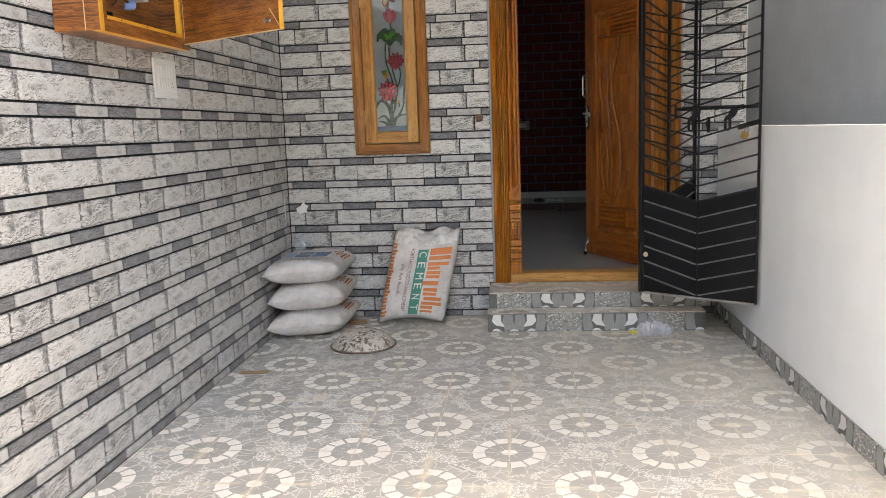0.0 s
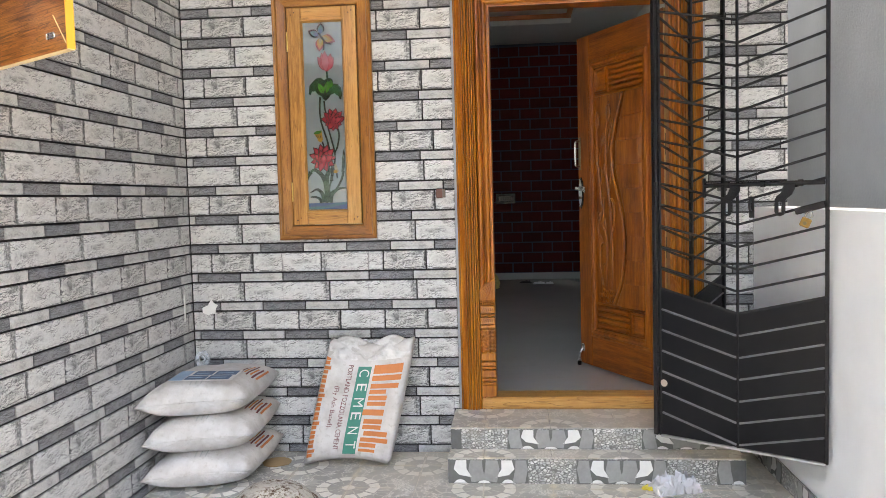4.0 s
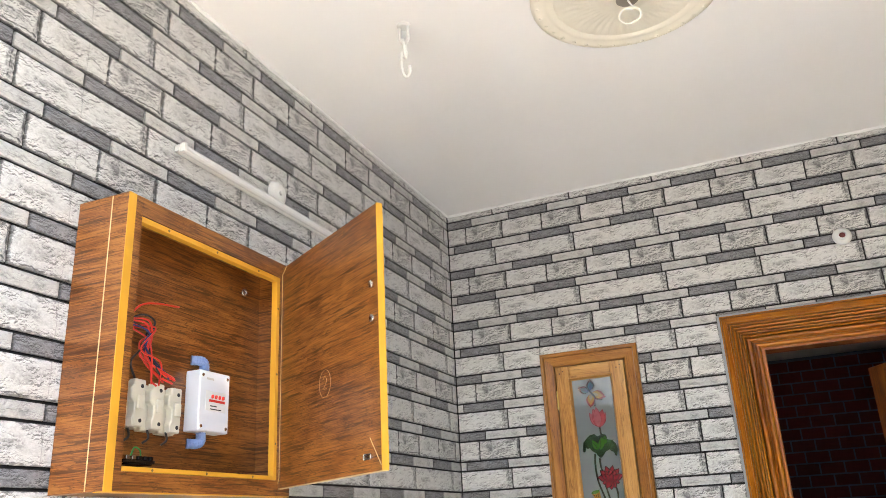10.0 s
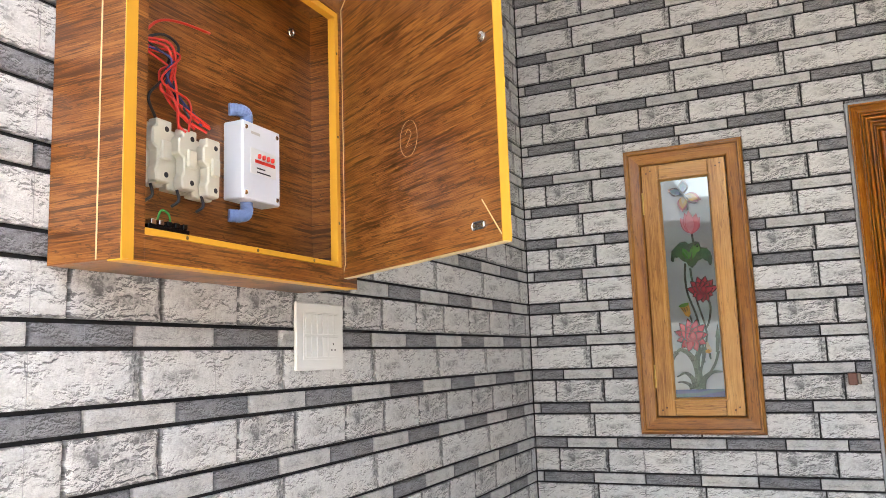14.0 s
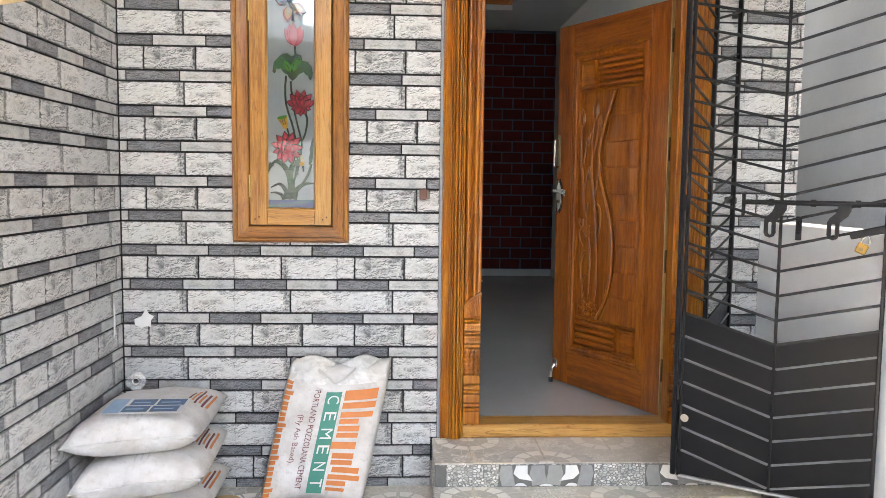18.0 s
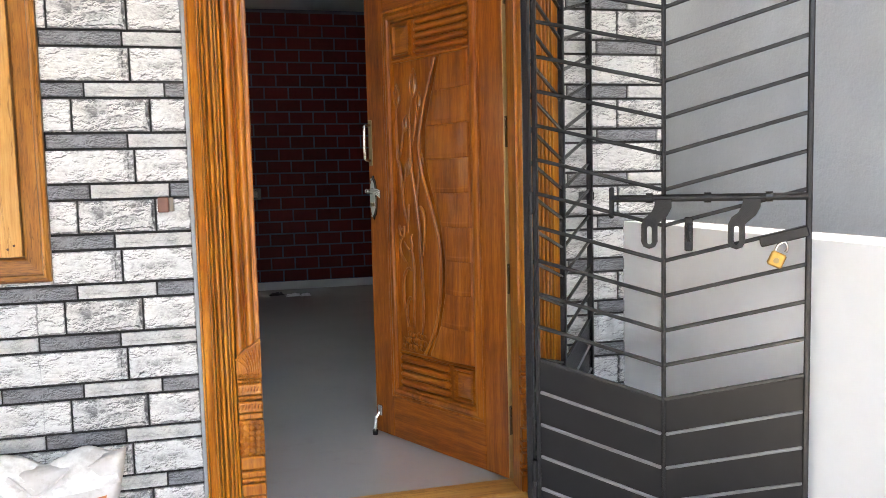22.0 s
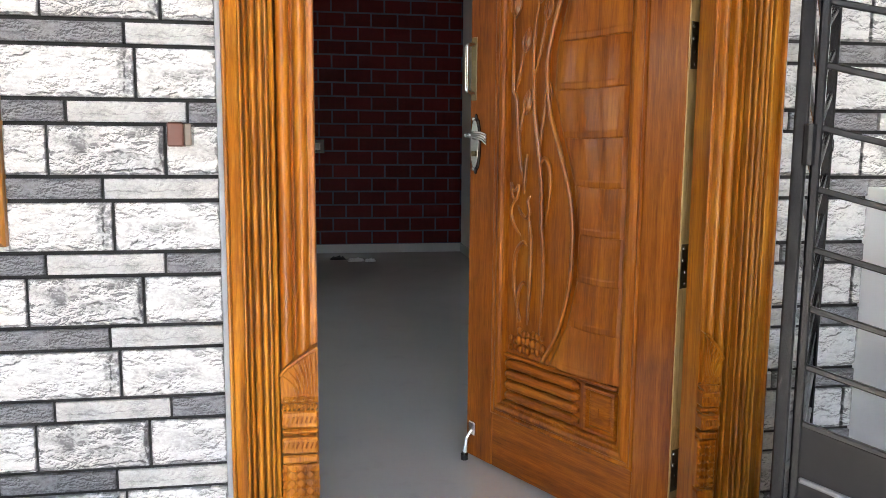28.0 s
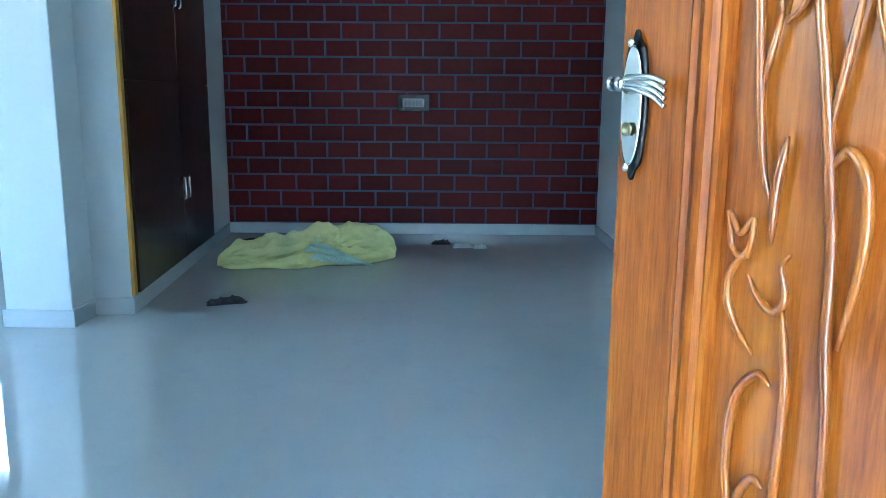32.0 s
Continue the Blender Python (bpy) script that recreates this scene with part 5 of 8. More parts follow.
part("chalk_mark", tube([(0.335 + 0.036 * math.cos(a), -0.0187, 0.268 + 0.040 * math.sin(a)) for a in (2 * math.pi * k / 28 for k in range(28))] , 0.0006, 4, closed=True), M_CHALK, cdoor, "chalk ring with a figure two")
part("chalk_figure", tube(smooth_path([(0.322, -0.0187, 0.280), (0.334, -0.0187, 0.289), (0.346, -0.0187, 0.276), (0.330, -0.0187, 0.258), (0.322, -0.0187, 0.252), (0.348, -0.0187, 0.252)]), 0.0006, 4), M_CHALK, cdoor)
part("door_handle", tube(smooth_path([(0.60, 0.0, 0.34), (0.60, 0.022, 0.345), (0.60, 0.024, 0.40), (0.60, 0.022, 0.455), (0.60, 0.0, 0.46)]), 0.005, 8), M_CHROME, cdoor, smooth=True)
M_BAKE = plain("ivory_porcelain", (0.60, 0.57, 0.47), 0.35, vary=0.06, scale=30)
M_STEELW = plain("white_enamel_box", (0.66, 0.70, 0.76), 0.35, vary=0.03, scale=20, relief=0.02)
M_COND = plain("blue_conduit", (0.18, 0.27, 0.50), 0.5, vary=0.06)
M_RED = plain("red_plastic", (0.62, 0.03, 0.02), 0.4, vary=0.06)
M_WIREB = plain("black_wire", (0.015, 0.015, 0.02), 0.5)
M_WIREBL = plain("blue_wire", (0.02, 0.03, 0.14), 0.5)
M_GREEN = plain("green_wire", (0.03, 0.30, 0.06), 0.5)
bk = LX + 0.055
for k in range(3):
    y = 3.030 + k * 0.070
    z = 1.856 - k * 0.003
    fuse = thing("fuse_carrier", pose(bk, y, z), "ivory porcelain rewirable fuse carrier on the board", "fuse", "fuses")
    part("fuse_base", box(0, 0, 0, 0.024, 0.062, 0.122, 0.003), M_BAKE, fuse)
    front_ = extruded([(0.018, 0.003), (0.055, 0.003), (0.057, 0.030), (0.057, 0.126), (0.016, 0.126), (0.016, 0.110), (0.006, 0.105), (0.006, 0.074), (0.020, 0.066), (0.020, 0.034), (0.014, 0.026)], 0.024, bevel=0.003)
    part("fuse_carrier_body", turned(front_, Matrix(((0, -1, 0, 0.0242), (1, 0, 0, 0), (0, 0, 1, 0), (0, 0, 0, 1)))), M_BAKE, fuse)
    part("fuse_grip", box(0.0484, 0.024, 0.046, 0.0560, 0.050, 0.084, 0.003), M_BAKE, fuse)
    for zz in (0.018, 0.108):
        part("terminal_hole", lathe([(0.0055, 0), (0.0055, 0.0006), (0, 0.0006)], 14), M_WIREB, fuse, at=pose(0.0484, 0.042, zz, 0, 90, 0))
mcb = thing("breaker_box", pose(bk, 3.292, 1.868), "white enamelled breaker box with four red levers", "breaker box")
part("case", box(0, 0, 0, 0.0540, 0.136, 0.176, 0.003), M_STEELW, mcb)
part("window_frame", box(0.0542, 0.026, 0.060, 0.0560, 0.118, 0.118, 0.0008), M_WHITE, mcb)
for k in range(4):
    part("breaker_lever", box(0.0562, 0.048 + k * 0.016, 0.096, 0.0640, 0.055 + k * 0.016, 0.107, 0.002), M_RED, mcb)
part("red_strip", box(0.0562, 0.040, 0.086, 0.0575, 0.112, 0.093), M_RED, mcb)
for k, w in enumerate((0.05, 0.03)):
    part("print_line", box(0.0562, 0.046, 0.064 + 0.009 * k, 0.0568, 0.046 + w, 0.067 + 0.009 * k), M_WIREB, mcb)
part("print_line", box(0.0544, 0.028, 0.150, 0.0549, 0.060, 0.156), M_UPPER, mcb)
for y in (0.012, 0.124):
    for z in (0.014, 0.162):
        part("screw", lathe([(0.0055, 0), (0.0045, 0.0016), (0, 0.002)], 12), M_CHROME, mcb, at=pose(0.0540, y, z, 0, 90, 0))
for nm, z, s in (("upper", 2.048, 1), ("lower", 1.866, -1)):
    pts = smooth_path([(bk + 0.022, 3.345, z - 0.004 * s), (bk + 0.023, 3.343, z + 0.022 * s), (bk + 0.020, 3.328, z + 0.030 * s), (bk + 0.004, 3.306, z + 0.030 * s)], 8)
    tagged(part("conduit_bend", tube(pts, 0.014, 12, taper=[1 + 0.07 * (i % 2) for i in range(len(pts))]), M_COND), "ribbed pale blue conduit bend", "conduit", "conduits")


def wire(pts, mat, label, r=0.0030):
    return tagged(part("wire", tube(smooth_path([(bk + a, b + (0.022 if c > 1.9 else 0), c) for a, b, c in pts]), r, 6), mat, smooth=True), label, "wire", "loose wires")


RW, BW = "loose red insulated wire in the cabinet", "loose black insulated wire in the cabinet"
wire([(0.006, 3.020, 2.150), (0.02, 3.05, 2.19), (0.03, 3.10, 2.205), (0.03, 3.19, 2.215)], M_RED, RW)
wire([(0.006, 3.020, 2.150), (0.03, 3.075, 2.15), (0.03, 3.09, 2.10), (0.025, 3.075, 2.04), (0.04, 3.12, 2.00), (0.05, 3.16, 1.985)], M_RED, RW)
wire([(0.006, 3.022, 2.146), (0.028, 3.07, 2.14), (0.03, 3.08, 2.09), (0.03, 3.07, 2.05), (0.04, 3.13, 2.01), (0.05, 3.17, 1.995)], M_RED, RW)
wire([(0.006, 3.022, 2.148), (0.025, 3.06, 2.165), (0.03, 3.095, 2.155), (0.03, 3.095, 2.13)], M_WIREB, BW)
wire([(0.02, 3.085, 2.13), (0.03, 3.055, 2.07), (0.02, 3.03, 2.03), (0.03, 3.04, 1.985)], M_WIREB, BW)
wire([(0.028, 3.09, 2.12), (0.035, 3.06, 2.08), (0.03, 3.11, 2.04), (0.035, 3.14, 2.02)], M_WIREBL, "loose dark blue insulated wire in the cabinet")
wire([(0.03, 3.07, 2.06), (0.04, 3.085, 2.02), (0.04, 3.09, 1.985), (0.05, 3.10, 1.97)], M_RED, RW, 0.0028)
wire([(0.03, 3.08, 2.05), (0.03, 3.12, 2.03), (0.04, 3.155, 2.01)], M_WIREB, BW)
rw = random.Random(4)
for k in range(6):
    j = lambda s: (rw.random() - 0.5) * s
    c = (M_RED, M_RED, M_WIREB, M_RED, M_WIREBL, M_RED, M_WIREB, M_RED)[k]
    wire([(0.010, 3.025 + j(0.02), 2.14 + j(0.03)), (0.030 + j(0.01), 3.085 + j(0.04), 2.12 + j(0.04)), (0.035 + j(0.02), 3.060 + j(0.06), 2.07 + j(0.04)), (0.036 + j(0.02), 3.105 + j(0.07), 2.03 + j(0.03)), (0.045 + j(0.02), 3.09 + 0.015 * k, 1.985 + j(0.03))],
         c, RW if c is M_RED else (BW if c is M_WIREB else "loose dark blue insulated wire in the cabinet"), 0.0024)
for k in range(3):
    y = 3.05 + 0.07 * k
    wire([(0.03, y, 1.856), (0.03, y + 0.006, 1.835), (0.02, y - 0.004, 1.822)], M_WIREB, BW)
term = thing("terminal_strip", pose(bk, 3.035, 1.768), "small dark terminal strip with a green earth wire", "terminal strip")
part("strip", box(0.03, 0, 0, 0.042, 0.11, 0.008, 0.001), M_DARKM, term)
for k in range(5):
    part("terminal", box(0.028, 0.006 + 0.021 * k, 0.008, 0.044, 0.018 + 0.021 * k, 0.018, 0.001), M_CHROME if k < 2 else M_DARKM, term)
part("earth_wire", tube(smooth_path([(0.034, 0.03, 0.018), (0.03, 0.045, 0.04), (0.034, 0.06, 0.034), (0.034, 0.065, 0.018)]), 0.0022, 6), M_GREEN, term)
part("strip_foot", box(0, 0.01, -0.004, 0.042, 0.10, 0, 0.001), M_DARKM, term)
for y, z in ((3.55, 2.35), (3.55, 1.755)):
    tagged(part("washer", tube([(bk + 0.003, y + 0.010 * math.cos(a), z + 0.010 * math.sin(a)) for a in (2 * math.pi * k / 18 for k in range(18))], 0.003, 6, closed=True), M_CHROME), "round steel fixing washer on the board", "washer", "washers")

# ---- switch plate, tube light, holders ----
M_PLATE = plain("white_switch_plastic", (0.74, 0.74, 0.72), 0.3, vary=0.02, scale=10, relief=0.02)
sw = thing("switch_plate", pose(LX, 3.628, 1.489), "white two-row modular switch plate with a socket", "switch plate")
part("frame", box(0.0, 0, 0, 0.010, 0.228, 0.178, 0.004), M_PLATE, sw)
part("inner_frame", box(0.0102, 0.030, 0.028, 0.0125, 0.198, 0.152, 0.001), M_PLATE, sw)
for r in range(2):
    for k in range(6 if r else 5):
        if r == 0 and k == 4:
            s = part("socket", box(0.0127, 0.036 + 4 * 0.0265, 0.034, 0.015, 0.036 + 6 * 0.0265 - 0.002, 0.088, 0.001), M_PLATE, sw)
            for a, b in ((0.025, 0.038), (0.017, 0.022), (0.033, 0.022)):
                part("pin_hole", lathe([(0.0028, 0), (0.0028, 0.0005), (0, 0.0005)], 8), M_WIREB, s, at=pose(0.0151, 0.036 + 4 * 0.0265 + a, 0.034 + b - 0.003, 0, 90, 0))
        else:
            y = 0.036 + k * 0.0265
            part("rocker", box(0.0127, y, 0.034 + r * 0.060, 0.0155, y + 0.0245, 0.088 + r * 0.060, 0.0015), M_PLATE, sw)
tl = thing("tube_light", pose(LX, 3.237, 2.762), "slim white batten tube light, switched off", "light fitting")
part("batten", box(0.0, 0, -0.012, 0.022, 1.20, 0.014, 0.003), M_PLATE, tl)
part("diffuser", tube([(0.028, 0.008, 0.0), (0.028, 1.192, 0.0)], 0.014, 12), plain("milky_tube", (0.78, 0.78, 0.78), 0.25, vary=0.01), tl)
for y in (0.0, 1.185):
    part("end_cap", box(0.0225, y, -0.017, 0.044, y + 0.015, 0.017, 0.003), M_PLATE, tl)
jb = thing("junction_disc", pose(LX, 3.800, 2.818, 0, 90, 0), "round white junction cover above the tube light", "junction cover")
part("cover", lathe([(0, 0.022), (0.030, 0.022), (0.046, 0.016), (0.052, 0.0)], 28), M_PLATE, jb, smooth=True)
part("cover_knob", lathe([(0, 0.030), (0.008, 0.030), (0.010, 0.0222)], 14), M_PLATE, jb)
bh = thing("bulb_holder", pose(0.501, WY, 2.818, 90, 0, 0), "white wall bulb holder with a dark red centre", "bulb holder")
part("rim", lathe([(0, 0.010), (0.024, 0.012), (0.040, 0.008), (0.044, 0.0)], 28), M_PLATE, bh, smooth=True)
part("socket_ring", lathe([(0.019, 0.0125), (0.019, 0.030), (0.015, 0.030), (0.015, 0.0125)], 20), M_PLATE, bh)
part("socket_core", lathe([(0, 0.019), (0.014, 0.019), (0.0145, 0.0125)], 16), plain("dark_red_socket", (0.11, 0.015, 0.012), 0.4), bh)
bell = thing("bell_push", pose(-0.212, WY, 1.372), "small brown cable box taped to the wall", "bell box")
M_BROWN = plain("brown_plastic", (0.13, 0.045, 0.028), 0.45, vary=0.15)
part("box", box(-0.020, -0.048, -0.024, 0.012, -0.002, 0.024, 0.003), M_BROWN, bell)
part("clear_cover", box(0.0125, -0.040, -0.022, 0.026, -0.002, 0.022, 0.002), plain("smoky_cover", (0.19, 0.15, 0.12), 0.2), bell)
M_GYP = plain("white_filler", (0.80, 0.80, 0.78), 0.8, vary=0.05, scale=40, relief=0.3)


def blob(pts, depth):
    return extruded(pts, depth, bevel=0.001)


patch = part("plaster_patch", blob([(-0.05, -0.02), (-0.02, -0.035), (0.005, -0.025), (0.02, -0.03), (0.022, 0.0), (0.036, 0.02), (0.014, 0.03), (0.0, 0.052), (-0.02, 0.02), (-0.052, 0.006)], 0.004), M_GYP, at=pose(-1.467, WY, 0.785))
tagged(patch, "torn white filler patch on the tiled wall", "wall patch")
patch2 = part("plaster_patch", blob([(-0.010, -0.07), (0.006, -0.06), (0.010, 0.0), (0.004, 0.07), (-0.006, 0.075), (-0.004, 0.01)], 0.004), M_GYP, at=pose(LX, 5.455, 0.800, 0, 0, 90))
tagged(patch2, "thin white filler streak on the tiled wall", "wall patch")

# ---- ceiling rose and hooks ----
M_IVORY = plain("ivory_plaster", (0.84, 0.80, 0.69), 0.6, vary=0.04, scale=8, relief=0.05)
rose = thing("ceiling_rose", pose(-0.17, 3.915, CZ), "round ivory plaster ceiling rose with a fluted dish", "ceiling rose")
part("rim", lathe([(0.345, 0.0), (0.345, -0.006), (0.330, -0.014), (0.312, -0.014), (0.300, -0.008), (0.290, -0.012), (0.275, -0.012), (0.262, -0.006)], 64), M_IVORY, rose, smooth=True)
bm = bmesh.new()
rings = []
for r, z in ((0.262, -0.006), (0.20, -0.010), (0.14, -0.016), (0.10, -0.026), (0.075, -0.036), (0.05, -0.038), (0.03, -0.036)):
    rings.append([bm.verts.new((r * math.cos(a), r * math.sin(a), z + (0.0016 if (k % 2) else -0.0010) * (r / 0.26) * (1 if 0.1 < r < 0.25 else 0))) for k, a in ((k, 2 * math.pi * k / 96) for k in range(96))])
for a, b in zip(rings, rings[1:]):
    for k in range(96):
        bm.faces.new((a[k], a[(k + 1) % 96], b[(k + 1) % 96], b[k]))
bm.faces.new(rings[-1])
bmesh.ops.recalc_face_normals(bm, faces=bm.faces[:])
part("dish", bm, M_IVORY, rose)
bm = bmesh.new()
for k in range(36):
    b = bmesh.new()
    bmesh.ops.create_icosphere(b, subdivisions=1, radius=0.008)
    a = 2 * math.pi * k / 36
    turned(b, Matrix.Translation((0.320 * math.cos(a), 0.320 * math.sin(a), -0.0145)) @ Matrix.Diagonal((1, 1, 0.4, 1)))
    join(bm, b)
tagged(part("bead_band", bm, M_IVORY, rose, smooth=True), kind="stuff")
part("cable_hole", lathe([(0.040, -0.0385), (0.040, -0.0365)], 20), plain("grey_hole", (0.18, 0.17, 0.15), 0.8), rose)
part("hole_plate", lathe([(0, -0.0392), (0.041, -0.0392), (0.041, -0.038)], 20), plain("grey_shade", (0.26, 0.24, 0.20), 0.8), rose)
for k, c in enumerate((M_PLATE, M_IVORY)):
    part("cable_loop", tube(smooth_path([(0.0, 0.006 * k, -0.038), (0.012, 0.01, -0.062), (0.036, 0.014 + 0.01 * k, -0.085), (0.030, 0.012, -0.12), (-0.012, 0.008, -0.132), (-0.038, 0.004, -0.105), (-0.020, 0.006, -0.072), (0.014 + 0.02 * k, 0.010, -0.078)]), 0.0032, 8), c, rose, smooth=True)
hk = None
for x, y in ((-0.969, 3.735), (0.632, 3.748)):
    if hk is None:
        hk = thing("swing_hook", pose(x, y, CZ), "white painted swing hook hanging from the ceiling", "hook", "swing hooks")
        part("hook_base", lathe([(0, -0.010), (0.020, -0.010), (0.026, -0.004), (0.026, 0)], 20), M_PLATE, hk)
        part("hook_staple", tube(smooth_path([(-0.016, 0, -0.006), (-0.017, 0, -0.050), (-0.010, 0, -0.072), (0.002, 0, -0.080), (0.014, 0, -0.070), (0.017, 0, -0.048), (0.016, 0, -0.006)]), 0.0058, 8), M_PLATE, hk, smooth=True)
        part("chain_link", tube(smooth_path([(0.000, -0.012, -0.070), (0.004, -0.014, -0.100), (0.004, -0.010, -0.130), (0.002, 0.002, -0.142), (0.000, 0.012, -0.128), (-0.002, 0.014, -0.098), (0.000, 0.006, -0.072), (0.000, -0.012, -0.070)]), 0.0052, 8), M_PLATE, hk, smooth=True)
        part("hanging_hook", tube(smooth_path([(-0.010, 0.0, -0.128), (-0.016, 0.002, -0.160), (-0.010, 0.004, -0.205), (0.004, 0.004, -0.222), (0.016, 0.003, -0.208), (0.018, 0.002, -0.180)]), 0.0056, 8, taper=None), M_PLATE, hk, smooth=True)
        part("hook_eye", tube([(0.012 * math.cos(a) - 0.002, 0.0, -0.126 + 0.012 * math.sin(a)) for a in (2 * math.pi * k / 16 for k in range(16))], 0.0045, 6, closed=True), M_PLATE, hk, smooth=True)
    else:
        copy_thing(hk, pose(x, y, CZ, 0, 0, 12))

# ---- cement sacks ----
def sack_mat(name, band):
    m, nt, b = material(name, 0.55)
    v = coords(nt, "Object")
    w1 = node(nt, "TexWave", Scale=120.0, Distortion=0.3)
    link(nt, v, w1.inputs["Vector"])
    n1, n2 = noise_of(nt, 9, 4, 0.6, v), noise_of(nt, 45, 4, 0.6, v)
    col = ramp(nt, n1, [(0.3, (0.50, 0.47, 0.44)), (0.65, (0.70, 0.68, 0.66))])
    col = mix(nt, ramp(nt, n2, [(0.56, (0, 0, 0)), (0.72, (0.5, 0.5, 0.5))]), col, (0.42, 0.38, 0.34))
    link(nt, col, b.inputs["Base Color"])
    h = math_node(nt, "ADD", math_node(nt, "MULTIPLY", n1, 1.0), math_node(nt, "MULTIPLY", w1.outputs["Fac"], 0.04))
    bump(nt, b, h, 0.4, 0.02)
    return m


M_SACK = sack_mat("woven_sack", 0)
M_ORANGE = plain("orange_print", (0.62, 0.20, 0.055), 0.6, vary=0.12, scale=40)
M_TEALP = plain("green_print", (0.045, 0.24, 0.18), 0.6, vary=0.1, scale=40)
M_MAROON = plain("maroon_print", (0.16, 0.03, 0.035), 0.6, vary=0.1, scale=40)
M_WPRINT = plain("white_print", (0.70, 0.69, 0.66), 0.6, vary=0.04)


def sack_shape(lx, ly, h, seed, nx=22, ny=16, skew=0.0, lean_x=0.0):
    """The upper and lower skin of a filled woven sack, pinched along its ends; returns bmesh and its height function."""
    rs = random.Random(seed)
    ox, oy = rs.random() * 50, rs.random() * 50

    def prof(u, v):
        e = max(0.0, 1 - abs(2 * u - 1) ** 3.2) ** 0.55
        s = max(0.0, 1 - abs(2 * v - 1) ** 4.0) ** 0.5
        return e * s

    def place(u, v, top):
        p = prof(u, v)
        wob = noise.noise((u * 4 + ox, v * 4 + oy, 1.3 if top else 4.0)) * 0.14
        k = 1 - 0.10 * (1 - abs(2 * u - 1) ** 2) * abs(2 * v - 1) ** 3
        x, y = (u - 0.5) * lx * (1 - 0.03 * abs(2 * v - 1) ** 4), (v - 0.5) * ly * (0.90 + 0.10 * abs(2 * u - 1) ** 2)
        z = h * 0.5 + (h * (0.5 + wob * (0.6 if top else 0.15)) * p) * (1 if top else -0.96)
        return Vector((x + y * lean_x, y + x * skew, max(z, 0.001)))

    bm = bmesh.new()
    grids = []
    for top in (True, False):
        grids.append([[bm.verts.new(place(i / nx, j / ny, top)) for j in range(ny + 1)] for i in range(nx + 1)])
    for g in grids:
        for i in range(nx):
            for j in range(ny):
                bm.faces.new((g[i][j], g[i + 1][j], g[i + 1][j + 1], g[i][j + 1]))
    bmesh.ops.remove_doubles(bm, verts=bm.verts[:], dist=0.0015)
    bmesh.ops.recalc_face_normals(bm, faces=bm.faces[:])
    return bm, place


def print_patch(place, u0, u1, v0, v1, mat, parent, name, n=8, lift=0.0015):
    bm = bmesh.new()
    g = []
    for i in range(n + 1):
        row = []
        for j in range(n + 1):
            row.append(bm.verts.new(place(u0 + (u1 - u0) * i / n, v0 + (v1 - v0) * j / n, True) + Vector((0, 0, lift))))
        g.append(row)
    for i in range(n):
        for j in range(n):
            bm.faces.new((g[i][j], g[i + 1][j], g[i + 1][j + 1], g[i][j + 1]))
    bmesh.ops.recalc_face_normals(bm, faces=bm.faces[:])
    return part(name, bm, mat, parent, smooth=True)


stack = ((-1.325, 5.215, 0.0, 0, 1), (-1.318, 5.205, 0.172, 3, 2), (-1.330, 5.200, 0.344, 1, 3))
for x, y, z, a, sd in stack:
    s = thing("cement_sack", pose(x, y, z, 0, 0, a + 180), "full white woven cement sack lying in a stack by the wall", "sack", "stacked sacks")
    bm, pl = sack_shape(0.47, 0.60, 0.188, sd, skew=0.28)
    part("sack_body", bm, M_SACK, s, smooth=True)
    part("stitched_seam", tube([pl(i / 14, 1.0, True) for i in range(15)], 0.004, 5), M_SACK, s)
    for k in range(6):
        print_patch(pl, 0.03 + 0.028 * k, 0.045 + 0.028 * k, 0.25 + 0.05 * (k % 3), 0.60 + 0.04 * (k % 2), M_MAROON if k % 2 else M_ORANGE, s, "print_bar", 5)
    for k in range(3):
        print_patch(pl, 0.45 + 0.05 * k, 0.462 + 0.05 * k, 0.78, 0.90, M_UPPER, s, "print_bar", 4)
label_sheet = thing("printed_sheet", pose(-1.305, 5.06, 0.535, 1, 0, 3), "blue and white printed sheet lying on the sacks", "printed sheet")
part("sheet", box(-0.15, -0.095, 0, 0.15, 0.095, 0.0015), M_WPRINT, label_sheet)
M_PBLUE = plain("blue_print", (0.06, 0.12, 0.22), 0.5, vary=0.5, scale=45)
M_PSKY = plain("pale_blue_print", (0.28, 0.42, 0.58), 0.5, vary=0.2, scale=20)
part("print_margin", box(-0.148, -0.093, 0.0017, -0.085, 0.093, 0.0019), M_PSKY, label_sheet)
for x0, x1, y0, y1 in ((-0.080, 0.018, -0.080, -0.005), (0.026, 0.130, -0.080, -0.005), (-0.070, 0.024, 0.005, 0.085), (0.034, 0.140, 0.005, 0.085)):
    part("print_block", box(x0, y0, 0.0020, x1, y1, 0.0024), M_PBLUE, label_sheet)
    part("print_bar", box(x0 + 0.012, y0 + 0.030, 0.0025, x1 - 0.020, y0 + 0.042, 0.0028), M_PSKY, label_sheet)
jar = thing("tape_roll", pose(-1.455, 5.385, 0.552, 82, 0, 12), "roll of clear adhesive tape standing on the sacks", "tape")
M_CLEAR, _nt, _b = material("clear_plastic", 0.12)
_b.inputs["Alpha"].default_value, _b.inputs["IOR"].default_value = 0.26, 1.4
_b.inputs["Base Color"].default_value = (0.85, 0.86, 0.87, 1)
part("tape", lathe([(0.015, -0.015), (0.038, -0.015), (0.039, -0.013), (0.039, 0.013), (0.038, 0.015), (0.015, 0.015), (0.015, -0.015)], 36), M_CLEAR, jar, smooth=False)
part("tape_core", lathe([(0.012, -0.016), (0.0148, -0.016), (0.0148, 0.016), (0.012, 0.016), (0.012, -0.016)], 24), M_WPRINT, jar)

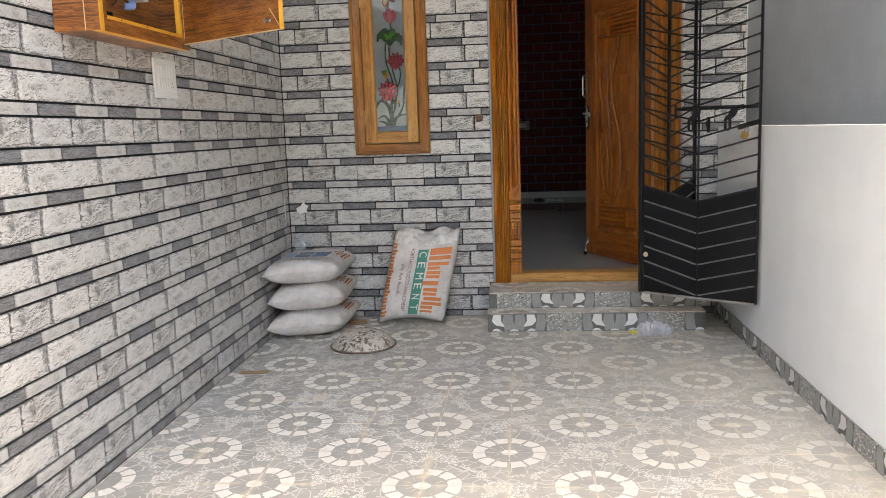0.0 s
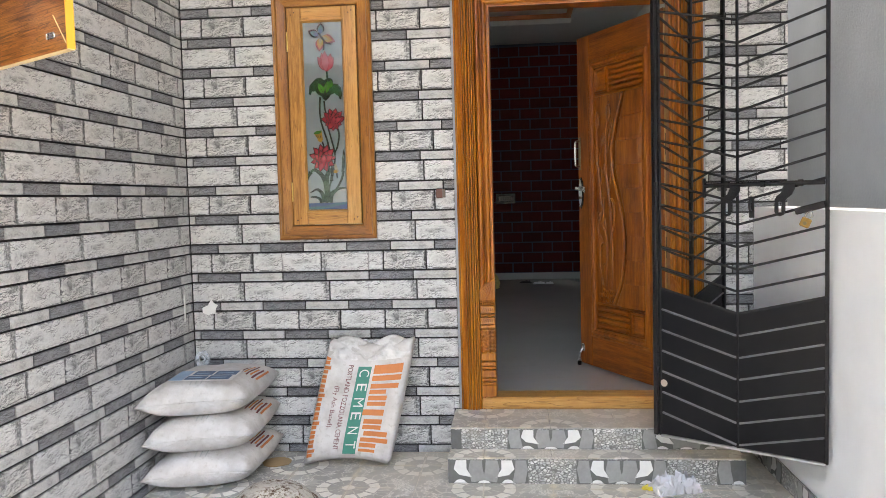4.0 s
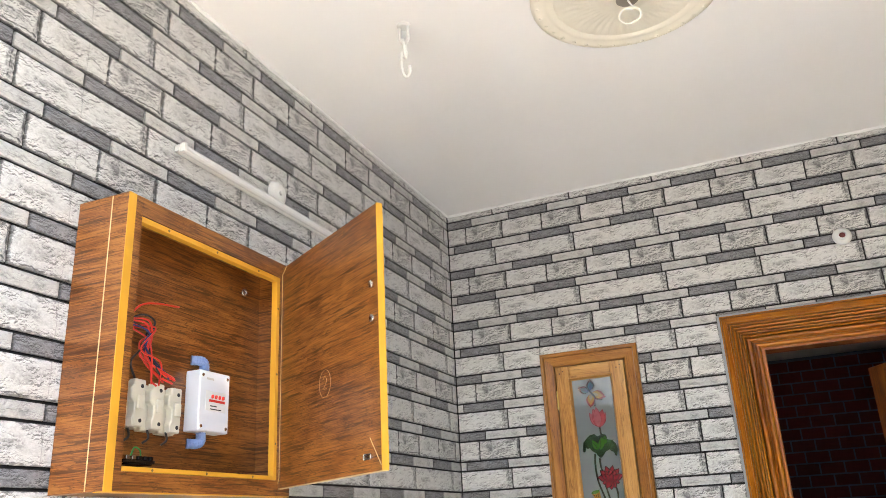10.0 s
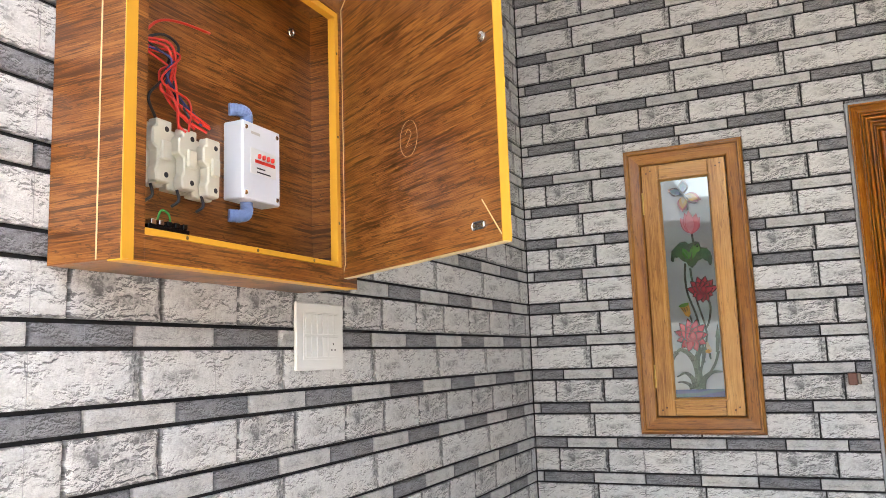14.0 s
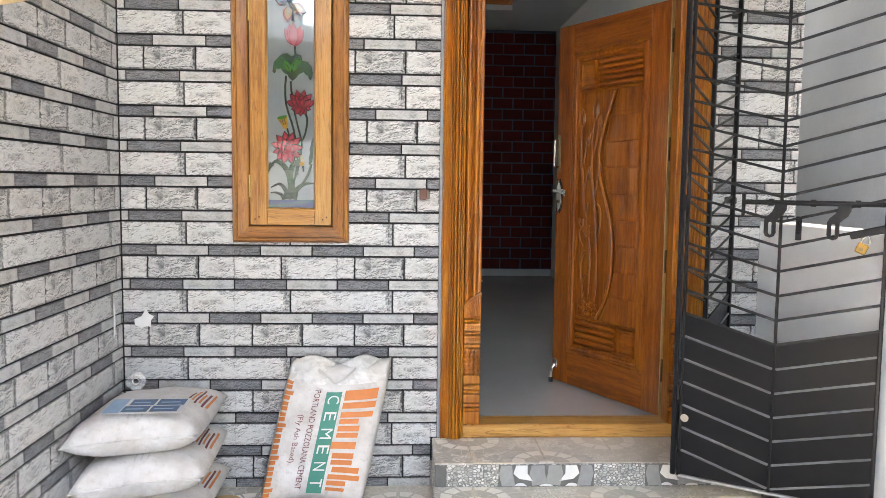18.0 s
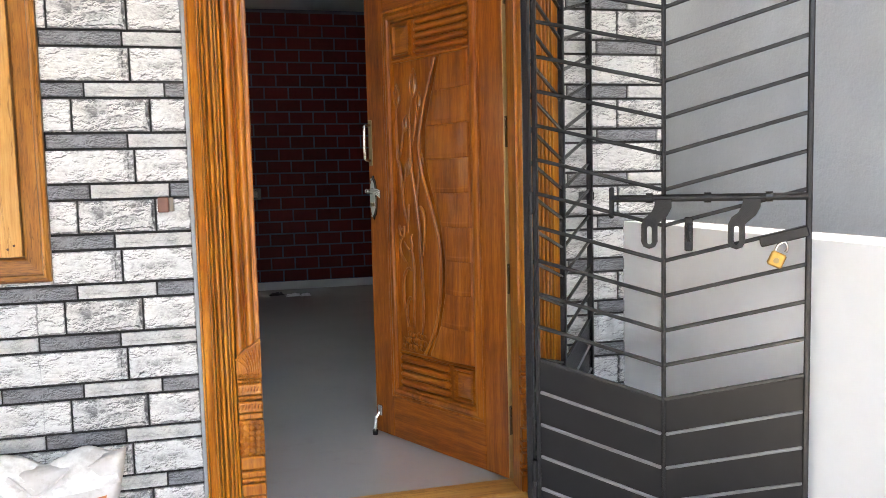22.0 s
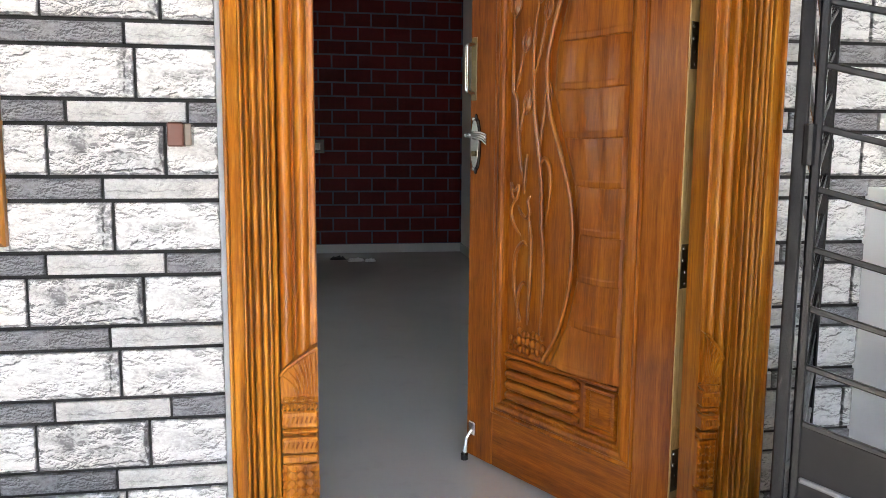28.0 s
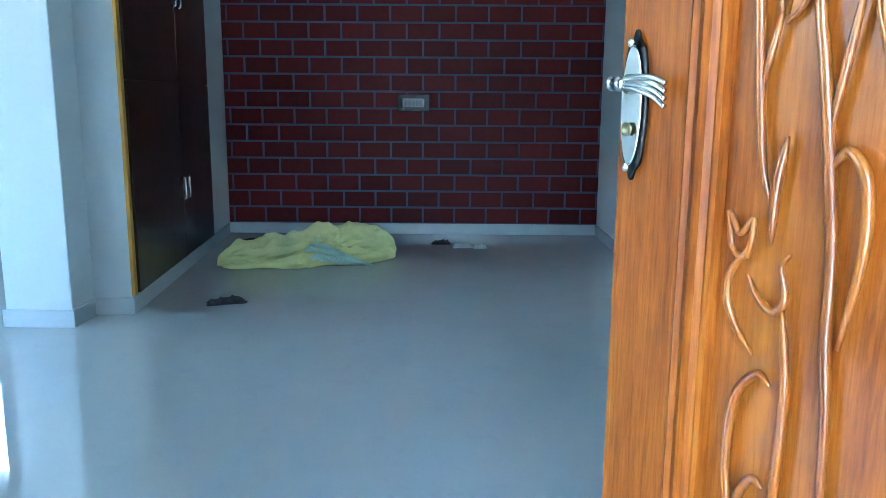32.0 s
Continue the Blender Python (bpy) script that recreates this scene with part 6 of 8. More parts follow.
# the sack that leans on the door wall: local x across, y up the sack, z outwards
tilt = pose(-0.635, 5.345, 0.012) @ Matrix.Rotation(radians(77), 4, "X") @ Matrix.Translation((0, 0.32, -0.03))
lean = thing("leaning_cement_sack", tilt, "printed cement sack with a tied neck leaning on the wall", "sack")
bm, pl = sack_shape(0.45, 0.64, 0.13, 7, 26, 26, lean_x=0.20)
part("sack_body", bm, M_SACK, lean, smooth=True)
# sack weave in a lighter colour, brightening a neck that came out shaded grey
M_NECK, _nt, _b = material("lightened_sack_weave", 0.5)
_v = coords(_nt, "Object")
link(_nt, ramp(_nt, noise_of(_nt, 22, 4, 0.6, _v), [(0.34, (0.55, 0.535, 0.51)), (0.56, (0.76, 0.75, 0.73))]), _b.inputs["Base Color"])
bump(_nt, _b, noise_of(_nt, 26, 5, 0.65, _v, 0.8), 0.5, 0.012)


def neck_shape(nu=48, nf=18):
    """The empty top of the sack: two soft ears, gathered towards a tie between them."""
    bm = bmesh.new()
    skins = []
    for front in (True, False):
        rows = []
        for i in range(nu + 1):
            u, row = i / nu, []
            d = (u - 0.50) * 2
            high = 0.088 + 0.040 * math.sin(math.pi * min(1, abs(d) * 1.05)) ** 1.2 + 0.010 * noise.noise((u * 5, 3.0, 1.0))
            side = math.sqrt(max(0.0, 1 - abs(d) ** 4))
            for k in range(nf + 1):
                f = k / nf
                p = pl(0.5 + (u - 0.5) * (0.985 - 0.05 * math.sin(math.pi * f)), 0.86, True)
                gather = math.sin(8 * math.atan2(f - 0.35, d * 1.1)) * math.exp(-5 * (d * d + (f - 0.35) ** 2))
                lump = noise.noise((u * 6, f * 2.4, 2.0)) + 0.5 * noise.noise((u * 15, f * 6, 7.0))
                t_ = 1 - f ** 2.2
                z = 0.050 + ((p.z - 0.042) * t_ * (0.9 + 0.1 * side) + (0.016 * lump + 0.011 * gather - 0.022 * math.exp(-9 * d * d)) * math.sin(math.pi * min(1, f + 0.12)) if front else -0.012 * t_ * side)
                row.append(bm.verts.new((p.x + f * 0.012, p.y - 0.010 + f * high, z)))
            rows.append(row)
        skins.append(rows)
    for rows in skins:
        for q, w in zip(rows, rows[1:]):
            for k in range(nf):
                bm.faces.new((q[k], w[k], w[k + 1], q[k + 1]))
    bmesh.ops.remove_doubles(bm, verts=bm.verts[:], dist=0.0012)
    bmesh.ops.recalc_face_normals(bm, faces=bm.faces[:])
    return bm


part("gathered_neck", neck_shape(), M_NECK, lean, "gathered white neck, its colour lightened against shade", smooth=True)
part("neck_tie", tube(smooth_path([pl(0.30, 0.955, True) + Vector((0, 0, 0.010)), pl(0.42, 0.90, True) + Vector((0, 0, 0.012)), pl(0.5, 0.86, True) + Vector((0, 0, 0.010)), pl(0.58, 0.90, True) + Vector((0, 0, 0.012)), pl(0.66, 0.965, True) + Vector((0, 0, 0.008))]), 0.004, 6), M_SACK, lean)
print_patch(pl, 0.435, 0.585, 0.045, 0.79, M_TEALP, lean, "green_band", 14)
for k in range(11):
    v0 = 0.05 + k * 0.074
    print_patch(pl, 0.02, 0.085, v0, v0 + 0.028, M_ORANGE, lean, "brand_stroke", 4)
    print_patch(pl, 0.02, 0.085 if k % 3 else 0.11, v0 + 0.034, v0 + 0.060, M_ORANGE, lean, "brand_stroke", 4)
for k, (a, b, low, hi) in enumerate(((0.07, 0.095, 0.615, 0.80), (0.11, 0.145, 0.615, 0.80), (0.155, 0.19, 0.615, 0.92), (0.205, 0.245, 0.64, 0.90), (0.26, 0.295, 0.615, 0.82), (0.305, 0.345, 0.615, 0.82),
                                     (0.375, 0.425, 0.56, 0.82), (0.455, 0.49, 0.615, 0.82), (0.50, 0.54, 0.615, 0.82), (0.555, 0.59, 0.615, 0.80), (0.60, 0.64, 0.615, 0.92), (0.665, 0.71, 0.615, 0.93), (0.725, 0.80, 0.615, 0.93))):
    print_patch(pl, low, hi, a, b, M_ORANGE, lean, "brand_stroke", 5)


def sack_text(txt, u, v_top, v_low, high, mat):
    """A printed line down the sack, laid on its surface; v_top to v_low along it, high across it in metres."""
    cu = bpy.data.curves.new("print", "FONT")
    cu.body, cu.size, cu.align_y, cu.resolution_u = txt, 1.0, "CENTER", 3
    tmp = bpy.data.objects.new("print", cu)
    scene.collection.objects.link(tmp)
    dg = bpy.context.evaluated_depsgraph_get()
    me = bpy.data.meshes.new_from_object(tmp.evaluated_get(dg))
    bpy.data.objects.remove(tmp)
    xs = [q.co.x for q in me.vertices]
    lo_, wide = min(xs), max(xs) - min(xs)
    tall = max(q.co.y for q in me.vertices) - min(q.co.y for q in me.vertices)
    for q in me.vertices:
        f_ = (q.co.x - lo_) / wide
        q.co = pl(u + q.co.y / tall * high / 0.45, v_top + (v_low - v_top) * f_, True) + Vector((0, 0, 0.0030))
    me.materials.clear()
    me.materials.append(mat)
    ob = new("letter" if len(txt) == 1 else "printed_line", me)
    ob.parent = lean


for k, ch in enumerate("CEMENT"):
    v = 0.765 - k * 0.122
    sack_text(ch, 0.51, v, v - (0.062 if ch != "M" else 0.075), 0.050, M_WPRINT)
sack_text("PORTLAND POZZOLANA CEMENT", 0.345, 0.80, 0.08, 0.026, M_MAROON)
sack_text("(Fly Ash Based)", 0.235, 0.62, 0.28, 0.030, M_MAROON)

# ---- small things on the floor ----
def crust():
    m, nt, b = material("cement_crusted_iron", 0.8)
    v = world_coords(nt)
    n1, n2 = noise_of(nt, 14, 5, 0.65, v), noise_of(nt, 50, 4, 0.7, v)
    z = nt.nodes.new("ShaderNodeTexCoord")
    f = ramp(nt, n2, [(0.44, (0.60, 0.57, 0.52)), (0.52, (0.30, 0.25, 0.20)), (0.58, (0.10, 0.055, 0.032))])
    col = mix(nt, ramp(nt, n1, [(0.46, (0, 0, 0)), (0.62, (1, 1, 1))]), f, (0.52, 0.49, 0.44))
    link(nt, col, b.inputs["Base Color"])
    bump(nt, b, math_node(nt, "ADD", n1, n2), 0.5, 0.006)
    return m


M_CRUST = crust()
M_RUSTY = plain("rusty_rim", (0.15, 0.105, 0.075), 0.8, vary=0.6, scale=30, relief=0.3)
pan = thing("mortar_pan", pose(-0.925, 4.815, 0.004), "upturned iron mortar pan crusted with dried cement", "pan")
part("bowl", lathe([(0.198, 0.0), (0.190, 0.014), (0.165, 0.046), (0.130, 0.074), (0.085, 0.092), (0.04, 0.098), (0, 0.099)], 40), M_CRUST, pan, smooth=True)
part("rolled_rim", tube([(0.199 * math.cos(a), 0.199 * math.sin(a), 0.003) for a in (2 * math.pi * k / 40 for k in range(40))], 0.006, 6, closed=True), M_RUSTY, pan)
M_CARD = plain("dusty_cardboard", (0.42, 0.29, 0.15), 0.85, vary=0.15, scale=25)
for nm, pts, at, lb in (("cardboard_disc", [(0.075 * math.cos(2 * math.pi * k / 14) * (1 + 0.08 * math.sin(k * 3)), 0.075 * math.sin(2 * math.pi * k / 14)) for k in range(14)], pose(-1.085, 5.395, 0.003, -90, 0, 0), "round piece of brown cardboard on the floor"),
                        ("cardboard_scrap", [(-0.085, -0.02), (0.06, -0.03), (0.085, 0.01), (0.07, 0.026), (-0.075, 0.022)], pose(-1.43, 4.265, 0.003, -90, 0, 6), "dusty scrap of brown cardboard on the floor")):
    tagged(part(nm, turned(extruded(pts, 0.003), Matrix.Identity(4)), M_CARD, at=at), lb, "cardboard")


def crumple(lx, ly, h, seed, nx=20, ny=16, rough=1.0):
    """A crumpled sheet heaped on the ground."""
    bm = bmesh.new()
    g = []
    for i in range(nx + 1):
        row = []
        for j in range(ny + 1):
            u, v = i / nx, j / ny
            e = (max(0, 1 - (2 * u - 1) ** 4) * max(0, 1 - (2 * v - 1) ** 4)) ** 0.6
            n1 = abs(noise.noise((u * 5 * rough + seed, v * 4 * rough, seed * 0.7)))
            n2 = noise.noise((u * 11 * rough, v * 9 * rough + seed, 2.0))
            edge = 1 + 0.22 * noise.noise((u * 3 + seed, v * 3, 9.0))
            row.append(bm.verts.new(((u - 0.5) * lx * edge + 0.02 * n2, (v - 0.5) * ly * edge + 0.02 * n1, 0.004 + e * h * (0.25 + 1.1 * n1 + 0.35 * n2 + 0.2) * 0.8 if e > 0.02 else 0.003)))
        g.append(row)
    for i in range(nx):
        for j in range(ny):
            bm.faces.new((g[i][j], g[i + 1][j], g[i + 1][j + 1], g[i][j + 1]))
    for v in bm.verts:
        v.co.z = max(v.co.z, 0.002)
    bmesh.ops.recalc_face_normals(bm, faces=bm.faces[:])
    return bm


M_FILM, _nt, _b = material("crumpled_clear_film", 0.10)
_b.inputs["Alpha"].default_value, _b.inputs["IOR"].default_value = 0.42, 1.5
_b.inputs["Base Color"].default_value = (0.80, 0.80, 0.84, 1)
tagged(part("plastic_wrapper", crumple(0.21, 0.13, 0.085, 3.1, 26, 20, rough=1.9), M_FILM, at=pose(0.865, 5.045, 0.001, 0, 0, 15), smooth=False), "crumpled clear plastic wrapper at the foot of the step", "wrapper")
tagged(part("sweet_wrapper", crumple(0.07, 0.035, 0.018, 5.2, 8, 6), plain("yellow_foil", (0.62, 0.50, 0.05), 0.4), at=pose(0.755, 5.045, 0.001, 0, 0, -20)), "small crumpled yellow wrapper on the floor", "wrapper")


# ---- the hall behind the door ----
HX0, HX1, HY0, HY1, HC = -4.60, 1.535, WY + 0.22, 11.65, 3.38


def hall_floor_mat():
    m, nt, b = material("polished_white_tile", 0.10)
    v = world_coords(nt)
    n1, n2 = noise_of(nt, 1.1, 4, 0.55, v), noise_of(nt, 9, 4, 0.6, v)
    col = ramp(nt, n1, [(0.3, (0.42, 0.42, 0.412)), (0.7, (0.48, 0.48, 0.47))])
    col = mix(nt, ramp(nt, n2, [(0.6, (0, 0, 0)), (0.8, (0.25, 0.25, 0.25))]), col, (0.30, 0.295, 0.28))
    b.inputs["IOR"].default_value = 2.8
    link(nt, col, b.inputs["Base Color"])
    link(nt, ramp(nt, n2, [(0.3, (0.004, 0.004, 0.004)), (0.8, (0.012, 0.012, 0.012))]), b.inputs["Roughness"])
    return m


M_POLISH = hall_floor_mat()
M_SKIRT = plain("pale_skirting", (0.60, 0.63, 0.65), 0.25, vary=0.04)
hall_floor = tagged(part("floor_hall", box(HX0, HY0 - 0.10, 0.10, HX1, HY1, HZ - 0.004), M_SKIRT), "polished pale grey tiled hall floor", "floor", kind="structure")
N = 0.80
tile_me = {}
ys = [HY0 - 0.10 + k * N for k in range(9)]
for i in range(8):
    for y in ys:
        x0, x1, y0, y1 = max(HX0, HX1 - (i + 1) * N), HX1 - i * N, y, min(y + N, HY1)
        if x1 - x0 < 0.02 or y1 - y0 < 0.02:
            continue
        key = (round(x1 - x0, 3), round(y1 - y0, 3))
        if key not in tile_me:
            tile_me[key] = mesh_of(box(0.00004, 0.00004, 0, key[0] - 0.00004, key[1] - 0.00004, 0.0039), "floor_slab", M_POLISH)
        o = new("floor_slab", tile_me[key])
        o.parent, o.matrix_basis = hall_floor, pose(x0, y0, HZ - 0.0039)
NWX0, NWX1, NWZ0, NWZ1 = -4.42, -3.45, 1.40, 2.50
bm = box(NWX1, HY1 + 0.006, 0, HX1 + 0.06, HY1 + 0.2, 3.5)
box(HX0 - 0.2, HY1 + 0.006, 0, NWX0, HY1 + 0.2, 3.5, bm=bm), box(NWX0, HY1 + 0.006, 0, NWX1, HY1 + 0.2, NWZ0, bm=bm), box(NWX0, HY1 + 0.006, NWZ1, NWX1, HY1 + 0.2, 3.5, bm=bm)
far = tagged(part("wall_hall_north", bm, plain("blue_grey_mortar", (0.088, 0.098, 0.170), 0.6, vary=0.1)), "feature wall of dark red bricks with blue-grey joints", "wall", kind="structure")
tagged(part("wall_hall_east", box(HX1, HY0, 0, HX1 + 0.06, HY1 + 0.006, 3.5), M_WHITE), "white painted hall wall", "wall", kind="structure")
# west window: unseen, added to let more light into the hall
WYA, WYB, WZA, WZB = 5.95, 7.45, 1.15, 2.45
bm = box(HX0 - 0.2, HY0, 0, HX0, WYA, 3.5)
box(HX0 - 0.2, WYB, 0, HX0, HY1 + 0.006, 3.5, bm=bm), box(HX0 - 0.2, WYA, 0, HX0, WYB, WZA, bm=bm), box(HX0 - 0.2, WYA, WZB, HX0, WYB, 3.5, bm=bm)
tagged(part("wall_hall_west", bm, M_WHITE), "white painted hall wall with an added window opening", "wall", kind="structure")
hw = thing("window_2", label="barred hall window, unseen, added to light the hall", category="window", kind="structure")
M_BARS = plain("white_bars", (0.6, 0.6, 0.6), 0.4)
for k in range(6):
    part("grille_bar", box(HX0 - 0.12, WYA + 0.02 + k * 0.25, WZA, HX0 - 0.105, WYA + 0.035 + k * 0.25, WZB), M_BARS, hw)
hn = thing("window_3", label="barred hall window letting in bright daylight", category="window", kind="structure")
for k in range(5):
    part("grille_bar", box(NWX0 + 0.02 + k * 0.24, HY1 + 0.10, NWZ0, NWX0 + 0.035 + k * 0.24, HY1 + 0.115, NWZ1), M_BARS, hn)
for z in (NWZ0 + 0.35, NWZ0 + 0.75):
    part("grille_rail", box(NWX0, HY1 + 0.085, z, NWX1, HY1 + 0.0995, z + 0.015), M_BARS, hn)
for z in (WZA + 0.4, WZA + 0.85):
    part("grille_rail", box(HX0 - 0.105, WYA, z, HX0 - 0.09, WYB, z + 0.015), M_BARS, hw)
tagged(part("wall_hall_south", box(HX0 - 0.2, WY + g, 0, LX - 0.2, WY + 0.22, 3.5), M_WHITE), "white painted hall wall", "wall", kind="structure")
bm = box(HX0, HY0, HC, HX1, HY1 + 0.006, HC + 0.2)
tagged(part("ceiling_hall", bm, M_WHITE), "white hall ceiling", "ceiling", kind="structure")
# stepped false ceiling with an orange cove
BN, BE = 1.10, 0.70                        # widths of the border
cove = thing("false_ceiling", label="stepped white false ceiling border with an orange cove", category="false ceiling")
M_COVE = plain("orange_cove_paint", (0.50, 0.17, 0.05), 0.6, vary=0.05)
for x0, x1, y0, y1 in ((HX0, HX1, HY1 - BN, HY1), (HX1 - BE, HX1, HY0, HY1 - BN), (HX0, HX0 + 0.6, HY0, HY1 - BN)):
    part("border", box(x0, y0, HC - 0.10, x1, y1, HC - 0.002), M_WHITE, cove)
part("cove_strip", box(HX0 + 0.6, HY1 - BN - 0.05, HC - 0.045, HX1 - BE, HY1 - BN - 0.002, HC - 0.003), M_COVE, cove, "orange painted strip")
part("cove_strip", box(HX1 - BE - 0.05, HY0, HC - 0.045, HX1 - BE - 0.002, HY1 - BN - 0.05, HC - 0.003), M_COVE, cove, "orange painted strip")

# brick-patterned feature wall
def brick_mat():
    m, nt, b = material("dark_red_brick", 0.55)
    b.inputs["Specular IOR Level"].default_value = 0.25
    v = world_coords(nt)
    n = noise_of(nt, 30, 4, 0.6, v)
    r = math_node(nt, "ADD", math_node(nt, "MULTIPLY", n, 0.6), math_node(nt, "MULTIPLY", rand(nt), 0.4))
    link(nt, ramp(nt, r, [(0.25, (0.078, 0.0052, 0.006)), (0.75, (0.14, 0.0098, 0.0105))]), b.inputs["Base Color"])
    bump(nt, b, n, 0.15, 0.003)
    return m


M_BRICK = brick_mat()
bw, bh_, j = 0.254, 0.1310, 0.016
bricks = {}
zrow, r = 0.377, 0
while zrow < HC:
    x = 0.130 - 8 * bw + (bw / 2 if r % 2 else 0)
    while x < HX1:
        x0, x1 = max(x + j / 2, -1.66), min(x + bw - j / 2, HX1)
        z1 = min(zrow + bh_ - j, HC - 0.101)
        if x1 - x0 > 0.03 and z1 - zrow > 0.02:
            key = (round(x1 - x0, 3), round(z1 - zrow, 3))
            if key not in bricks:
                bricks[key] = mesh_of(box(0, 0, 0, key[0], 0.006, key[1], 0.0015), "brick", M_BRICK)
            o = new("brick", bricks[key])
            o.parent, o.matrix_basis = far, pose(x0, HY1 - 0.0005, zrow)
        x += bw
    zrow += bh_
    r += 1

# pillar, stub wall and wardrobe
pillar = tagged(part("pillar", box(-1.758, 8.945, HZ, -1.441, 9.215, HC, 0.004), M_WHITE), "square white painted pillar in the hall", "pillar", kind="structure")
WARD = pose(-1.253, 9.19, 0, 0, 0, 4.2)
tagged(part("wall_stub", box(-0.48, 0, HZ, -0.0, 2.46, HC), M_WHITE, at=WARD), "white painted wall block beside the wardrobe", "wall", kind="structure")
for nm, b in (("n", (-1.50, HY1 - 0.012, HX1 - 0.012, HY1 - 0.0005)), ("e", (HX1 - 0.012, HY0, HX1 - 0.0005, HY1)), ("p", (-1.77, 8.933, -1.429, 8.9445)), ("q", (-1.4405, 8.9450, -1.429, 9.160)), ("s", (-0.176, -0.012, 0.012, -0.0005)), ("w", (0.0005, 0.0, 0.012, 2.40))):
    tagged(part("baseboard", box(b[0], b[1], HZ, b[2], b[3], HZ + 0.085, 0.001), M_SKIRT, at=WARD if nm in "sw" else None), "low pale tiled skirting along the hall wall", "skirting", kind="structure")
M_WARD = wood("dark_wardrobe_laminate", (0.014, 0.006, 0.004), (0.032, 0.014, 0.009), (0.055, 0.025, 0.015), "z", rough=0.3, coat=0.3)
ward = thing("wardrobe", WARD, "tall dark brown fitted wardrobe with four doors and a yellow edge", "wardrobe")
WD = 1.775
part("edge_strip", box(-0.002, 0.0, 0.378, 0.014, 0.045, 2.75), M_YEL, ward, "yellow edge strip")
part("carcass", box(-0.002, 0.046, 0.378, 0.010, WD, 2.75), M_WARD, ward)
for k in range(2):
    y0, y1 = (0.050, 0.990) if k == 0 else (0.994, WD - 0.004)
    for z0, z1, hz in ((0.385, 1.440, 0.815), (1.446, 2.745, 1.95)):
        d = part("wardrobe_door", box(0.0105, y0, z0, 0.026, y1, z1, 0.001), M_WARD, ward)
        hy = y1 - 0.05 if k == 0 else y0 + 0.05
        part("door_handle", tube(smooth_path([(0.026, hy, hz - 0.06), (0.050, hy, hz - 0.058), (0.052, hy, hz), (0.050, hy, hz + 0.058), (0.026, hy, hz + 0.06)]), 0.006, 8), M_CHROME, d, "chrome bow handle")
sk = thing("wall_socket", pose(0.055, HY1 - 0.006, 1.33), "white socket strip in a dark box on the brick wall", "socket")
part("back_box", box(-0.125, -0.004, -0.065, 0.125, 0.0, 0.065, 0.002), M_DARKM, sk)
part("plate", box(-0.085, -0.014, -0.034, 0.085, -0.0045, 0.034, 0.003), M_PLATE, sk)
for k in range(5):
    part("rocker", box(-0.070 + k * 0.029, -0.017, -0.020, -0.045 + k * 0.029, -0.0142, 0.020, 0.001), M_UPPER, sk)


def heaped_sheet(lx, ly, h, seed, nx=110, ny=60):
    """A thin sheet gathered in a long rounded heap, with creases that run along it."""
    bm = bmesh.new()
    g_ = []
    for i in range(nx + 1):
        row = []
        s_ = 2 * i / nx - 1
        end = max(0.0, 1 - abs(s_) ** 5) ** 0.5
        deep = ly / 2 * end * (1 + 0.22 * noise.noise((s_ * 1.9 + seed, 0.4, 3.0)))
        high = h * max(0.0, 1 - abs(s_) ** 7) ** 0.5 * (0.80 + 0.16 * math.sin(2.0 * s_ + 0.5) + 0.16 * noise.noise((s_ * 2.3, seed, 6.0)))
        for j in range(ny + 1):
            th = math.pi * j / ny
            c, sn = math.cos(th), math.sin(th)
            bend = 1.1 * noise.noise((s_ * 1.3 + seed, th * 0.7, 1.0))
            f1 = 1 - 2 * abs(noise.noise((s_ * 0.9 + seed, th * 1.8 - s_ * 1.1 + bend, 0.5)))
            f2 = 1 - 2 * abs(noise.noise((s_ * 1.5 + seed * 2, th * 3.6 + s_ * 1.5 + 1.6 * bend, 4.5)))
            f3 = 1 - 2 * abs(noise.noise((s_ * 2.6 + bend, th * 6.5 - s_ * 2.6 + seed, 8.5)))
            r_ = 0.66 + 0.28 * f1 + 0.29 * f2 + 0.16 * f3
            row.append(bm.verts.new((s_ * lx / 2 * (1 + 0.03 * f1), -deep * c * r_, 0.003 + high * max(0.0, sn) ** 0.62 * r_)))
        g_.append(row)
    for i in range(nx):
        for j in range(ny):
            bm.faces.new((g_[i][j], g_[i + 1][j], g_[i + 1][j + 1], g_[i][j + 1]))
    bmesh.ops.recalc_face_normals(bm, faces=bm.faces[:])
    return bm


M_CLOTH = plain("yellow_cloth", (0.74, 0.70, 0.31), 0.8, vary=0.20, scale=9, relief=0.25, dist=0.008)
M_CYAN = plain("pale_green_cloth", (0.58, 0.72, 0.64), 0.8, vary=0.15, scale=12)
M_RAG = plain("dark_rag", (0.03, 0.028, 0.03), 0.9, vary=0.3, scale=30)
cloth = thing("cloth_heap", pose(-0.60, 10.56, HZ), "crumpled yellow plastic sheet heaped on the hall floor", "cloth")
sheet = part("yellow_sheet", heaped_sheet(1.18, 0.41, 0.195, 2.7), M_CLOTH, cloth, at=pose(0, 0, 0, 0, 0, 22))
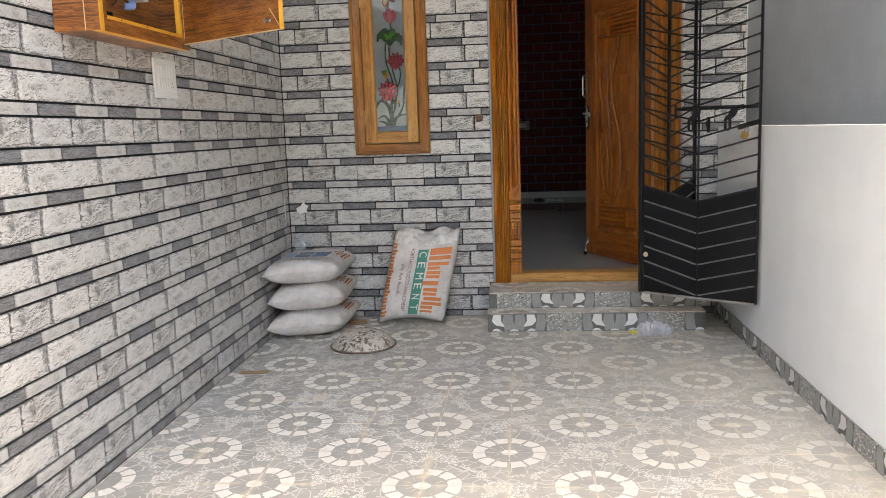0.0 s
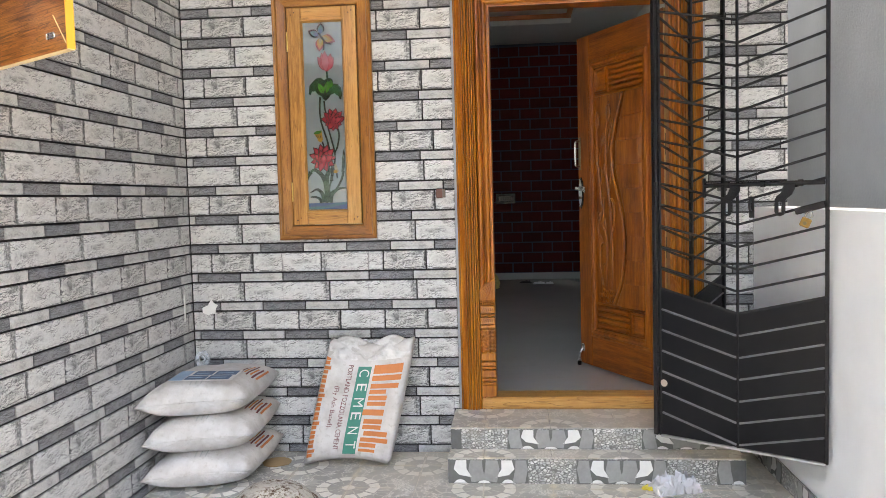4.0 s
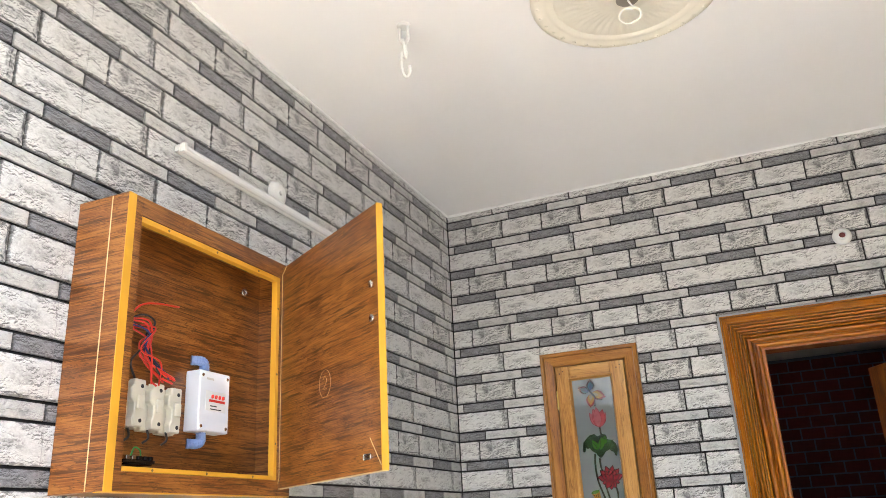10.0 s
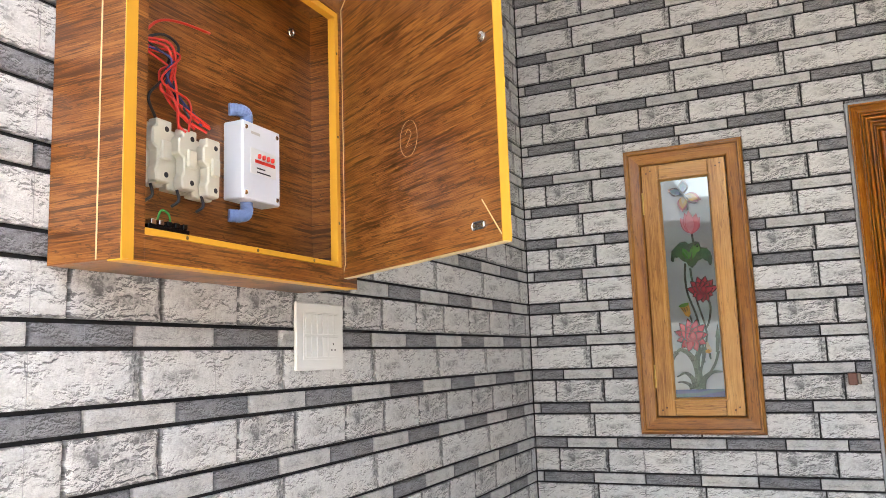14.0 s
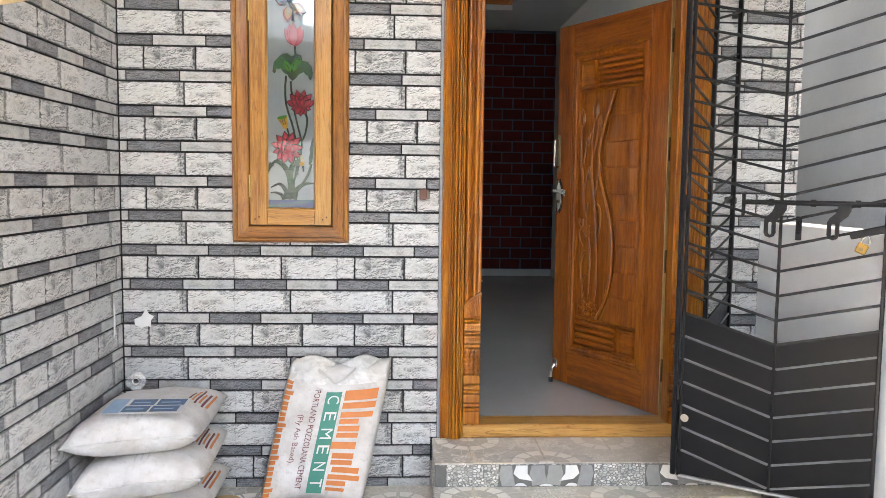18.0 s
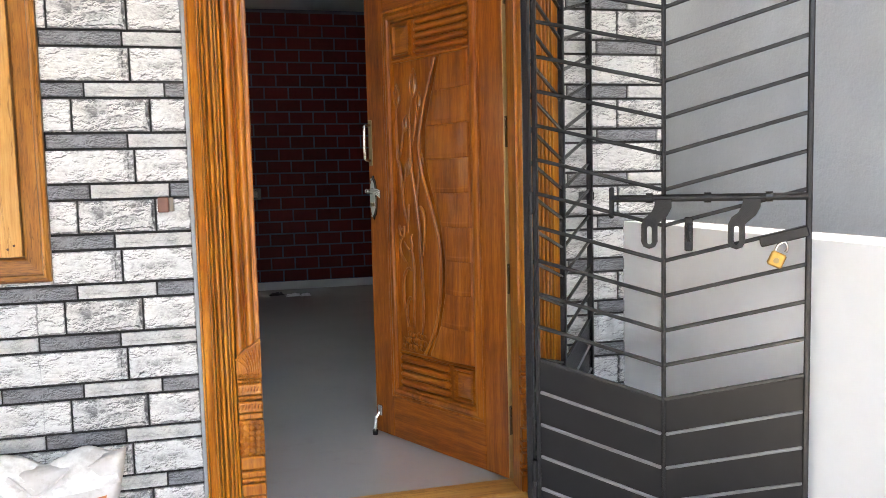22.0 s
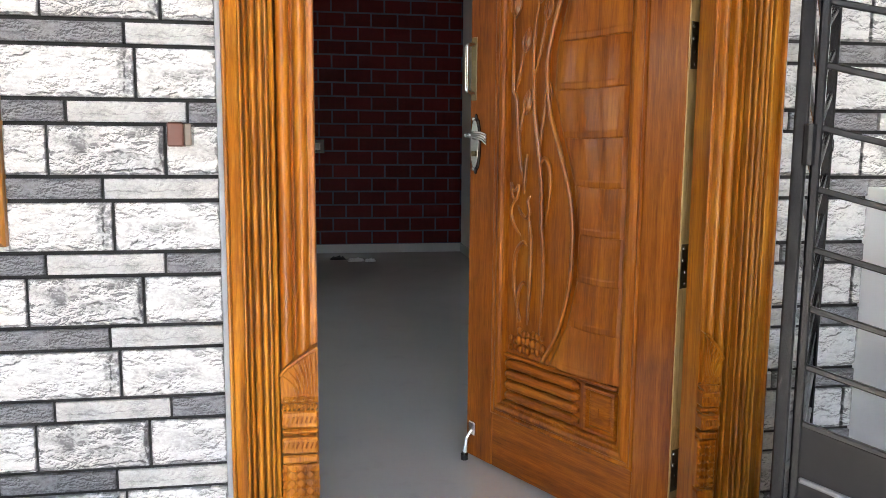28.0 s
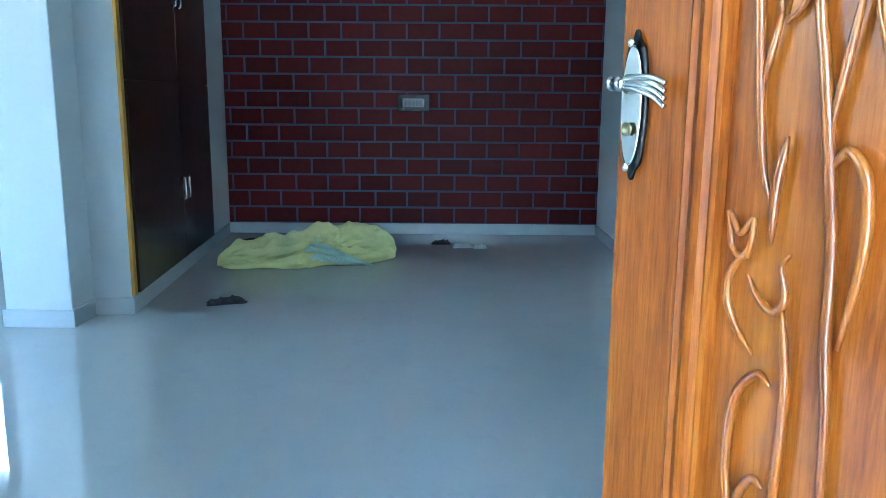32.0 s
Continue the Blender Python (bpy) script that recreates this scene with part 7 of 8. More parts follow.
# a pale fold that spills from the heap to the floor
bm = bmesh.new()
rows_ = []
for i in range(25):
    f = i / 24
    row = []
    for j in range(13):
        h_ = j / 12
        low, top = Vector((-0.02 + 0.47 * f, -0.245 + 0.03 * f, 0.012 + 0.05 * (1 - f) ** 2)), Vector((0.06 + 0.39 * f, -0.13 - 0.08 * f, 0.155 * (1 - f) ** 1.2 + 0.020))
        p = low.lerp(top, h_)
        fold = 1 - 2 * abs(noise.noise((f * 2.0 + h_ * 1.2, h_ * 3.4 - f, 3.3)))
        row.append(bm.verts.new(p + Vector((0, -0.022, 0.008)) * fold + Vector((0, -0.025, 0)) * math.sin(math.pi * h_)))
    rows_.append(row)
for p, q in zip(rows_, rows_[1:]):
    for j in range(12):
        bm.faces.new((p[j], q[j], q[j + 1], p[j + 1]))
bmesh.ops.solidify(bm, geom=bm.faces[:], thickness=0.002)
bmesh.ops.recalc_face_normals(bm, faces=bm.faces[:])
part("pale_fold", bm, M_CYAN, cloth, "pale green fold")
# dark emblem printed on the end of the sheet
spot = min((q for q in sheet.data.polygons if q.normal.y < -0.4), key=lambda q: (q.center.x - 0.44) ** 2 + (q.center.z - 0.085) ** 2)
face = Vector((0, -1, 0)).rotation_difference(spot.normal).to_matrix().to_4x4()
for name_, pts in (("dark_print", [(-0.022, 0.012), (0.0, -0.004), (0.022, 0.012), (0.020, 0.030), (-0.020, 0.030)]), ("dark_print", [(-0.026, -0.022), (0.026, -0.022), (0.026, -0.010), (-0.026, -0.010)])):
    part(name_, turned(extruded(pts, 0.001), Matrix.Translation((0, -0.013, 0))), M_RAG, cloth, at=pose(0, 0, 0, 0, 0, 22) @ Matrix.Translation(spot.center) @ face)
for x, y, s, a in ((-0.84, 9.41, 0.20, 20), (-1.15, 11.2, 0.24, 10), (0.28, 11.19, 0.14, 5)):
    tagged(part("dark_rag", crumple(s, s * 0.5, 0.035, 4.0 + x, 12, 8), M_RAG, at=pose(x, y, HZ, 0, 0, a)), "small dark rag on the hall floor", "rag", "rags")
for x, y, s in ((0.45, 11.08, 0.15), (0.575, 11.04, 0.10)):
    tagged(part("plastic_scrap", crumple(s, s * 0.7, 0.03, 1.0 + x, 10, 8), plain("white_plastic_scrap", (0.75, 0.78, 0.8), 0.2, vary=0.03), at=pose(x, y, HZ, 0, 0, 8)), "white plastic scrap on the hall floor", "plastic scrap", "plastic scraps")
# area lamps stand in for daylight; the west one is an added fill
for eye, aim, w, h, e in (((HX0 - 0.16, (WYA + WYB) / 2, (WZA + WZB) / 2), (0.4, 6.4, 0.1), 1.3, 1.2, 0.010), (((NWX0 + NWX1) / 2, HY1 + 0.16, (NWZ0 + NWZ1) / 2), (-2.6, 7.0, 1.6), 0.95, 1.05, 0.046)):
    lampw = new("hall_fill_lamp", bpy.data.lights.new("hall_fill_lamp", "AREA"))
    lampw.data.shape, lampw.data.size, lampw.data.size_y, lampw.data.energy, lampw.data.color = "RECTANGLE", w, h, e, (1.0, 0.98, 0.94)
    lampw.matrix_world = look(eye, aim)

# ---- floor of the portico ----
TS, TX0, TY0 = 0.313, 0.0, 3.820
TPX, TPY = 0.3185, 0.3085


def ring_tile_mat(name="ring_tile", dust=0.36):
    """Printed tile: cream stones in rings round two opposite corners, crazy paving between, all under dust."""
    m, nt, b = material(name, 0.5)
    tc = nt.nodes.new("ShaderNodeTexCoord")
    sep = nt.nodes.new("ShaderNodeSeparateXYZ")
    link(nt, tc.outputs["Object"], sep.inputs[0])
    M = lambda op, a, b_=None, c=None: math_node(nt, op, a, b_, c)
    sx, sy = sep.outputs[0], sep.outputs[1]
    sg = M("MULTIPLY", M("SIGN", M("ADD", M("ADD", sx, sy), 0.0001)), -1.0)
    u, v = M("ADD", M("MULTIPLY", sx, sg), 0.157), M("ADD", M("MULTIPLY", sy, sg), 0.157)
    wob = noise_of(nt, 26, 2, 0.5, world_coords(nt))
    r = M("ADD", M("SQRT", M("ADD", M("MULTIPLY", u, u), M("MULTIPLY", v, v))), M("MULTIPLY", M("SUBTRACT", wob, 0.5), 0.022))
    a = M("ARCTAN2", v, u)
    seg = M("ABSOLUTE", M("SUBTRACT", M("FRACT", M("MULTIPLY", a, 12 / (2 * math.pi))), 0.5))
    gapw = M("DIVIDE", 0.0105, M("MAXIMUM", r, 0.02))
    spoke = M("GREATER_THAN", seg, M("SUBTRACT", 0.5, gapw))
    inring = M("MULTIPLY", M("GREATER_THAN", r, 0.096), M("LESS_THAN", r, 0.147))
    stone_ = M("MULTIPLY", inring, M("SUBTRACT", 1.0, spoke))
    dot = M("LESS_THAN", r, 0.030)
    wc = world_coords(nt)
    vor = node(nt, "TexVoronoi", feature="DISTANCE_TO_EDGE", Scale=17.0)
    vc = node(nt, "TexVoronoi", Scale=17.0)
    fine = node(nt, "TexVoronoi", feature="DISTANCE_TO_EDGE", Scale=70.0)
    swirl = node(nt, "TexNoise", Scale=22.0)
    link(nt, wc, swirl.inputs["Vector"])
    twist = mix(nt, 0.045, wc, swirl.outputs["Color"], "ADD")
    for q in (vor, vc):
        link(nt, wc, q.inputs["Vector"])
    link(nt, twist, fine.inputs["Vector"])
    crack = M("MULTIPLY", M("LESS_THAN", vor.outputs["Distance"], 0.035), M("GREATER_THAN", noise_of(nt, 9, 2, 0.5, wc), 0.47))
    grey = ramp(nt, vc.outputs["Color"], [(0.1, (0.315, 0.318, 0.305)), (0.6, (0.375, 0.376, 0.360)), (0.9, (0.44, 0.438, 0.415))])
    base = mix(nt, crack, grey, (0.62, 0.605, 0.565))
    # long grey stones fanned round each ring, with thin pale joints
    wave = M("MULTIPLY", M("SUBTRACT", noise_of(nt, 13, 2, 0.5, wc), 0.5), 0.9)
    fan = M("ABSOLUTE", M("SUBTRACT", M("FRACT", M("ADD", M("MULTIPLY", a, 18 / (2 * math.pi)), wave)), 0.5))
    fanline = M("MULTIPLY", M("GREATER_THAN", fan, 0.462), M("MULTIPLY", M("GREATER_THAN", r, 0.150), M("LESS_THAN", r, 0.212)))
    base = mix(nt, fanline, base, (0.63, 0.615, 0.575))
    # squiggles of small white pebbles in the corners between
    pebble = ramp(nt, fine.outputs["Distance"], [(0.07, (0.40, 0.40, 0.385)), (0.14, (0.78, 0.77, 0.73))])
    pn = noise_of(nt, 12, 3, 0.6, wc)
    base = mix(nt, M("MULTIPLY", M("GREATER_THAN", r, 0.212), M("GREATER_THAN", pn, 0.49)), base, pebble)
    inner = M("LESS_THAN", r, 0.096)
    thin = M("MULTIPLY", M("GREATER_THAN", seg, M("SUBTRACT", 0.5, M("DIVIDE", 0.0042, M("MAXIMUM", r, 0.02)))), M("GREATER_THAN", wob, 0.5))
    base = mix(nt, inner, base, mix(nt, thin, (0.335, 0.335, 0.318), (0.60, 0.585, 0.545)))
    rimline = M("MULTIPLY", M("GREATER_THAN", r, 0.147), M("LESS_THAN", r, 0.153))
    base = mix(nt, M("MULTIPLY", rimline, 0.4), base, (0.32, 0.32, 0.31))
    cream = ramp(nt, noise_of(nt, 40, 4, 0.6, wc), [(0.3, (0.76, 0.745, 0.70)), (0.7, (0.91, 0.895, 0.845))])
    base = mix(nt, M("MAXIMUM", stone_, dot), base, cream)
    d1, d2 = noise_of(nt, 1.3, 5, 0.65, wc), noise_of(nt, 11, 4, 0.65, wc)
    gp = nt.nodes.new("ShaderNodeSeparateXYZ")
    link(nt, wc, gp.inputs[0])
    side = M("MULTIPLY", M("ADD", gp.outputs[0], 0.4), 0.13)
    back = M("MULTIPLY", M("MAXIMUM", M("SUBTRACT", gp.outputs[1], 4.95), 0.0), 0.32)
    dm = M("ADD", M("ADD", M("ADD", M("MULTIPLY", d1, 0.75), M("MULTIPLY", d2, 0.25)), side), back)
    dmask = ramp(nt, dm, [(0.40, (0.04, 0.04, 0.04)), (0.64, (dust, dust, dust)), (0.80, (0.72, 0.72, 0.72))])
    base = mix(nt, dmask, base, (0.66, 0.60, 0.50))
    # sand swept along the joints
    edge_ = M("MAXIMUM", M("ABSOLUTE", sx), M("ABSOLUTE", sy))
    sand = M("MULTIPLY", ramp(nt, M("ADD", edge_, M("MULTIPLY", M("SUBTRACT", d2, 0.5), 0.11)), [(0.138, (0, 0, 0)), (0.168, (0.8, 0.8, 0.8))]), ramp(nt, noise_of(nt, 2.3, 3, 0.6, wc), [(0.46, (0.12, 0.12, 0.12)), (0.62, (1, 1, 1))]))
    base = mix(nt, sand, base, (0.74, 0.655, 0.50))
    link(nt, base, b.inputs["Base Color"])
    h = M("ADD", M("MULTIPLY", vor.outputs["Distance"], 0.6), M("MULTIPLY", stone_, 0.15))
    bump(nt, b, h, 0.25, 0.004)
    return m


M_TILE = ring_tile_mat()


def mosaic():
    """Small pale pebbles with dark grey joints, printed on the border tiles."""
    m, nt, b = material("pebble_border", 0.35)
    v = coords(nt, "Object", (1.0, 1.0, 1.5))
    vc, ve = node(nt, "TexVoronoi", Scale=62.0), node(nt, "TexVoronoi", feature="DISTANCE_TO_EDGE", Scale=62.0)
    for q in (vc, ve):
        link(nt, v, q.inputs["Vector"])
    cell = nt.nodes.new("ShaderNodeSeparateColor")
    link(nt, vc.outputs["Color"], cell.inputs[0])
    col = ramp(nt, cell.outputs[0], [(0.1, (0.33, 0.33, 0.315)), (0.55, (0.52, 0.52, 0.495)), (0.85, (0.72, 0.715, 0.68))])
    wide = noise_of(nt, 30, 3, 0.6, v)
    col = mix(nt, ramp(nt, math_node(nt, "SUBTRACT", ve.outputs["Distance"], math_node(nt, "MULTIPLY", wide, 0.16)), [(0.0, (1, 1, 1)), (0.05, (0, 0, 0))]), col, (0.15, 0.15, 0.14))
    col = mix(nt, ramp(nt, noise_of(nt, 7, 4, 0.6, v), [(0.45, (0, 0, 0)), (0.8, (0.5, 0.5, 0.5))]), col, (0.42, 0.38, 0.31))
    link(nt, col, b.inputs["Base Color"])
    bump(nt, b, ve.outputs["Distance"], 0.4, 0.004)
    return m


M_FLATW = plain("white_flat_stone", (0.74, 0.74, 0.71), 0.35, vary=0.08, scale=35, relief=0.1)
M_FLATG = plain("grey_flat_stone", (0.285, 0.285, 0.272), 0.35, vary=0.18, scale=45, relief=0.1)
M_FLATJ = plain("dark_grey_joint", (0.13, 0.13, 0.122), 0.6, vary=0.2, scale=40)


def ring_border(parent, at, x0, x1, h, centre, period):
    """Flat stones of half rings along a border tile h high: local x along the border, z up, the face towards -y."""
    n0, n1 = int((x0 - centre) / period) - 1, int((x1 - centre) / period) + 1
    edges = (-0.205, -0.140, -0.073, 0.0, 0.073, 0.140, 0.205)
    for n in range(n0, n1 + 1):
        c = centre + n * period
        lo_, hi_ = max(c - 0.207, x0 + 0.002), min(c + 0.207, x1 - 0.002)
        if hi_ - lo_ < 0.03:
            continue
        part("border_joint", box(lo_, -0.0010, 0.002, hi_, 0.0, h - 0.002), M_FLATJ, parent, at=at)
        for k in range(6):
            a0, a1 = edges[k] + 0.003, edges[k + 1] - 0.003
            white = k in (1, 4)
            lean_ = (-0.010 if k < 3 else 0.010) * (2.0 if white else 1.0)
            foot = 0.26 * h if white else 0.05 * h
            b0, b1 = a0 - lean_, a1 - lean_
            pts = [(b0, foot + (0.10 * h if k in (1, 3) else 0)), (b1, foot + (0.10 * h if k in (4, 2) else 0)), (a1 + lean_ * 0.3, 0.60 * h), (a1 - 0.006, h - 0.004), (a0 + 0.006, h - 0.004), (a0 + lean_ * 0.3, 0.60 * h)]
            pts = [(c + px, pz) for px, pz in pts]
            if min(p[0] for p in pts) < x0 + 0.003 or max(p[0] for p in pts) > x1 - 0.003:
                continue
            part("border_stone", turned(extruded(pts, 0.0010, bevel=0.0004), Matrix.Translation((0, -0.0011, 0))), M_FLATW if white else M_FLATG, parent, at=at)
        for d, w in ((-0.112, 0.030), (0.0, 0.030), (0.112, 0.030)):
            if c + d - w < x0 + 0.003 or c + d + w > x1 - 0.003:
                continue
            pts = [(c + d - w, 0.004), (c + d + w, 0.004), (c + d + 0.016, 0.15 * h), (c + d, 0.30 * h if d == 0 else 0.18 * h), (c + d - 0.016, 0.15 * h)]
            part("border_stone", turned(extruded(pts, 0.0008), Matrix.Translation((0, -0.0011, 0))), M_FLATW, parent, at=at)


M_MOSAIC = mosaic()
tagged(part("ground", box(-60, -80, -0.40, 60, 60, -0.03), plain("dusty_ground", (0.34, 0.315, 0.28), 0.9, vary=0.15, scale=6)), "dusty bare ground around the house", "ground", kind="structure")
floor = tagged(part("floor", box(LX - 0.004, Y0, -0.12, RX + 0.004, WY + g, -0.0013), plain("floor_joint", (0.66, 0.60, 0.50), 0.9)), "portico floor of dusty grey tiles with cream rings", "floor", kind="structure")
fl_me = {}


def slab(w, d, h, mat, cx=0.0, cy=0.0):
    """A tile with its origin at the uncut tile's centre."""
    key = (round(w, 3), round(d, 3), round(cx, 3), round(cy, 3), mat.name)
    if key not in fl_me:
        fl_me[key] = mesh_of(box(cx - w / 2, cy - d / 2, -h, cx + w / 2, cy + d / 2, 0, 0.0012), "tile", mat)
    return fl_me[key]


for i in range(-6, 6):
    for k in range(-16, 7):
        cx, cy = TX0 + (i + 0.5) * TPX, TY0 + (k + 0.5) * TPY
        x0, x1 = max(cx - TPX / 2 + 0.001, LX), min(cx + TPX / 2 - 0.001, RX)
        y0, y1 = max(cy - TPY / 2 + 0.001, Y0), min(cy + TPY / 2 - 0.001, WY)
        if x1 - x0 < 0.012 or y1 - y0 < 0.012:
            continue
        odd = (i + k) % 2
        ox, oy = (x0 + x1) / 2 - cx, (y0 + y1) / 2 - cy
        if odd:
            me = slab(y1 - y0, x1 - x0, 0.005, M_TILE, oy, -ox)
        else:
            me = slab(x1 - x0, y1 - y0, 0.005, M_TILE, ox, oy)
        o = new("tile", me)
        o.parent, o.matrix_basis = floor, pose(cx, cy, 0, 0, 0, 90 if odd else 0)
# steps
steps = thing("doorstep", label="two low doorsteps clad in ring tiles with mosaic risers", category="step", kind="structure")
M_BED = plain("step_bed", (0.28, 0.27, 0.25), 0.9)
for lower, (x0, x1, y0, z0, z1) in enumerate(((-0.163, 1.198, 5.235, 0.1265, 0.2345), (-0.170, 1.198, 5.115, 0.001, 0.126))):
    part("step_core", box(x0 + 0.008, y0 + 0.009, z0, x1 - 0.008, WY + g - 0.001, z1 - 0.009), M_BED, steps)
    d = WY - y0 + 0.003
    for k in range(-1, 4):
        xa, xe = max(k * TPX, x0), min((k + 1) * TPX, x1)
        part("riser_tile", box(xa + 0.0008, y0 + 0.0012, z0, xe - 0.0008, y0 + 0.0085, z1 - 0.0088, 0.0008), M_MOSAIC, steps)
        cx, cy = (k + 0.5) * TPX, y0 - 0.003 + TPY / 2
        for ya, yb in ((y0 - 0.003, min(y0 - 0.003 + TPY, WY)), (y0 - 0.003 + TPY, WY)):
            if yb - ya < 0.012:
                continue
            odd = (k + lower + (ya > y0)) % 2 == 0
            my = cy if ya < y0 else cy + TPY
            ox, oy = (xa + xe) / 2 - cx, (ya + yb) / 2 - my
            w, dd = xe - xa - 0.0016, yb - ya - 0.0012
            o = new("tread_tile", slab(dd, w, 0.008, M_TILE, oy, -ox) if odd else slab(w, dd, 0.008, M_TILE, ox, oy))
            o.parent, o.matrix_basis = steps, pose(cx, my, z1, 0, 0, 90 if odd else 0)
    ring_border(steps, pose(0, y0 + 0.0012, z0), x0, x1, z1 - 0.0088 - z0, 0.0 if lower else TPX, 2 * TPX)
    part("side_tile", box(x0 + 0.0002, y0 + 0.009, z0, x0 + 0.0075, WY - 0.001, z1 - 0.0088), M_MOSAIC, steps)
    part("side_tile", box(x1 - 0.0075, y0 + 0.009, z0, x1 - 0.0002, WY - 0.001, z1 - 0.0088), M_MOSAIC, steps)
skirt = thing("skirting", label="low mosaic tile skirting along the pale side wall", category="skirting", kind="structure")
y = Y0
while y < WY - 0.01:
    ye = min(y + TPY, WY)
    part("skirting_tile", box(RX - 0.010, y + 0.0008, 0.0, RX - 0.0003, ye - 0.0008, 0.098, 0.0015), M_MOSAIC, skirt)
    y = ye

ring_border(skirt, pose(RX - 0.010, 0, 0, 0, 0, 90) @ Matrix.Diagonal((1, -1, 1, 1)), Y0, WY, 0.098, 4.10, 2 * TPY)

# ---- tiles of the two stone walls ----
ROWS = ((0.0, 0.1065, ((0.079, 0.306, 1), (0.306, 0.5455, 0))), (0.1065, 0.1555, ((-0.115, 0.118, 3), (0.118, 0.352, 2))),
        (0.1555, 0.2620, ((0.253, 0.7195, 4),)), (0.2620, 0.3110, ((0.0, 0.235, 3), (0.235, 0.4665, 2))))
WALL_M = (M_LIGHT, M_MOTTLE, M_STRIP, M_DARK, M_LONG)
S2TOP = 1.597


def cut(rects, hole):
    """The rectangles less a hole."""
    a0, b0, a1, b1 = hole
    out = []
    for x0, z0, x1, z1 in rects:
        if x1 <= a0 or x0 >= a1 or z1 <= b0 or z0 >= b1:
            out.append((x0, z0, x1, z1))
            continue
        if x0 < a0:
            out.append((x0, z0, a0, z1))
        if x1 > a1:
            out.append((a1, z0, x1, z1))
        m0, m1 = max(x0, a0), min(x1, a1)
        if z0 < b0:
            out.append((m0, z0, m1, b0))
        if z1 > b1:
            out.append((m0, b1, m1, z1))
    return out


def stone_verts(w, h, du, dv, d=0.010):
    """Outline, shoulder and face of one stone, with how far each vertex is from the rim, and its place on the uncut stone."""
    e = min(0.014, w * 0.3, h * 0.3)
    v, q, t_ = [], [], []
    for inset, y, val in ((0.0, 0.0, 0.0), (0.0006, d - 0.0022, 0.0), (e, d, 1.0)):
        v += [(inset, y, inset), (w - inset, y, inset), (w - inset, y, h - inset), (inset, y, h - inset)]
        q += [val] * 4
        for p in v[-4:]:
            t_ += [p[0] + du, p[2] + dv, 0.0]
    f = [(4 * k + i, 4 * k + (i + 1) % 4, 4 * k + 4 + (i + 1) % 4, 4 * k + 4 + i) for k in range(2) for i in range(4)] + [(8, 9, 10, 11)]
    return v, f, q, t_


def stone_mesh(vs, fs, qs, ts, mats, idx=None):
    me = bpy.data.meshes.new("stone")
    me.from_pydata(vs, [], fs)
    for m in mats:
        me.materials.append(m)
    if idx is not None:
        me.polygons.foreach_set("material_index", idx)
    at = me.attributes.new("edge", "FLOAT", "POINT")
    at.data.foreach_set("value", qs)
    me.attributes.new("tile", "FLOAT_VECTOR", "POINT").data.foreach_set("vector", ts)
    me.update()
    return me


stones = {}


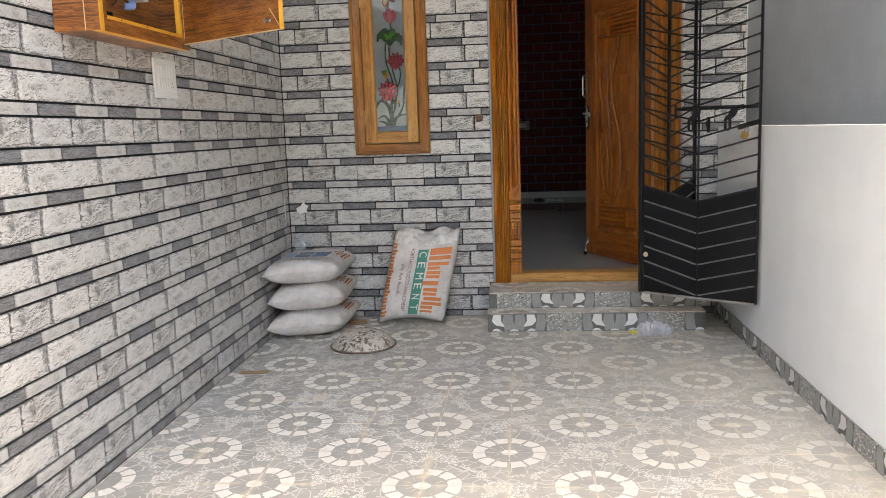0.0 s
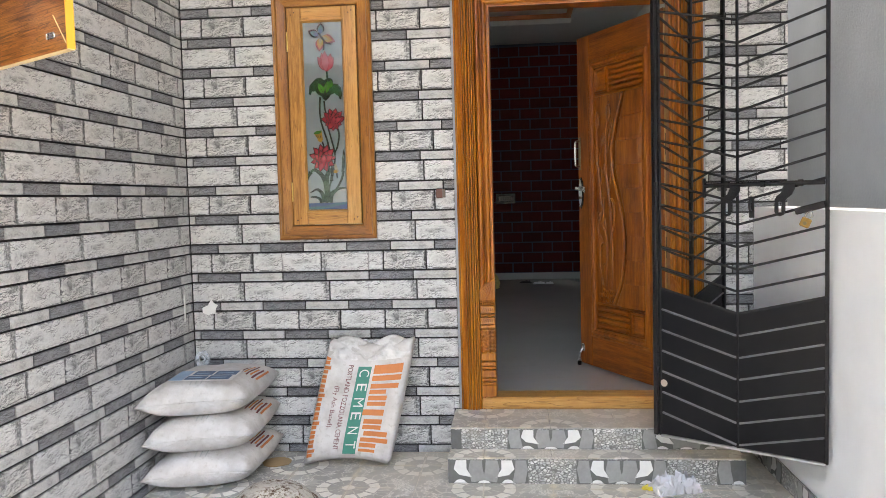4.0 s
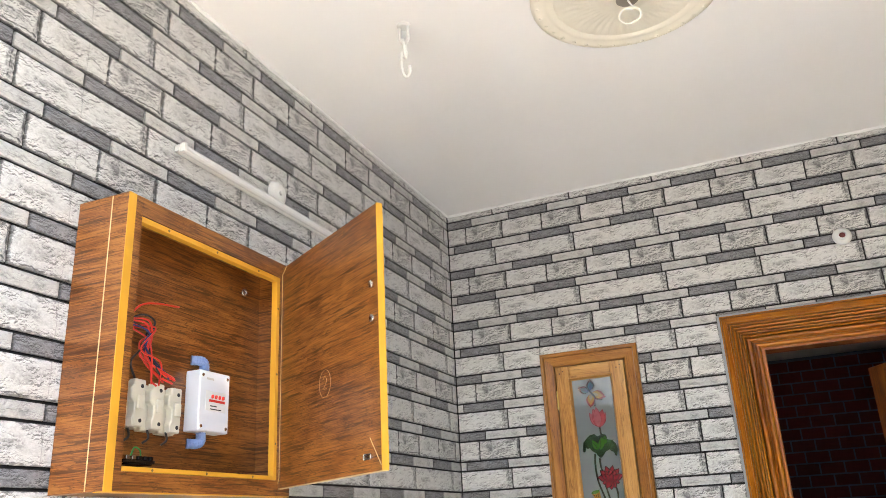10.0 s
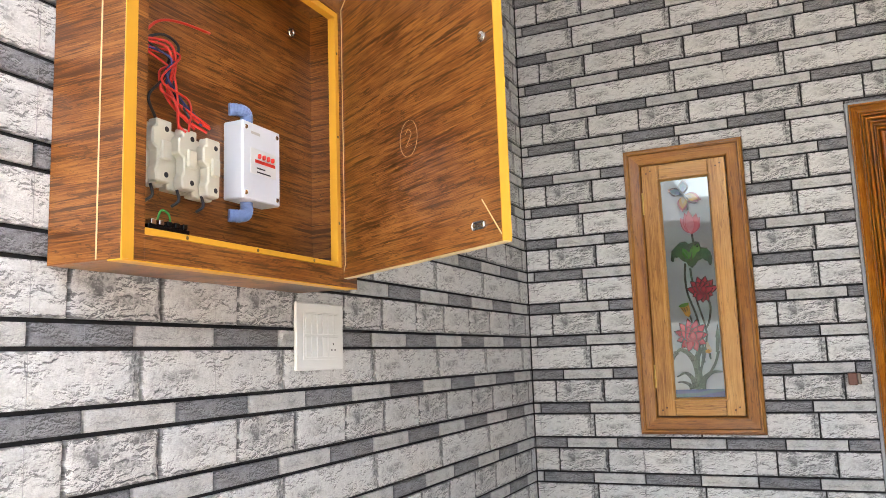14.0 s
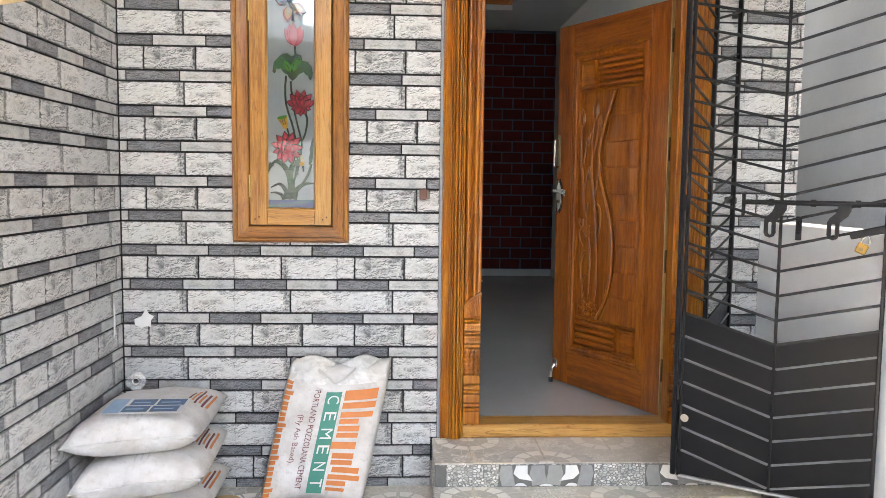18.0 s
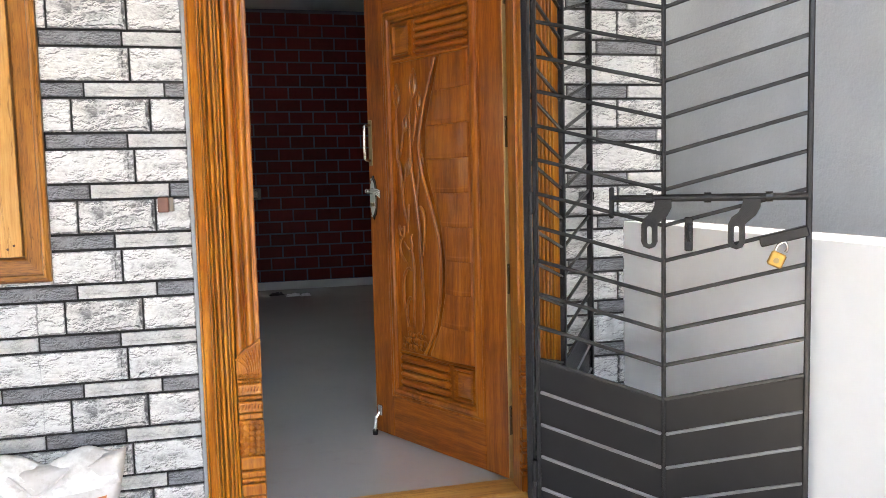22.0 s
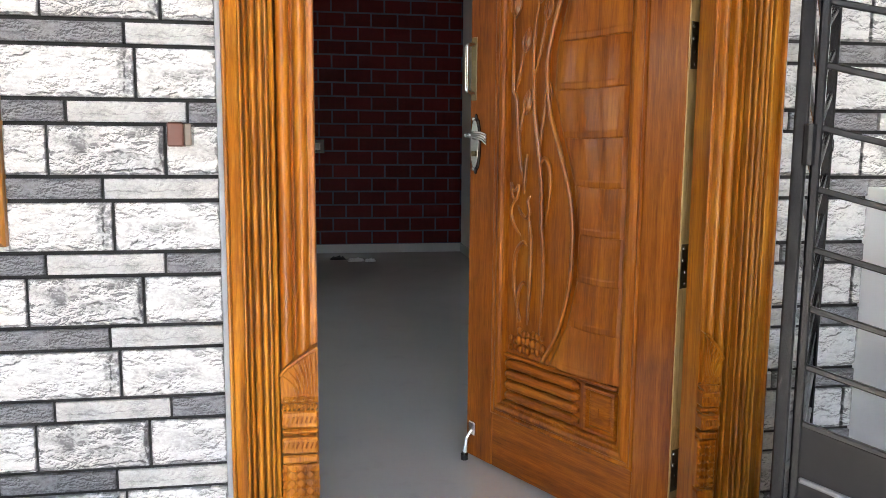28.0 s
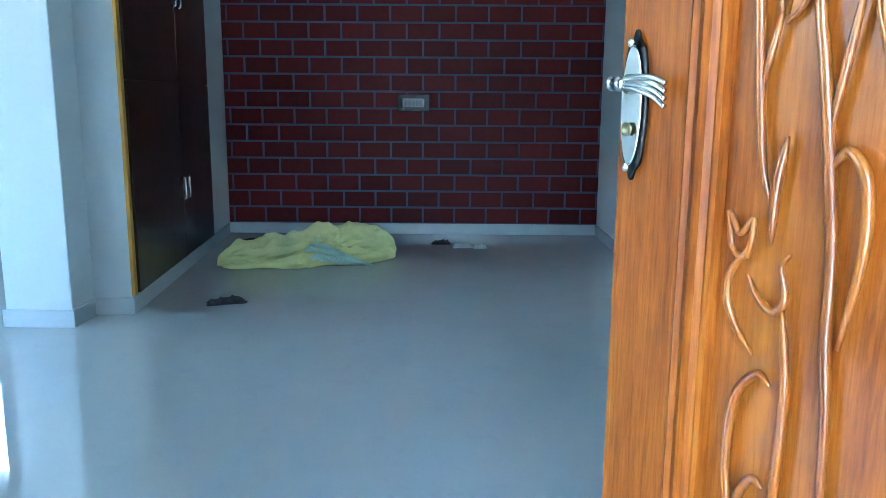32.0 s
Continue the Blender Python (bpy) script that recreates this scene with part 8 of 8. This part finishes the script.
def clad(parent, span, seam, zmax, holes, place, single, shift=None):
    """Tile a wall face. place(u, z): pose of a stone whose low left corner is (u, z); single(u, z): built as an object of its own."""
    rest_v, rest_f, rest_q, rest_t, rest_i = [], [], [], [], []
    n0, n1 = int((span[0] - seam) / TW) - 2, int((span[1] - seam) / TW) + 2
    for kz in range(-6, 7):
        for z0, z1, cells in ROWS:
            for n in range(n0, n1):
                for a, b, mi in cells:
                    zz0, zz1 = S2TOP + kz * TH + z0, S2TOP + kz * TH + z1
                    ds = shift((seam + n * TW + (a + b) / 2), (zz0 + zz1) / 2) if shift else 0.0
                    r = [(max(seam + n * TW + a + 0.0032 + ds, span[0]), max(zz0 + 0.0041, 0.001), min(seam + n * TW + b - 0.0032 + ds, span[1]), min(zz1 - 0.0041, zmax))]
                    r = [q for q in r if q[2] - q[0] > 0.01 and q[3] - q[1] > 0.01]
                    for h in holes:
                        r = cut(r, h)
                    for x0, y0, x1, y1 in r:
                        w, hh = x1 - x0, y1 - y0
                        if w < 0.008 or hh < 0.008:
                            continue
                        m = place(x0, y0)
                        du, dv = x0 - (seam + n * TW + a + ds), y0 - zz0
                        if single((x0 + x1) / 2, (y0 + y1) / 2):
                            key = (round(w, 3), round(hh, 3), mi, round(du, 3), round(dv, 3))
                            if key not in stones:
                                v, f, q, t_ = stone_verts(w, hh, du, dv)
                                stones[key] = stone_mesh(v, f, q, t_, [WALL_M[mi]])
                            o = new("stone", stones[key])
                            o.parent, o.matrix_basis = parent, m
                        else:
                            v, f, q, t_ = stone_verts(w, hh, du, dv)
                            k = len(rest_v)
                            rest_v += [tuple(m @ Vector(p)) for p in v]
                            rest_f += [tuple(i + k for i in p) for p in f]
                            rest_q += q
                            rest_t += t_
                            rest_i += [mi] * len(f)
    if rest_v:
        o = new("stone_rest", stone_mesh(rest_v, rest_f, rest_q, rest_t, WALL_M, rest_i))
        o.parent = parent
        tagged(o, kind="stuff")


# door wall: seen from the portico u runs along x, faces look to -y
clad(wall_door, (LX, RX2), -0.605, CZ,
     [(WX0, WZ0, WX1, WZ1), (DX0 - 0.014, -0.1, DX1 + 0.014, DZ1 + 0.014), (RX, -0.1, RX2 + 1, 1.262), (RX3, 2.435, RX2 + 1, 4), (1.258, 3.16, 4, 4), (-0.17, -0.1, 1.2, 0.236), (-1.0705, S2TOP - 2 * TH + 0.0035, -0.6060, S2TOP - 2 * TH + 0.1031)],
     lambda u, z: Matrix.Translation((u, WY + g, z)) @ Matrix.Diagonal((1, -1, 1, 1)),
     lambda u, z: z < 2.95,
     lambda u, z: 0.054 if (1.29 < z < 1.92 and WX1 - 0.2 < u < DX0 + 0.2) else 0.0)
# one tile under the window was laid upside down
for u0, u1 in ((-1.0705, -0.8615), (-0.8565, -0.6060)):
    z0, hh = S2TOP - 2 * TH + 0.0036, 0.0993
    v, f, q, t_ = stone_verts(u1 - u0, hh, 0, 0)
    t_ = [c for k in range(0, len(t_), 3) for c in ((0.2130 if u0 < -0.9 else 0.4640) - t_[k], 0.1029 - t_[k + 1], 0.0)]
    o = new("stone", stone_mesh(v, f, q, t_, [M_LONG]))
    o.parent, o.matrix_basis = wall_door, Matrix.Translation((u0, WY + g, z0)) @ Matrix.Diagonal((1, -1, 1, 1))
# side wall: u runs along y, faces look to +x
clad(wall_side, (Y0, WY), 2.8715, CZ, [],
     lambda u, z: Matrix(((0, 1, 0, LX - g), (1, 0, 0, u), (0, 0, 1, z), (0, 0, 0, 1))),
     lambda u, z: 2.1 < u < 4.75 and 0.75 < z < 2.75)
